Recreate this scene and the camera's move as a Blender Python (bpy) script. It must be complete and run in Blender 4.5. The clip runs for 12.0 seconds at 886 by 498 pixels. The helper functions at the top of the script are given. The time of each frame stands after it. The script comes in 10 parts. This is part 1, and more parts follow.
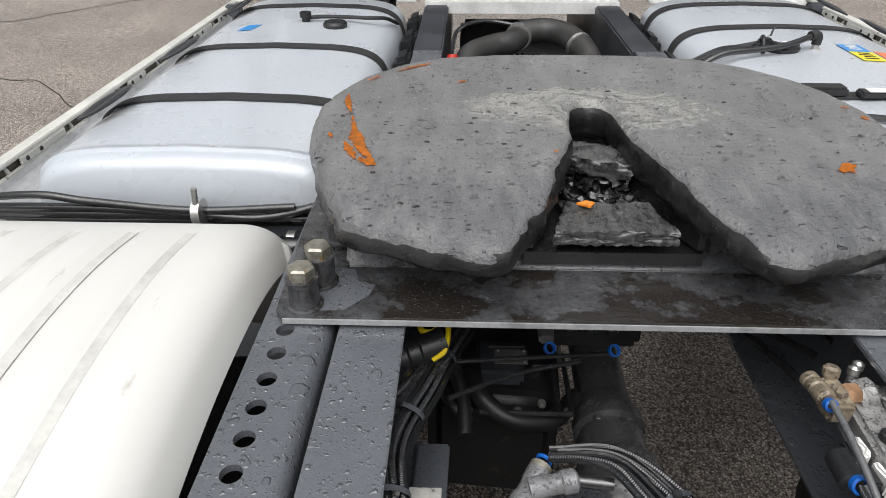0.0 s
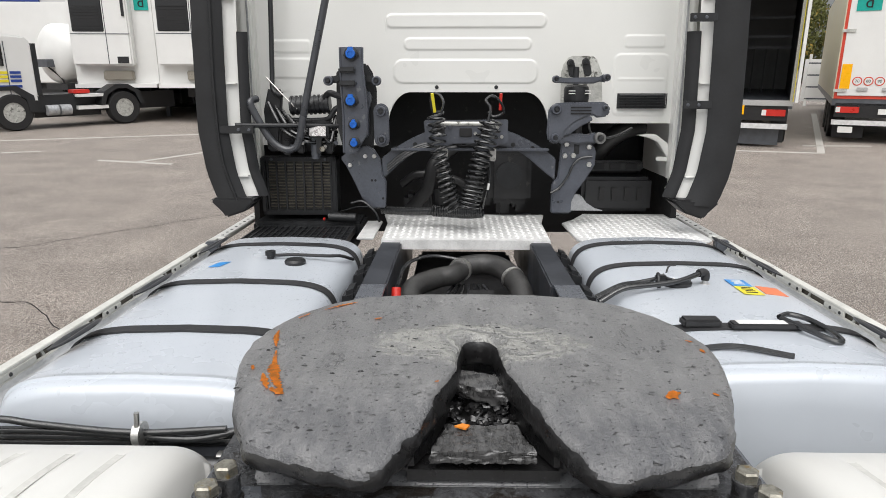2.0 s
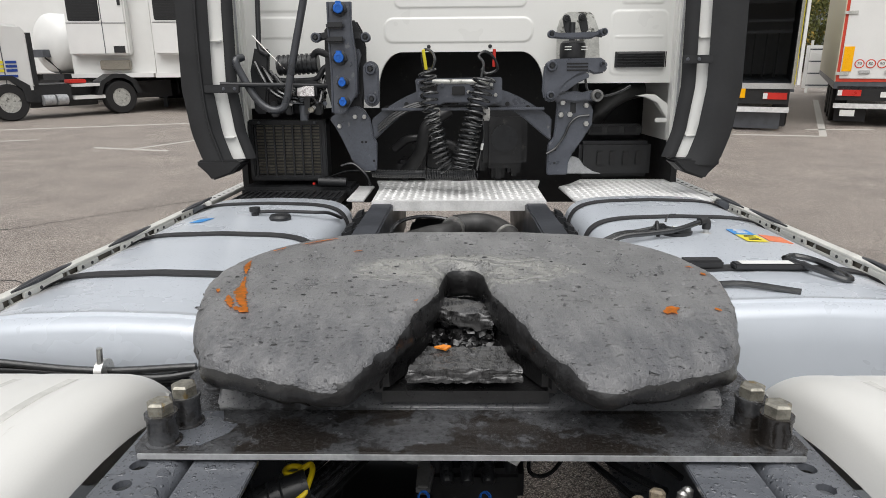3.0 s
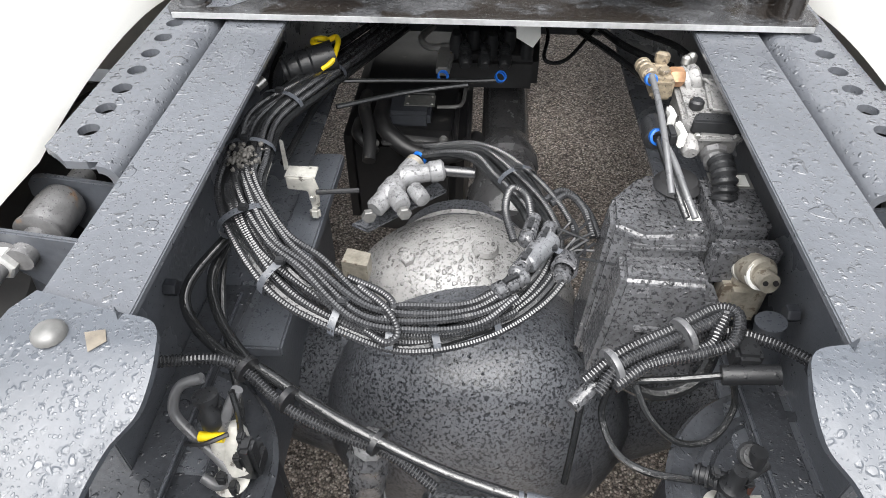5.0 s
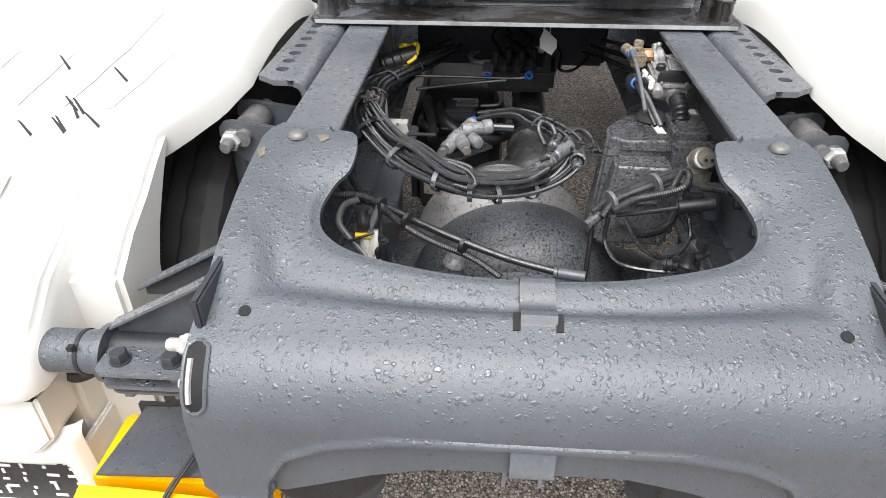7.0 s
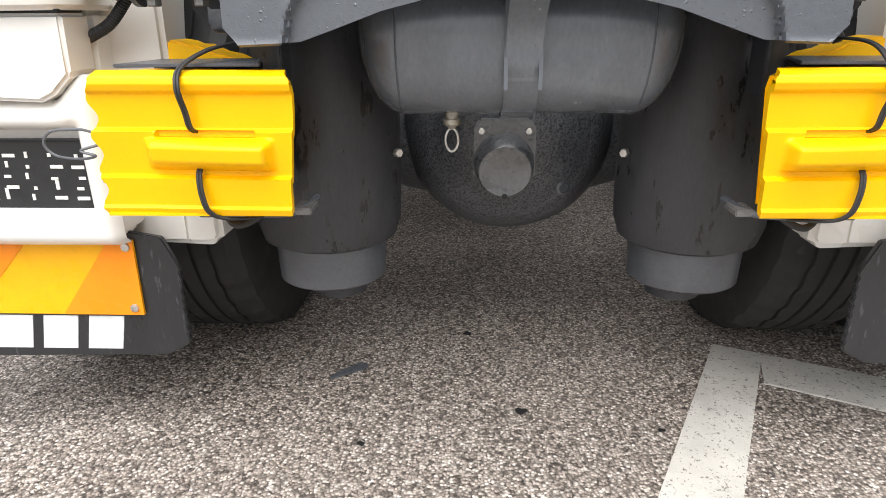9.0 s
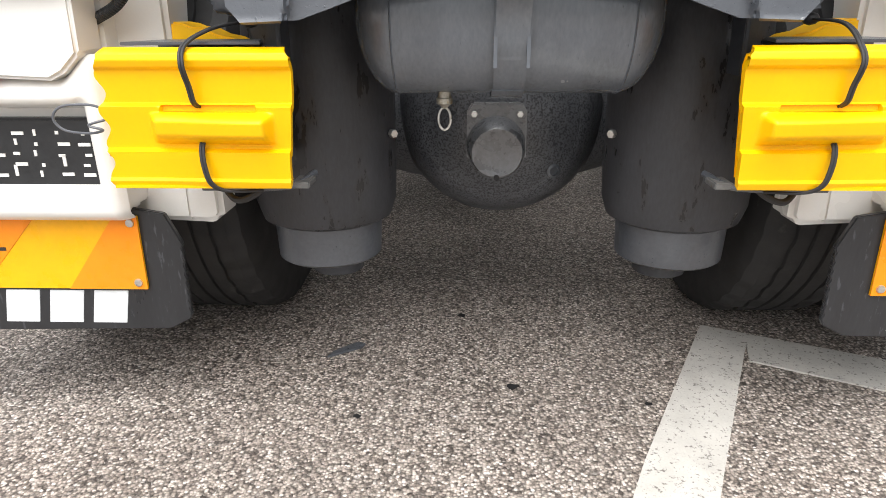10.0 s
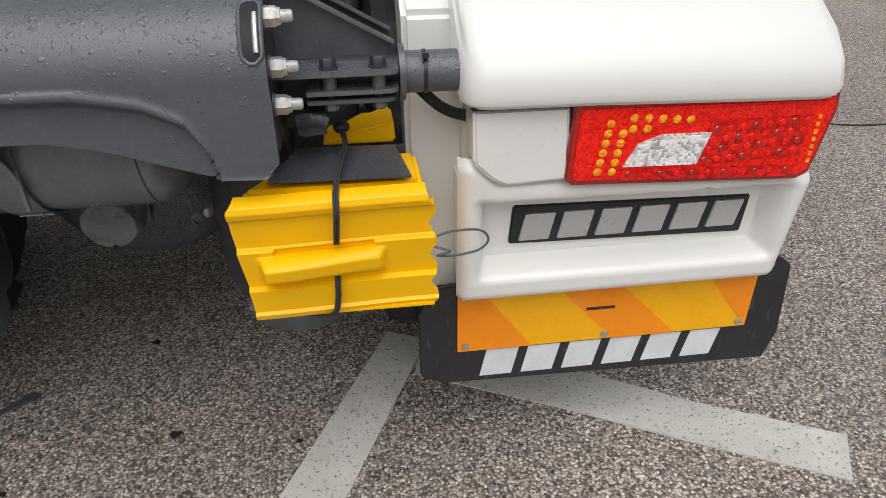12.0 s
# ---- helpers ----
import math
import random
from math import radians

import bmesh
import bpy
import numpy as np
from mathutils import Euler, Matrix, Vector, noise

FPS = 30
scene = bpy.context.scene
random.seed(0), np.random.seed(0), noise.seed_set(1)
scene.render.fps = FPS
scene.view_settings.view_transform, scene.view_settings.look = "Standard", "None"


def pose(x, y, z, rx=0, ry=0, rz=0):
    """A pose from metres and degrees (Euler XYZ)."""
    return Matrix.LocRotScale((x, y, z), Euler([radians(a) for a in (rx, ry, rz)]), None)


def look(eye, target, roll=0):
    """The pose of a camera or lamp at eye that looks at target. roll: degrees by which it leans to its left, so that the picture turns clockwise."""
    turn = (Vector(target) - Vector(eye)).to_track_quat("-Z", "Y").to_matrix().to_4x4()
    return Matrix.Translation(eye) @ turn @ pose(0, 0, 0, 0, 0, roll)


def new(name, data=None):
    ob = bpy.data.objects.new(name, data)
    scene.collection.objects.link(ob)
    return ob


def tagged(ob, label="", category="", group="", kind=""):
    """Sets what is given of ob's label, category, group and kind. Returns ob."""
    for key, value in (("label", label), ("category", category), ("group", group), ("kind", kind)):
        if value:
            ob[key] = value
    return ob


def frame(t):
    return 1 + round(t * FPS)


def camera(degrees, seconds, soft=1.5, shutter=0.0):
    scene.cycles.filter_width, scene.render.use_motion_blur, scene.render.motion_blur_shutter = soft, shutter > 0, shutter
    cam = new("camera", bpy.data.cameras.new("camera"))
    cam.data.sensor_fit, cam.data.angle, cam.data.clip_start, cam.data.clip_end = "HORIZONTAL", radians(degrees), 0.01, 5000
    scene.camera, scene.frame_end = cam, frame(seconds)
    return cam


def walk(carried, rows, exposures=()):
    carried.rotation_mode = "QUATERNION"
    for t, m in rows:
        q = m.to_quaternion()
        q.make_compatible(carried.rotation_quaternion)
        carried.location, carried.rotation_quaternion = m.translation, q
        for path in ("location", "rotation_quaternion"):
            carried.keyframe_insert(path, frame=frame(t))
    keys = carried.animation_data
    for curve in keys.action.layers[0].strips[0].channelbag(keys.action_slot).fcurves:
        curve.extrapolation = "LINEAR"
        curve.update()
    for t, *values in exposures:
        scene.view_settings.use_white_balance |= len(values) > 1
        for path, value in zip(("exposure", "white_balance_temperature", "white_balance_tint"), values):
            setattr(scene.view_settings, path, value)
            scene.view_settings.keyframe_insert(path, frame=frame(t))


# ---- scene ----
cam = camera(68.0, 12.0, 0.6)
PATH = [
    (0, (-0.218, 0.237, 1.689), (-0.281, 1.891, 0.566), -0.3),
    (0.5, (-0.142, 0.191, 1.738), (-0.198, 1.964, 0.816), -0.2),
    (1, (-0.117, 0.099, 1.761), (-0.171, 1.922, 0.939), -0.2),
    (1.5, (-0.094, 0.06, 1.803), (-0.14, 1.919, 1.068), -0.1),
    (2, (-0.051, 0.065, 1.808), (-0.086, 1.989, 1.265), -0.0),
    (2.5, (-0.031, 0.085, 1.756), (-0.063, 2.027, 1.275), 0.0),
    (3, (-0.015, 0.115, 1.646), (-0.053, 2.034, 1.083), -0.4),
    (3.5, (0.0, 0.072, 1.586), (-0.038, 1.84, 0.652), -0.5),
    (3.7, (-0.001, 0.059, 1.581), (-0.037, 1.745, 0.506), -0.3),
    (5.3, (-0.01, -0.005, 1.558), (-0.094, 1.373, 0.111), -0.2),
    (5.5, (-0.01, -0.015, 1.56), (-0.086, 1.354, 0.104), -0.1),
    (6, (-0.011, -0.099, 1.565), (-0.107, 1.267, 0.107), -0.3),
    (6.5, (-0.051, -0.327, 1.592), (-0.156, 1.107, 0.202), -0.3),
    (6.7, (-0.064, -0.421, 1.594), (-0.177, 1.077, 0.274), -0.4),
    (8.3, (-0.084, -0.961, 1.117), (-0.166, 0.899, 0.385), -0.7),
    (8.5, (-0.089, -0.976, 1.013), (-0.167, 0.882, 0.277), -0.7),
    (9, (-0.081, -1.004, 0.876), (-0.157, 0.852, 0.136), -0.5),
    (9.5, (-0.081, -1.042, 0.833), (-0.154, 0.815, 0.093), -0.5),
    (10, (-0.07, -1.063, 0.849), (-0.14, 0.795, 0.111), -0.4),
    (10.5, (0.012, -1.113, 0.878), (-0.051, 0.748, 0.149), -0.7),
    (11, (0.166, -1.114, 0.939), (0.22, 0.749, 0.212), -0.6),
    (11.5, (0.357, -1.072, 1.111), (0.559, 0.761, 0.338), -0.8),
    (11.9, (0.477, -0.977, 1.185), (0.725, 0.728, 0.169), -0.3),
    (12, (0.527, -0.922, 1.219), (0.749, 0.74, 0.128), -0.2),
]
walk(cam, [(t, look(*row)) for t, *row in PATH], [(0, 0.3), (0.5, 0.72), (1.5, 0.6), (2.5, 0.17), (3.0, 0.17), (3.5, 0.74), (5.5, 1.6), (6.0, 1.7), (6.5, 1.4), (8.5, 0.81), (9.0, 1.09), (10.5, 1.06), (11.5, 0.36), (12, -0.02)])

# ---- world and light: an overcast day ----
world = bpy.data.worlds.new("overcast_sky")
scene.world = world
world.use_nodes = True
wn, wl = world.node_tree.nodes, world.node_tree.links
sky = wn.new("ShaderNodeTexSky")
sky.sky_type, sky.sun_disc = "NISHITA", False
sky.sun_elevation, sky.sun_rotation = radians(63), radians(188)
sky.air_density, sky.dust_density = 1.0, 3.0
cloud = wn.new("ShaderNodeHueSaturation")
cloud.inputs["Saturation"].default_value = 0.14
wl.new(sky.outputs[0], cloud.inputs["Color"])
wl.new(cloud.outputs[0], wn["Background"].inputs["Color"])
up = wn.new("ShaderNodeSeparateXYZ")
wl.new(wn.new("ShaderNodeTexCoord").outputs["Generated"], up.inputs[0])
overcast = wn.new("ShaderNodeMapRange")
for k, x in zip(("From Min", "From Max", "To Min", "To Max"), (0.0, 1.0, 0.055, 0.17)):
    overcast.inputs[k].default_value = x
wl.new(up.outputs["Z"], overcast.inputs["Value"])
wl.new(overcast.outputs[0], wn["Background"].inputs["Strength"])
sun = new("sun", bpy.data.lights.new("sun", "SUN"))
sun.data.energy, sun.data.angle, sun.data.color = 1.75, radians(75), (1.0, 0.98, 0.955)
sun.matrix_basis = look((-0.9, -6.2, 12.2), (0, 0, 0))
scene.view_settings.exposure = 0.0

# ---- tools ----
# The tractor stands raked: its rear air suspension is raised, so its frame dips towards the cab.
PIVOT = Matrix.Translation((0, 0.315, 1.122))
RAKE = PIVOT @ Matrix.Rotation(radians(-2.2), 4, "X") @ PIVOT.inverted()
LEVEL = Matrix.Identity(4)
BASES = {}


def finish(bm, name, bevel=0.0, seg=2, angle=38, smooth=True):
    bmesh.ops.recalc_face_normals(bm, faces=bm.faces)
    if bevel:
        sharp = [e for e in bm.edges if len(e.link_faces) == 2 and e.calc_face_angle(0) > radians(angle)]
        bmesh.ops.bevel(bm, geom=sharp, offset=bevel, segments=seg, affect="EDGES", clamp_overlap=True)
    me = bpy.data.meshes.new(name)
    bm.to_mesh(me)
    bm.free()
    if smooth:
        me.polygons.foreach_set("use_smooth", [True] * len(me.polygons))
        me.set_sharp_from_angle(angle=radians(angle))
    return me


def thing(name, base, label, category, group="", kind="", m=RAKE):
    ob = new(name)
    ob.empty_display_size = 0.05
    ob.matrix_basis = m @ Matrix.Translation(base)
    BASES[ob.name] = Vector(base)
    return tagged(ob, label, category, group, kind)


def part(name, bm, material, parent, label="", bevel=0.0, seg=2, angle=38, smooth=True):
    me = finish(bm, name, bevel, seg, angle, smooth)
    me.materials.append(material)
    ob = new(name, me)
    ob.parent = parent
    if parent.name in BASES:
        ob.matrix_parent_inverse = Matrix.Translation(-BASES[parent.name])
    return tagged(ob, label)


def single(name, bm, material, label, category, group="", kind="", m=RAKE, bevel=0.0, seg=2, angle=38, smooth=True):
    me = finish(bm, name, bevel, seg, angle, smooth)
    me.materials.append(material)
    ob = new(name, me)
    ob.matrix_basis = m
    return tagged(ob, label, category, group, kind)


def box(x0, x1, y0, y1, z0, z1, bm=None, m=None):
    bm = bm or bmesh.new()
    vs = [bm.verts.new((x, y, z)) for x in (x0, x1) for y in (y0, y1) for z in (z0, z1)]
    if m is not None:
        for v in vs:
            v.co = m @ v.co
    for f in ((0, 1, 3, 2), (4, 6, 7, 5), (0, 4, 5, 1), (2, 3, 7, 6), (0, 2, 6, 4), (1, 5, 7, 3)):
        bm.faces.new([vs[i] for i in f])
    return bm


def prism(points, axis, a, b, bm=None, m=None):
    """A polygon, given in the two other axes, drawn out along axis from a to b."""
    bm = bm or bmesh.new()
    put = {"x": lambda p, d: (d, p[0], p[1]), "y": lambda p, d: (p[0], d, p[1]), "z": lambda p, d: (p[0], p[1], d)}[axis]
    ends = [[bm.verts.new(put(p, d)) for p in points] for d in (a, b)]
    n = len(points)
    bm.faces.new(ends[0])
    bm.faces.new(ends[1][::-1])
    for i in range(n):
        bm.faces.new((ends[0][i], ends[0][(i + 1) % n], ends[1][(i + 1) % n], ends[1][i]))
    if m is not None:
        for v in ends[0] + ends[1]:
            v.co = m @ v.co
    return bm


def lathe(profile, origin, axis, seg=24, bm=None, caps=True):
    """Turns (radius, height) round an axis through origin."""
    bm = bm or bmesh.new()
    m = Matrix.Translation(origin) @ Vector(axis).to_track_quat("Z", "Y").to_matrix().to_4x4()
    rings = []
    for r, h in profile:
        if r < 1e-6:
            rings.append([bm.verts.new(m @ Vector((0, 0, h)))])
        else:
            rings.append([bm.verts.new(m @ Vector((r * math.cos(t), r * math.sin(t), h))) for t in (2 * math.pi * k / seg for k in range(seg))])
    for a, b in zip(rings, rings[1:]):
        for k in range(seg):
            f = [a[k % len(a)], a[(k + 1) % len(a)], b[(k + 1) % len(b)], b[k % len(b)]]
            f = list(dict.fromkeys(f))
            if len(f) > 2:
                bm.faces.new(f)
    for end in (rings[0], rings[-1]):
        if len(end) > 2 and caps:
            bm.faces.new(end)
    return bm


def rod(p, q, r, seg=14, bm=None, r2=None):
    p, q = Vector(p), Vector(q)
    d = (q - p).length
    return lathe([(r, 0), (r if r2 is None else r2, d)], p, q - p, seg, bm)


def curve(points, per=8):
    """A smooth way through the points."""
    p = [Vector(v) for v in points]
    p = [2 * p[0] - p[1]] + p + [2 * p[-1] - p[-2]]
    out = []
    for i in range(1, len(p) - 2):
        for k in range(per):
            t = k / per
            a, b, c, d = p[i - 1 : i + 3]
            out.append(0.5 * (2 * b + (c - a) * t + (2 * a - 5 * b + 4 * c - d) * t * t + (3 * b - a - 3 * c + d) * t**3))
    return out + [p[-2]]


def even(points, step):
    out, carry = [points[0].copy()], 0.0
    for a, b in zip(points, points[1:]):
        d = (b - a).length
        s = step - carry
        while s <= d and d > 0:
            out.append(a.lerp(b, s / d))
            s += step
        carry = d - (s - step)
    return out


def sweep(points, r, seg=8, bm=None, radii=None):
    bm = bm or bmesh.new()
    pts = [Vector(p) for p in points]
    side, rings = None, []
    for i, p in enumerate(pts):
        d = (pts[min(i + 1, len(pts) - 1)] - pts[max(i - 1, 0)]).normalized()
        if side is None:
            side = d.orthogonal().normalized()
        side = (side - d * side.dot(d)).normalized()
        up = d.cross(side)
        rr = radii[i] if radii else r
        rings.append([bm.verts.new(p + rr * (math.cos(t) * side + math.sin(t) * up)) for t in (2 * math.pi * k / seg for k in range(seg))])
    for a, b in zip(rings, rings[1:]):
        for k in range(seg):
            bm.faces.new((a[k], a[(k + 1) % seg], b[(k + 1) % seg], b[k]))
    bm.faces.new(rings[0])
    bm.faces.new(rings[-1])
    return bm


def hose(points, r, seg=8, bm=None, per=8):
    return sweep(curve(points, per), r, seg, bm)


def conduit(points, r, pitch=0.006, seg=8, bm=None):
    """A corrugated hose: rings of two radii."""
    pts = even(curve(points, 12), pitch / 3)
    return sweep(pts, r, seg, bm, [r if i % 3 else r * 0.8 for i in range(len(pts))])


def sheet(f, nu, nv, thick, bm=None, skip=None):
    """A curved plate: f(u, v) over the unit square, with its thickness laid inwards against the normal."""
    bm = bm or bmesh.new()
    e = 1e-3
    top, low = [], []
    for i in range(nu + 1):
        a, b = [], []
        for j in range(nv + 1):
            u, v = i / nu, j / nv
            p = Vector(f(u, v))
            du = Vector(f(min(u + e, 1), v)) - Vector(f(max(u - e, 0), v))
            dv = Vector(f(u, min(v + e, 1))) - Vector(f(u, max(v - e, 0)))
            n = du.cross(dv).normalized()
            a.append(bm.verts.new(p))
            b.append(bm.verts.new(p - n * thick))
        top.append(a)
        low.append(b)
    keep = {(i, j) for i in range(nu) for j in range(nv) if not (skip and skip((i + 0.5) / nu, (j + 0.5) / nv))}
    for i, j in keep:
        bm.faces.new((top[i][j], top[i + 1][j], top[i + 1][j + 1], top[i][j + 1]))
        bm.faces.new((low[i][j], low[i][j + 1], low[i + 1][j + 1], low[i + 1][j]))
        for (di, dj), (p, q) in {(-1, 0): ((i, j), (i, j + 1)), (1, 0): ((i + 1, j), (i + 1, j + 1)), (0, -1): ((i, j), (i + 1, j)), (0, 1): ((i, j + 1), (i + 1, j + 1))}.items():
            if (i + di, j + dj) not in keep:
                bm.faces.new((top[p[0]][p[1]], top[q[0]][q[1]], low[q[0]][q[1]], low[p[0]][p[1]]))
    for v in [v for v in bm.verts if not v.link_faces]:
        bm.verts.remove(v)
    return bm


def lerp_table(table, x):
    if x <= table[0][0]:
        return table[0][1]
    for (a, b), (c, d) in zip(table, table[1:]):
        if x <= c:
            return b + (d - b) * (x - a) / (c - a)
    return table[-1][1]


def ease(a, b, x):
    t = min(max((x - a) / (b - a), 0), 1)
    return t * t * (3 - 2 * t)


def hexbolt(p, axis, r, h, bm=None):
    return lathe([(r, 0), (r, h * 0.85), (r * 0.85, h)], p, axis, 6, bm)


def caked(bm, cuts, size, amount):
    """Break a plain block up into a lumpy, grease-caked one."""
    bmesh.ops.subdivide_edges(bm, edges=bm.edges[:], cuts=cuts, use_grid_fill=True)
    for v in bm.verts:
        v.co += amount * (noise.noise_vector(v.co * size) + 0.6 * noise.noise_vector(v.co * size * 2.7))
    return bm


# ---- materials ----
def material(name, color, rough=0.5, metal=0.0, dark=0.8, scale=8.0, fine=120.0, bump=0.15, coat=0.0, drops=0.0, drop_size=90.0, spots=None, spot_scale=30.0, spot_cover=0.5, spot_rough=None, stretch=None, spec=0.5, drop_cover=0.46, puddles=0.0):
    """Colour that wanders at two scales, a fine relief, water drops and stains of a second colour."""
    m = bpy.data.materials.new(name)
    m.use_nodes = True
    n, l = m.node_tree.nodes, m.node_tree.links
    bsdf = n["Principled BSDF"]
    where = n.new("ShaderNodeTexCoord").outputs["Object"]
    if stretch:
        mp = n.new("ShaderNodeMapping")
        mp.inputs["Scale"].default_value = stretch
        l.new(where, mp.inputs["Vector"])
        where = mp.outputs[0]

    def noise_of(sc, detail=4.0, rough_=0.6):
        t = n.new("ShaderNodeTexNoise")
        t.inputs["Scale"].default_value, t.inputs["Detail"].default_value, t.inputs["Roughness"].default_value = sc, detail, rough_
        l.new(where, t.inputs["Vector"])
        return t.outputs["Fac"]

    def span(value, a, b, c, d):
        t = n.new("ShaderNodeMapRange")
        for k, x in zip(("From Min", "From Max", "To Min", "To Max"), (a, b, c, d)):
            t.inputs[k].default_value = x
        l.new(value, t.inputs["Value"])
        return t.outputs[0]

    def blend(fac, a, b):
        t = n.new("ShaderNodeMix")
        t.data_type = "RGBA"
        l.new(fac, t.inputs["Factor"])
        for k, x in (("A", a), ("B", b)):
            s = [i for i in t.inputs if i.name == k and i.type == "RGBA"][0]
            if isinstance(x, tuple):
                s.default_value = (*x, 1)
            else:
                l.new(x, s)
        return [o for o in t.outputs if o.type == "RGBA"][0]

    def maths(op, a, b):
        t = n.new("ShaderNodeMath")
        t.operation = op
        for i, x in enumerate((a, b)):
            if isinstance(x, (int, float)):
                t.inputs[i].default_value = x
            else:
                l.new(x, t.inputs[i])
        return t.outputs[0]

    wide, small = noise_of(scale), noise_of(fine, 3.0)
    mixed = maths("ADD", maths("MULTIPLY", wide, 0.65), maths("MULTIPLY", small, 0.35))
    col = blend(span(mixed, 0.35, 0.62, 0, 1), tuple(c * dark for c in color), color)
    ro = span(wide, 0.3, 0.7, rough * 0.8, min(rough * 1.2, 1))
    height = maths("MULTIPLY", small, 0.3)
    if spots:
        stain = span(noise_of(spot_scale, 5.0, 0.65), 1 - spot_cover - 0.02, 1 - spot_cover + 0.04, 0, 1)
        col = blend(stain, col, spots)
        if spot_rough is not None:
            t = n.new("ShaderNodeMix")
            l.new(stain, t.inputs[0]), l.new(ro, t.inputs[2])
            t.inputs[3].default_value = spot_rough
            ro = t.outputs[0]
    if drops:
        # drops stay on what faces up and run off what is steep
        geo = n.new("ShaderNodeNewGeometry")
        axes = n.new("ShaderNodeSeparateXYZ")
        l.new(geo.outputs["True Normal"], axes.inputs[0])
        lean = span(axes.outputs["Z"], 0.15, 0.75, 0.24, 0.0)
        layers = [(drop_size, drop_cover, -0.04, 0.24), (drop_size * 2.4, drop_cover - 0.02, 0.0, 0.2)]
        if puddles:
            layers.append((drop_size * 0.3, puddles, -0.55, 0.05))
        for size, cover, least, slope in layers:
            v = n.new("ShaderNodeTexVoronoi")
            v.inputs["Scale"].default_value = size
            wob = n.new("ShaderNodeVectorMath")
            wob.operation = "MULTIPLY_ADD"
            nz = n.new("ShaderNodeTexNoise")
            nz.inputs["Scale"].default_value = size * 0.9
            l.new(where, nz.inputs["Vector"])
            l.new(nz.outputs["Color"], wob.inputs[0])
            wob.inputs[1].default_value = (1.1 / size,) * 3
            l.new(where, wob.inputs[2])
            l.new(wob.outputs[0], v.inputs["Vector"])
            sep = n.new("ShaderNodeSeparateColor")
            l.new(v.outputs["Color"], sep.inputs[0])
            radius = maths("SUBTRACT", span(sep.outputs[0], 0, 1, least, cover), lean)
            bead = span(maths("SUBTRACT", radius, v.outputs["Distance"]), 0, slope, 0, 1)
            height = maths("ADD", height, maths("MULTIPLY", bead, min(drops * 170 / size, 1.1)))
            col = blend(maths("MULTIPLY", bead, 0.16), col, tuple(c * 0.55 for c in color))
            t = n.new("ShaderNodeMix")
            l.new(bead, t.inputs[0]), l.new(ro, t.inputs[2])
            t.inputs[3].default_value = 0.1
            ro = t.outputs[0]
    l.new(col, bsdf.inputs["Base Color"])
    l.new(ro, bsdf.inputs["Roughness"])
    bsdf.inputs["Metallic"].default_value = metal
    bsdf.inputs["Specular IOR Level"].default_value = spec
    bsdf.inputs["Coat Weight"].default_value = coat
    bsdf.inputs["Coat Roughness"].default_value = 0.12
    bp = n.new("ShaderNodeBump")
    bp.inputs["Strength"].default_value, bp.inputs["Distance"].default_value = min(bump + drops, 1.0), 0.003
    l.new(height, bp.inputs["Height"])
    l.new(bp.outputs[0], bsdf.inputs["Normal"])
    return m


frame_paint = material("wet_slate_frame_paint", (0.118, 0.126, 0.142), 0.27, spec=0.9, dark=0.8, scale=5, drops=0.55, drop_size=110, drop_cover=0.48, puddles=0.42)
plate_wet = material("wet_dark_steel_plate", (0.072, 0.077, 0.087), 0.2, spec=1.0, dark=0.5, scale=9, drops=0.5, drop_size=120, drop_cover=0.40, puddles=0.46)
hose_grey = material("wet_grey_rubber_hose", (0.13, 0.132, 0.138), 0.3, spec=0.8, dark=0.7, scale=30)
panel_paint = material("wet_slate_panel_paint", (0.086, 0.096, 0.112), 0.42, spec=0.75, dark=0.78, scale=4, drops=0.36, drop_size=118, drop_cover=0.62)
# darker copy of the slate: shade low in the frame put into colour
shaded_slate = material("shaded_slate_paint", (0.045, 0.049, 0.058), 0.45, dark=0.55, scale=6)
web_paint = material("dark_slate_rail_paint", (0.088, 0.096, 0.111), 0.36, dark=0.6, scale=6, spec=0.8, drops=0.3, drop_size=150)
white_paint = material("cream_white_paint", (0.79, 0.783, 0.755), 0.33, dark=0.95, scale=2.0, fine=300, bump=0.03, coat=0.3, spots=(0.62, 0.60, 0.55), spot_scale=7, spot_cover=0.27)
guard_paint = material("scuffed_white_mudguard_plastic", (0.71, 0.705, 0.675), 0.36, dark=0.95, scale=2.5, fine=320, bump=0.04, spots=(0.5, 0.48, 0.43), spot_scale=6, spot_cover=0.30, stretch=(3, 0.8, 1))
cab_white = material("white_cab_paint", (0.76, 0.76, 0.73), 0.3, dark=0.96, scale=1.5, fine=200, bump=0.02, coat=0.4)
tank_paint = material("silver_white_tank_paint", (0.555, 0.592, 0.64), 0.3, metal=0.08, dark=0.93, scale=3, fine=400, bump=0.02, coat=0.25, drops=0.12, drop_size=130, drop_cover=0.3)
black_plastic = material("black_plastic", (0.022, 0.023, 0.025), 0.42, dark=0.6, scale=20, drops=0.25, drop_size=140)
black_rubber = material("black_rubber", (0.03, 0.03, 0.032), 0.62, dark=0.6, scale=14)
tyre_rubber = material("tyre_rubber", (0.020, 0.0195, 0.020), 0.7, dark=0.6, scale=9, spots=(0.045, 0.043, 0.041), spot_scale=12, spot_cover=0.35)
cable_black = material("wet_black_cable", (0.018, 0.019, 0.020), 0.18, spec=0.9, dark=0.6, scale=40, drops=0.4, drop_size=260)
conduit_grey = material("wet_ribbed_conduit", (0.038, 0.039, 0.042), 0.2, spec=1.0, dark=0.5, scale=30, spots=(0.085, 0.085, 0.085), spot_scale=50, spot_cover=0.32)
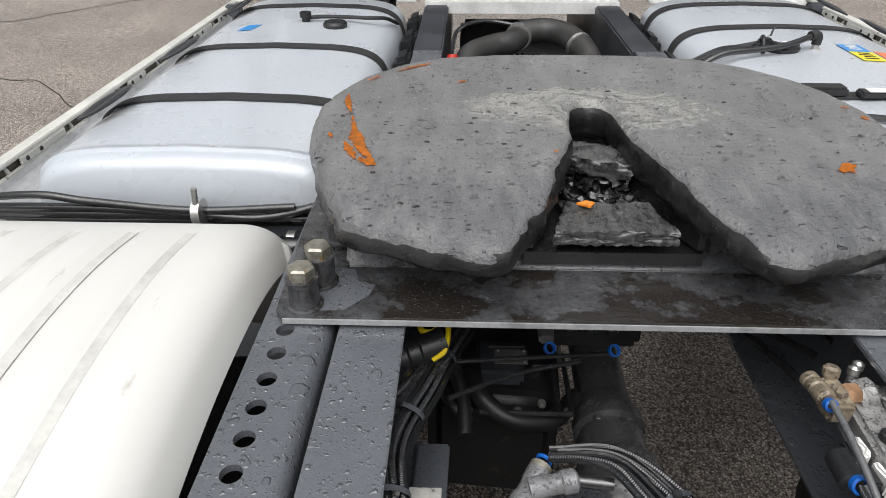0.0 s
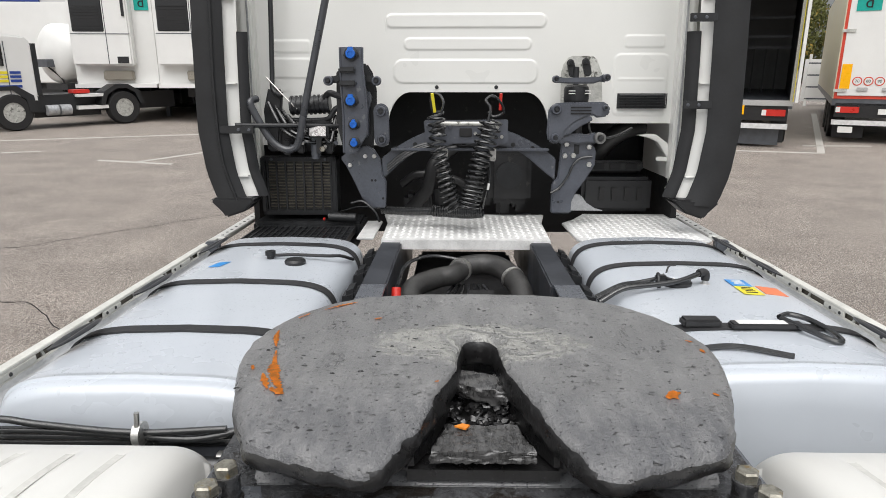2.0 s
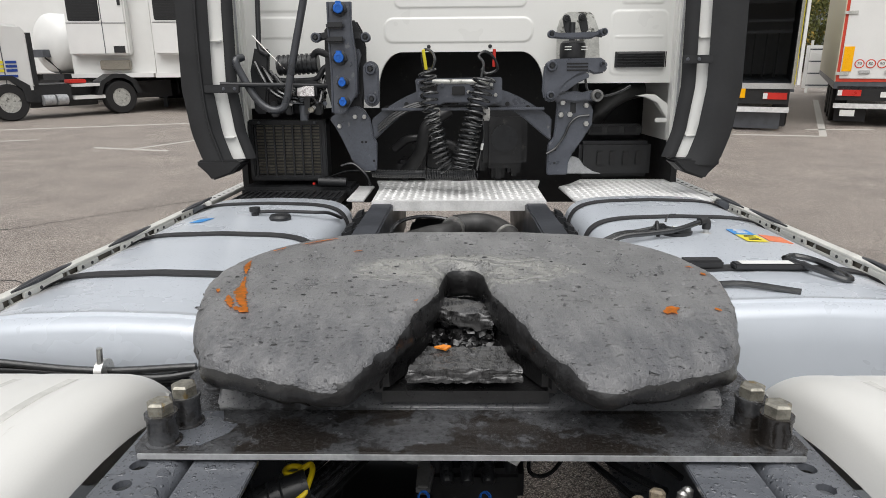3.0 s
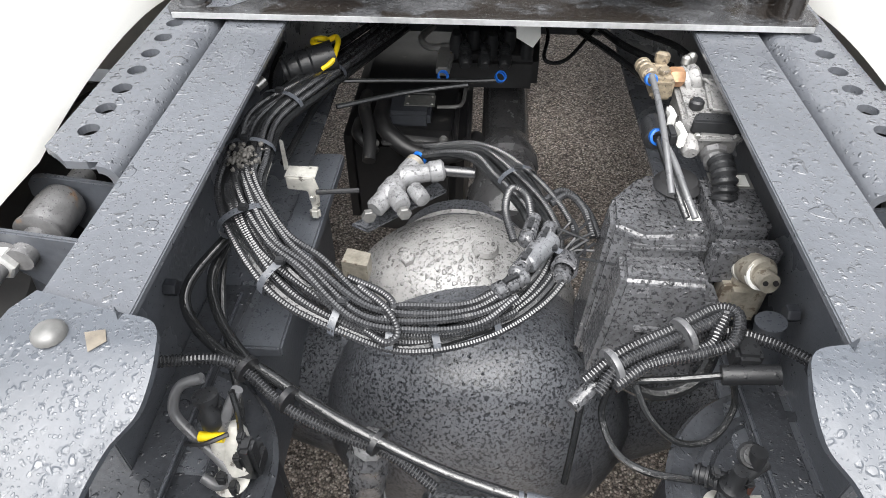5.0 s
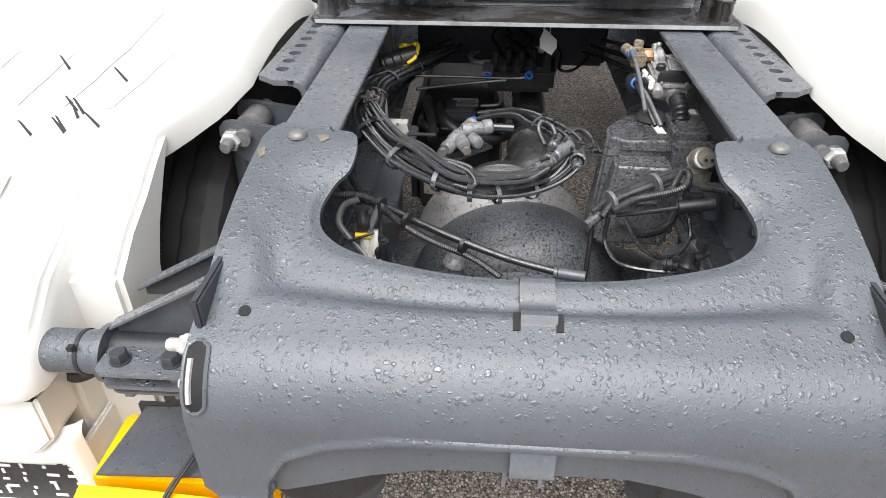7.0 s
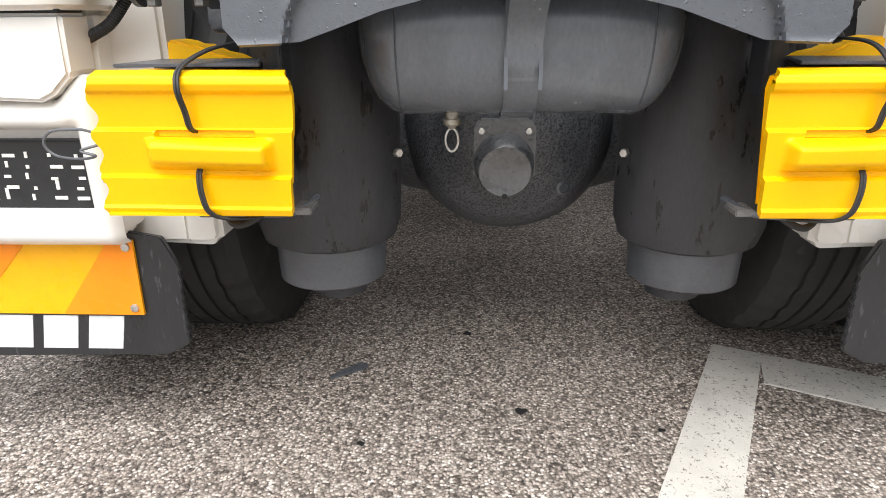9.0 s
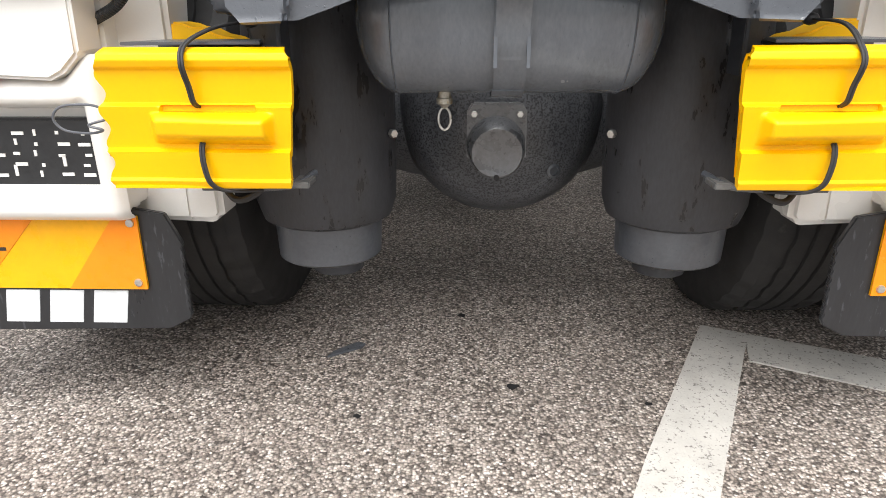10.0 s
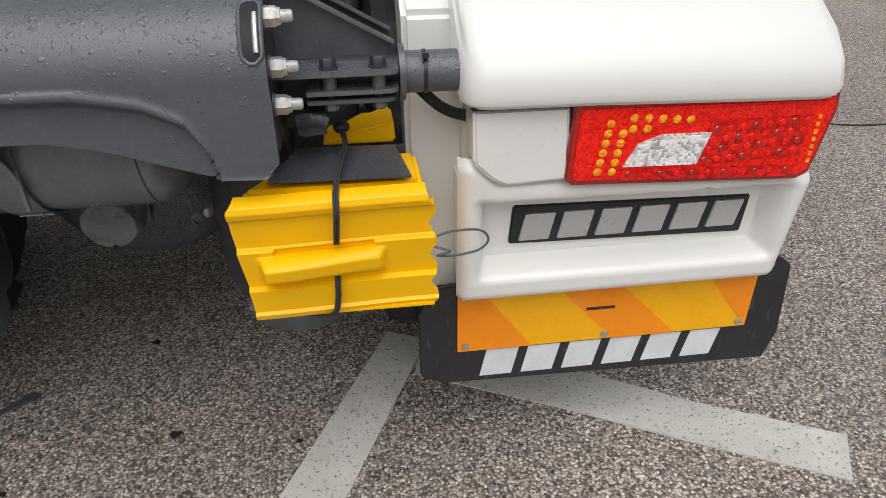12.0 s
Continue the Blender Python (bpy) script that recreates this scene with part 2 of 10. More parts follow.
grease_side = material("grey_graphite_grease", (0.085, 0.082, 0.080), 0.4, dark=0.6, scale=14, fine=90, bump=0.7, spec=0.7, spots=(0.028, 0.027, 0.027), spot_scale=22, spot_cover=0.45, spot_rough=0.2)
grease_black = material("wet_black_grease", (0.019, 0.0185, 0.019), 0.3, dark=0.4, scale=30, fine=170, bump=1.0, spec=0.8, spots=(0.045, 0.045, 0.046), spot_scale=90, spot_cover=0.36, spot_rough=0.4)
grease_block = material("streaked_grey_grease", (0.085, 0.084, 0.084), 0.28, dark=0.2, scale=34, fine=240, bump=1.0, spec=0.9, spots=(0.02, 0.02, 0.02), spot_scale=60, spot_cover=0.42, spot_rough=0.2, stretch=(2.2, 0.7, 1))
base_grey = material("greasy_slate_base", (0.115, 0.118, 0.125), 0.3, dark=0.5, scale=9, fine=120, bump=0.6, spec=0.8, drops=0.6, drop_size=230, spots=(0.03, 0.029, 0.029), spot_scale=7, spot_cover=0.42, spot_rough=0.15)
plate_dirty = material("oily_mounting_plate", (0.088, 0.090, 0.095), 0.24, dark=0.3, scale=22, fine=110, bump=0.8, spec=0.9, drops=0.7, drop_size=200, drop_cover=0.54, spots=(0.020, 0.0165, 0.014), spot_scale=8, spot_cover=0.50, spot_rough=0.12)
rust_orange = material("bare_orange_primer", (0.86, 0.27, 0.025), 0.45, dark=0.6, scale=60, spots=(0.16, 0.10, 0.07), spot_scale=110, spot_cover=0.30)
zinc = material("weathered_zinc_bolt", (0.42, 0.40, 0.34), 0.45, metal=0.7, dark=0.5, scale=60, spots=(0.30, 0.22, 0.10), spot_scale=50, spot_cover=0.4)
bright_zinc = material("bright_zinc", (0.72, 0.71, 0.68), 0.32, metal=0.9, dark=0.7, scale=80)
nut_zinc = material("dull_zinc_nut", (0.60, 0.60, 0.59), 0.38, metal=0.35, dark=0.7, scale=60)
cap_grey = material("scuffed_grey_cap", (0.15, 0.155, 0.165), 0.3, dark=0.55, scale=30, spec=1.0, drops=0.3, drop_size=200, spots=(0.07, 0.07, 0.072), spot_scale=50, spot_cover=0.36)
brass_dirt = material("dirty_brass", (0.36, 0.30, 0.215), 0.4, metal=0.2, dark=0.35, scale=90, spots=(0.085, 0.07, 0.055), spot_scale=120, spot_cover=0.44)
copper = material("dull_copper", (0.52, 0.30, 0.17), 0.4, metal=0.5, dark=0.6, scale=70)
bush_grey = material("rust_stained_steel", (0.15, 0.15, 0.152), 0.4, dark=0.6, scale=30, spec=0.7, drops=0.4, drop_size=180, spots=(0.20, 0.13, 0.08), spot_scale=26, spot_cover=0.36)
tube_paint = material("satin_dark_tube", (0.05, 0.053, 0.060), 0.3, dark=0.7, scale=20, spec=0.7)
alloy = material("dirty_cast_alloy", (0.40, 0.37, 0.31), 0.45, metal=0.35, dark=0.5, scale=50, spots=(0.16, 0.13, 0.10), spot_scale=50, spot_cover=0.4)
tread_plate = material("aluminium_tread_plate", (0.80, 0.80, 0.79), 0.4, metal=0.1, dark=0.72, scale=14, fine=160)
# bumps take a paler tone than the plate they stand on
tread_bump = material("bright_tread_bumps", (0.93, 0.93, 0.92), 0.35, metal=0.1, dark=0.85, scale=20, fine=160)
skirt_metal = material("grimy_skirt_rail", (0.62, 0.62, 0.58), 0.4, metal=0.2, dark=0.6, scale=14, spots=(0.10, 0.10, 0.085), spot_scale=16, spot_cover=0.40)
skirt_dark = material("galvanised_channel", (0.50, 0.51, 0.52), 0.38, metal=0.3, dark=0.6, scale=12, spots=(0.30, 0.31, 0.32), spot_scale=9, spot_cover=0.4, stretch=(1, 0.4, 1))
housing_paint = material("rain_flecked_housing_paint", (0.112, 0.118, 0.131), 0.42, spec=0.65, dark=0.65, scale=14, fine=170, bump=0.25, drops=0.7, drop_size=150, spots=(0.020, 0.022, 0.026), spot_scale=210, spot_cover=0.48, spot_rough=0.3)
cast_grey = material("wet_grey_casting", (0.32, 0.317, 0.313), 0.34, dark=0.7, scale=12, bump=0.3, drops=0.8, drop_size=120, drop_cover=0.60, spec=0.7, spots=(0.23, 0.226, 0.222), spot_scale=60, spot_cover=0.40)
tee_grey = material("wet_grey_fitting", (0.235, 0.238, 0.245), 0.32, dark=0.6, scale=40, bump=0.3, drops=0.7, drop_size=220, drop_cover=0.55, spec=0.8, spots=(0.14, 0.14, 0.145), spot_scale=90, spot_cover=0.4)
air_tank_paint = material("streaked_air_tank_paint", (0.135, 0.154, 0.182), 0.24, spec=1.0, dark=0.7, scale=7, drops=0.4, drop_size=90, spots=(0.20, 0.205, 0.21), spot_scale=6, spot_cover=0.32, stretch=(1.6, 1, 0.6))
worn_grey = material("worn_grey_steel", (0.20, 0.20, 0.195), 0.4, metal=0.3, dark=0.6, scale=40, spots=(0.16, 0.11, 0.07), spot_scale=40, spot_cover=0.35)
bellow_rubber = material("dusty_bellow_rubber", (0.047, 0.048, 0.054), 0.55, dark=0.5, scale=9, fine=200, spots=(0.020, 0.020, 0.021), spot_scale=26, spot_cover=0.42, spot_rough=0.25, stretch=(1, 1, 0.3))
module_plastic = material("wet_module_plastic", (0.110, 0.112, 0.119), 0.24, spec=0.9, dark=0.6, scale=30, drops=1.0, drop_size=120, drop_cover=0.55, spots=(0.034, 0.035, 0.038), spot_scale=190, spot_cover=0.45, spot_rough=0.1)
yellow_plastic = material("yellow_chock_plastic", (0.95, 0.515, 0.0), 0.38, dark=0.94, scale=7, fine=200, bump=0.05, spec=0.3)
label_grey = material("grimy_white_plastic", (0.55, 0.54, 0.50), 0.45, dark=0.6, scale=40, spots=(0.12, 0.11, 0.10), spot_scale=50, spot_cover=0.42)
yellow_clip = material("yellow_clip", (0.85, 0.62, 0.01), 0.4)
blue_plastic = material("blue_cap_plastic", (0.008, 0.12, 0.50), 0.4, dark=0.8, scale=30)
blue_sticker = material("blue_sticker", (0.05, 0.30, 0.72), 0.4)
yellow_sticker = material("yellow_sticker", (0.85, 0.72, 0.04), 0.4)
orange_sticker = material("orange_sticker", (0.83, 0.22, 0.09), 0.4)
paper_white = material("white_label", (0.78, 0.78, 0.75), 0.5, dark=0.9)
silver = material("silver_badge", (0.62, 0.63, 0.64), 0.3, metal=0.6, dark=0.9)
flap_rubber = material("wet_mudflap_rubber", (0.026, 0.027, 0.030), 0.34, dark=0.7, scale=12, spots=(0.06, 0.063, 0.070), spot_scale=60, spot_cover=0.38, stretch=(1.6, 1, 0.35))
flap_white = material("worn_white_flap_paint", (0.74, 0.77, 0.79), 0.5, dark=0.85, scale=25)
reflex_orange = material("fluorescent_orange_foil", (1.0, 0.30, 0.006), 0.3, dark=0.92, scale=20, coat=0.3, spec=0.3)
reflex_yellow = material("reflex_yellow_foil", (1.0, 0.48, 0.0), 0.3, dark=0.92, scale=30, coat=0.3, spec=0.3)
lamp_deep = material("deep_red_lens", (0.47, 0.009, 0.008), 0.15, dark=0.5, scale=60, fine=400, bump=0.3, coat=1.0)
# near-black for black marks, and for the dark of holes put in as colour
dark_void = material("black_and_hollow_shade", (0.008, 0.008, 0.009), 0.7, dark=0.6)
# near-black for black parts, and for deep shade put into colour
engine_black = material("black_and_shaded_parts", (0.018, 0.018, 0.019), 0.45, dark=0.5, scale=20, spots=(0.05, 0.047, 0.044), spot_scale=18, spot_cover=0.35)
duct_grey = material("grey_intake_hose", (0.045, 0.044, 0.043), 0.42, dark=0.5, scale=16)
red_plastic = material("red_plastic", (0.62, 0.03, 0.02), 0.4)
seal_rubber = material("fairing_edge_rubber", (0.014, 0.0145, 0.016), 0.55, dark=0.6, scale=10, fine=60)
mount_paint = material("dark_slate_mount_paint", (0.078, 0.086, 0.106), 0.32, dark=0.6, scale=9, fine=90, spec=0.8, drops=0.2, drop_size=150, spots=(0.14, 0.143, 0.15), spot_scale=22, spot_cover=0.34)
grille_metal = material("dusty_cooler_fins", (0.40, 0.36, 0.28), 0.5, metal=0.2, dark=0.5, scale=20)
trailer_white = material("white_trailer_panel", (0.78, 0.78, 0.76), 0.4, dark=0.93, scale=1.2, fine=60, bump=0.02)
trailer_cream = material("cream_trailer_side", (0.72, 0.66, 0.50), 0.4, dark=0.9, scale=1.0, fine=60)
trailer_red = material("red_trailer_frame", (0.65, 0.06, 0.03), 0.45)
teal_sign = material("teal_sign", (0.0, 0.36, 0.30), 0.5)
navy_sign = material("navy_sign", (0.02, 0.06, 0.30), 0.5)
wall_render = material("grey_building_wall", (0.28, 0.25, 0.22), 0.8, dark=0.85, scale=0.6, fine=20)
hall_white = material("pale_hall_panel", (0.62, 0.62, 0.62), 0.6, dark=0.95, scale=0.5)
leaf = material("autumn_leaves", (0.12, 0.13, 0.03), 0.7, dark=0.5, scale=0.5, fine=6, spots=(0.30, 0.20, 0.03), spot_scale=0.6, spot_cover=0.42)
hill_wood = material("dark_hill_wood", (0.075, 0.085, 0.07), 0.9, dark=0.6, scale=0.08, fine=1.2)
bark = material("bark", (0.08, 0.06, 0.045), 0.9)
lamp_tail = material("tail_lamp_red", (0.62, 0.03, 0.02), 0.3)
line_paint = material("worn_white_road_paint", (0.56, 0.54, 0.50), 0.65, dark=0.8, scale=12, fine=220, bump=0.4, spots=(0.17, 0.155, 0.14), spot_scale=120, spot_cover=0.40)


def asphalt_material():
    m = bpy.data.materials.new("damp_asphalt")
    m.use_nodes = True
    n, l = m.node_tree.nodes, m.node_tree.links
    b = n["Principled BSDF"]
    where = n.new("ShaderNodeTexCoord").outputs["Object"]
    v = n.new("ShaderNodeTexVoronoi")
    v.inputs["Scale"].default_value = 165
    big = n.new("ShaderNodeTexNoise")
    big.inputs["Scale"].default_value, big.inputs["Detail"].default_value = 1.3, 6
    fine = n.new("ShaderNodeTexNoise")
    fine.inputs["Scale"].default_value, fine.inputs["Detail"].default_value = 260, 2
    for t in (v, big, fine):
        l.new(where, t.inputs["Vector"])
    sep = n.new("ShaderNodeSeparateColor")
    l.new(v.outputs["Color"], sep.inputs[0])
    ramp = n.new("ShaderNodeValToRGB")
    e = ramp.color_ramp.elements
    e[0].position, e[0].color = 0.0, (0.070, 0.056, 0.048, 1)
    e[1].position, e[1].color = 1.0, (0.74, 0.70, 0.65, 1)
    for p, c in ((0.35, (0.270, 0.228, 0.196, 1)), (0.72, (0.43, 0.375, 0.33, 1)), (0.92, (0.60, 0.54, 0.485, 1))):
        k = ramp.color_ramp.elements.new(p)
        k.color = c
    l.new(sep.outputs[0], ramp.inputs[0])
    gap = n.new("ShaderNodeMapRange")
    for k, x in zip(("From Min", "From Max", "To Min", "To Max"), (0.35, 0.75, 1.12, 0.4)):
        gap.inputs[k].default_value = x
    l.new(v.outputs["Distance"], gap.inputs["Value"])
    mul = n.new("ShaderNodeMix")
    mul.data_type, mul.blend_type = "RGBA", "MULTIPLY"
    mul.inputs[0].default_value = 1.0
    tone = n.new("ShaderNodeMapRange")
    for k, x in zip(("From Min", "From Max", "To Min", "To Max"), (0.3, 0.7, 0.82, 1.15)):
        tone.inputs[k].default_value = x
    l.new(big.outputs["Fac"], tone.inputs["Value"])
    both = n.new("ShaderNodeMath")
    both.operation = "MULTIPLY"
    l.new(tone.outputs[0], both.inputs[0]), l.new(gap.outputs[0], both.inputs[1])
    grey = n.new("ShaderNodeCombineColor")
    for k in range(3):
        l.new(both.outputs[0], grey.inputs[k])
    l.new(ramp.outputs[0], mul.inputs[6])
    l.new(grey.outputs[0], mul.inputs[7])
    l.new(mul.outputs[2], b.inputs["Base Color"])
    b.inputs["Roughness"].default_value = 0.62
    dist = n.new("ShaderNodeMath")
    dist.operation = "ADD"
    l.new(v.outputs["Distance"], dist.inputs[0])
    l.new(fine.outputs["Fac"], dist.inputs[1])
    bp = n.new("ShaderNodeBump")
    bp.invert = True
    bp.inputs["Strength"].default_value, bp.inputs["Distance"].default_value = 0.8, 0.004
    l.new(dist.outputs[0], bp.inputs["Height"])
    l.new(bp.outputs[0], b.inputs["Normal"])
    return m


asphalt = asphalt_material()


def grease_material():
    """Graphite grease: dark drag marks, wet black specks, and a paler polished patch smeared round the throat."""
    m = bpy.data.materials.new("graphite_grease_deck")
    m.use_nodes = True
    n, l = m.node_tree.nodes, m.node_tree.links
    b = n["Principled BSDF"]
    where = n.new("ShaderNodeTexCoord").outputs["Object"]

    def tex(scale, detail, stretch=(1, 1, 1), rough=0.6):
        mp = n.new("ShaderNodeMapping")
        mp.inputs["Scale"].default_value = stretch
        t = n.new("ShaderNodeTexNoise")
        t.inputs["Scale"].default_value, t.inputs["Detail"].default_value, t.inputs["Roughness"].default_value = scale, detail, rough
        l.new(where, mp.inputs["Vector"]), l.new(mp.outputs[0], t.inputs["Vector"])
        return t.outputs["Fac"]

    def span(v, a, c, d, e):
        t = n.new("ShaderNodeMapRange")
        for k, x in zip(("From Min", "From Max", "To Min", "To Max"), (a, c, d, e)):
            t.inputs[k].default_value = x
        l.new(v, t.inputs["Value"])
        return t.outputs[0]

    def maths(op, a, c):
        t = n.new("ShaderNodeMath")
        t.operation = op
        for i, x in enumerate((a, c)):
            if isinstance(x, (int, float)):
                t.inputs[i].default_value = x
            else:
                l.new(x, t.inputs[i])
        return t.outputs[0]

    def blend(fac, a, c):
        t = n.new("ShaderNodeMix")
        t.data_type = "RGBA"
        l.new(fac, t.inputs[0])
        for k, x in ((6, a), (7, c)):
            if isinstance(x, tuple):
                t.inputs[k].default_value = (*x, 1)
            else:
                l.new(x, t.inputs[k])
        return t.outputs[2]

    # the patch round the throat
    mp = n.new("ShaderNodeMapping")
    mp.inputs["Location"].default_value = (0, -1.335 / 0.115, 0)
    mp.inputs["Scale"].default_value = (1 / 0.23, 1 / 0.115, 0)
    l.new(where, mp.inputs["Vector"])
    far = n.new("ShaderNodeVectorMath")
    far.operation = "LENGTH"
    l.new(mp.outputs[0], far.inputs[0])
    dist = maths("ADD", far.outputs["Value"], maths("MULTIPLY", maths("SUBTRACT", tex(14, 5), 0.5), 0.7))
    patch = span(dist, 0.88, 1.02, 1.0, 0.0)
    ring = n.new("ShaderNodeMath")
    ring.operation = "SINE"
    l.new(maths("MULTIPLY", maths("ADD", far.outputs["Value"], maths("MULTIPLY", tex(9, 5), 2.4)), 15), ring.inputs[0])
    arcs = span(ring.outputs[0], -1, 1, 0, 1)
    drag = tex(16, 6, (1.0, 0.35, 1), 0.7)
    grit = tex(120, 4)
    base = blend(span(maths("ADD", maths("MULTIPLY", drag, 0.75), maths("MULTIPLY", grit, 0.25)), 0.34, 0.66, 0, 1), (0.135, 0.136, 0.139), (0.232, 0.231, 0.231))
    base = blend(maths("MULTIPLY", patch, span(maths("ADD", maths("MULTIPLY", arcs, 0.5), maths("MULTIPLY", grit, 0.6)), 0.3, 0.95, 0.25, 1.0)), base, (0.325, 0.322, 0.302))
    # a darker blue-grey tone with a ragged edge over the bevelled entry lobes
    sep = n.new("ShaderNodeSeparateXYZ")
    l.new(where, sep.inputs[0])
    entry = span(maths("ADD", sep.outputs["Y"], maths("MULTIPLY", maths("SUBTRACT", tex(11, 6, (1.6, 0.7, 1), 0.7), 0.5), 0.22)), 1.02, 1.13, 0.8, 0.0)
    base = blend(maths("MULTIPLY", entry, span(tex(26, 5, (1.5, 0.6, 1), 0.7), 0.35, 0.62, 1.0, 0.25)), base, (0.078, 0.081, 0.089))
    nick = span(tex(52, 3, (0.7, 1.8, 1), 0.5), 0.69, 0.735, 0, 1)
    base = blend(maths("MULTIPLY", nick, 0.65), base, (0.06, 0.059, 0.058))
    speck = span(tex(80, 4, (0.6, 1.6, 1), 0.7), 0.64, 0.69, 0, 1)
    speck = maths("MULTIPLY", speck, span(tex(5, 3), 0.42, 0.62, 0.0, 1.0))
    base = blend(speck, base, (0.03, 0.029, 0.028))
    # small beads of rain
    cell = n.new("ShaderNodeTexVoronoi")
    cell.inputs["Scale"].default_value = 130
    l.new(where, cell.inputs["Vector"])
    pick = n.new("ShaderNodeSeparateColor")
    l.new(cell.outputs["Color"], pick.inputs[0])
    bead = span(maths("SUBTRACT", span(pick.outputs[0], 0.3, 1, 0, 0.30), cell.outputs["Distance"]), 0, 0.12, 0, 1)
    l.new(base, b.inputs["Base Color"])
    l.new(maths("SUBTRACT", span(drag, 0.3, 0.7, 0.24, 0.44), maths("ADD", maths("MULTIPLY", speck, 0.18), maths("MULTIPLY", bead, 0.2))), b.inputs["Roughness"])
    bp = n.new("ShaderNodeBump")
    bp.inputs["Strength"].default_value, bp.inputs["Distance"].default_value = 1.0, 0.012
    h = maths("ADD", maths("MULTIPLY", drag, 0.6), maths("MULTIPLY", grit, 0.32))
    h = maths("ADD", h, maths("MULTIPLY", maths("MULTIPLY", arcs, patch), 0.30))
    h = maths("ADD", h, maths("MULTIPLY", speck, 0.35))
    h = maths("ADD", h, maths("MULTIPLY", bead, 0.22))
    h = maths("SUBTRACT", h, maths("MULTIPLY", nick, 0.5))
    h = maths("ADD", h, maths("MULTIPLY", tex(260, 3), 0.10))
    l.new(h, bp.inputs["Height"])
    l.new(bp.outputs[0], b.inputs["Normal"])
    return m


grease = grease_material()


def lens_material(name, dark_col, light_col, scale, share, rough=0.2):
    """A moulded lamp lens: small facets of two colours under a clear gloss."""
    m = bpy.data.materials.new(name)
    m.use_nodes = True
    n, l = m.node_tree.nodes, m.node_tree.links
    b = n["Principled BSDF"]
    where = n.new("ShaderNodeTexCoord").outputs["Object"]
    v = n.new("ShaderNodeTexVoronoi")
    v.distance = "CHEBYCHEV"
    v.inputs["Scale"].default_value, v.inputs["Randomness"].default_value = scale, 0.55
    big = n.new("ShaderNodeTexNoise")
    big.inputs["Scale"].default_value = scale * 0.22
    l.new(where, v.inputs["Vector"]), l.new(where, big.inputs["Vector"])
    sep = n.new("ShaderNodeSeparateColor")
    l.new(v.outputs["Color"], sep.inputs[0])
    add = n.new("ShaderNodeMath")
    add.operation = "ADD"
    l.new(sep.outputs[0], add.inputs[0]), l.new(big.outputs["Fac"], add.inputs[1])
    pick = n.new("ShaderNodeMapRange")
    pick.inputs["From Min"].default_value, pick.inputs["From Max"].default_value = 1.5 - share - 0.35, 1.5 - share + 0.35
    l.new(add.outputs[0], pick.inputs["Value"])
    mix = n.new("ShaderNodeMix")
    mix.data_type = "RGBA"
    l.new(pick.outputs[0], mix.inputs[0])
    mix.inputs[6].default_value, mix.inputs[7].default_value = (*dark_col, 1), (*light_col, 1)
    l.new(mix.outputs[2], b.inputs["Base Color"])
    b.inputs["Roughness"].default_value, b.inputs["Coat Weight"].default_value = rough, 0.12
    b.inputs["Specular IOR Level"].default_value = 0.25
    b.inputs["Coat Roughness"].default_value = 0.04
    bp = n.new("ShaderNodeBump")
    bp.invert = True
    bp.inputs["Strength"].default_value, bp.inputs["Distance"].default_value = 0.6, 0.003
    l.new(v.outputs["Distance"], bp.inputs["Height"])
    l.new(bp.outputs[0], b.inputs["Normal"])
    return m


lens_red = lens_material("facetted_red_lens", (0.72, 0.005, 0.003), (1.0, 0.020, 0.008), 230, 0.6)
lens_deep = lens_material("dark_facetted_red_lens", (0.42, 0.006, 0.005), (0.85, 0.015, 0.008), 120, 0.5)
lens_amber = lens_material("amber_facets", (0.95, 0.20, 0.006), (1.0, 0.50, 0.02), 200, 0.6)
lens_clear = lens_material("clear_facets", (0.42, 0.38, 0.37), (0.90, 0.88, 0.86), 190, 0.62)

# grey for the shade painted along the mudguard ribs
rib_shade = material("grey_rib_shade", (0.635, 0.63, 0.595), 0.6, dark=0.75, scale=20)
bare_patch = material("beige_worn_patch", (0.20, 0.175, 0.14), 0.55, dark=0.6, scale=60)
shaft_grey = material("wet_dark_shaft", (0.06, 0.06, 0.062), 0.25, spec=0.9, dark=0.6, scale=14, drops=0.4, drop_size=160)

dry_mud = material("dry_grey_mud", (0.20, 0.19, 0.175), 0.7, dark=0.15, scale=240, fine=420, bump=0.9)

brown_grime = material("brown_grime_in_slots", (0.13, 0.115, 0.09), 0.7, dark=0.5, scale=18, spots=(0.30, 0.28, 0.23), spot_scale=14, spot_cover=0.35)
rail_white = material("grimy_white_rail_edge", (0.66, 0.655, 0.61), 0.4, dark=0.75, scale=9, fine=140, spots=(0.30, 0.28, 0.24), spot_scale=22, spot_cover=0.34)

# ---- ground ----
def ground_sheet():
    bm = bmesh.new()
    vs = [bm.verts.new((x, y, 0)) for x, y in ((-400, -400), (400, -400), (400, 400), (-400, 400))]
    bm.faces.new(vs)
    single("ground", bm, asphalt, "damp brown-grey asphalt of a truck yard", "ground", kind="structure", m=LEVEL, smooth=False)


def marking(points, label="worn white painted parking line on asphalt"):
    bm = bmesh.new()
    prism(points, "z", 0.0005, 0.0045, bm)
    single("road_marking", bm, line_paint, label, "road marking", "parking lines", "structure", LEVEL, smooth=False)


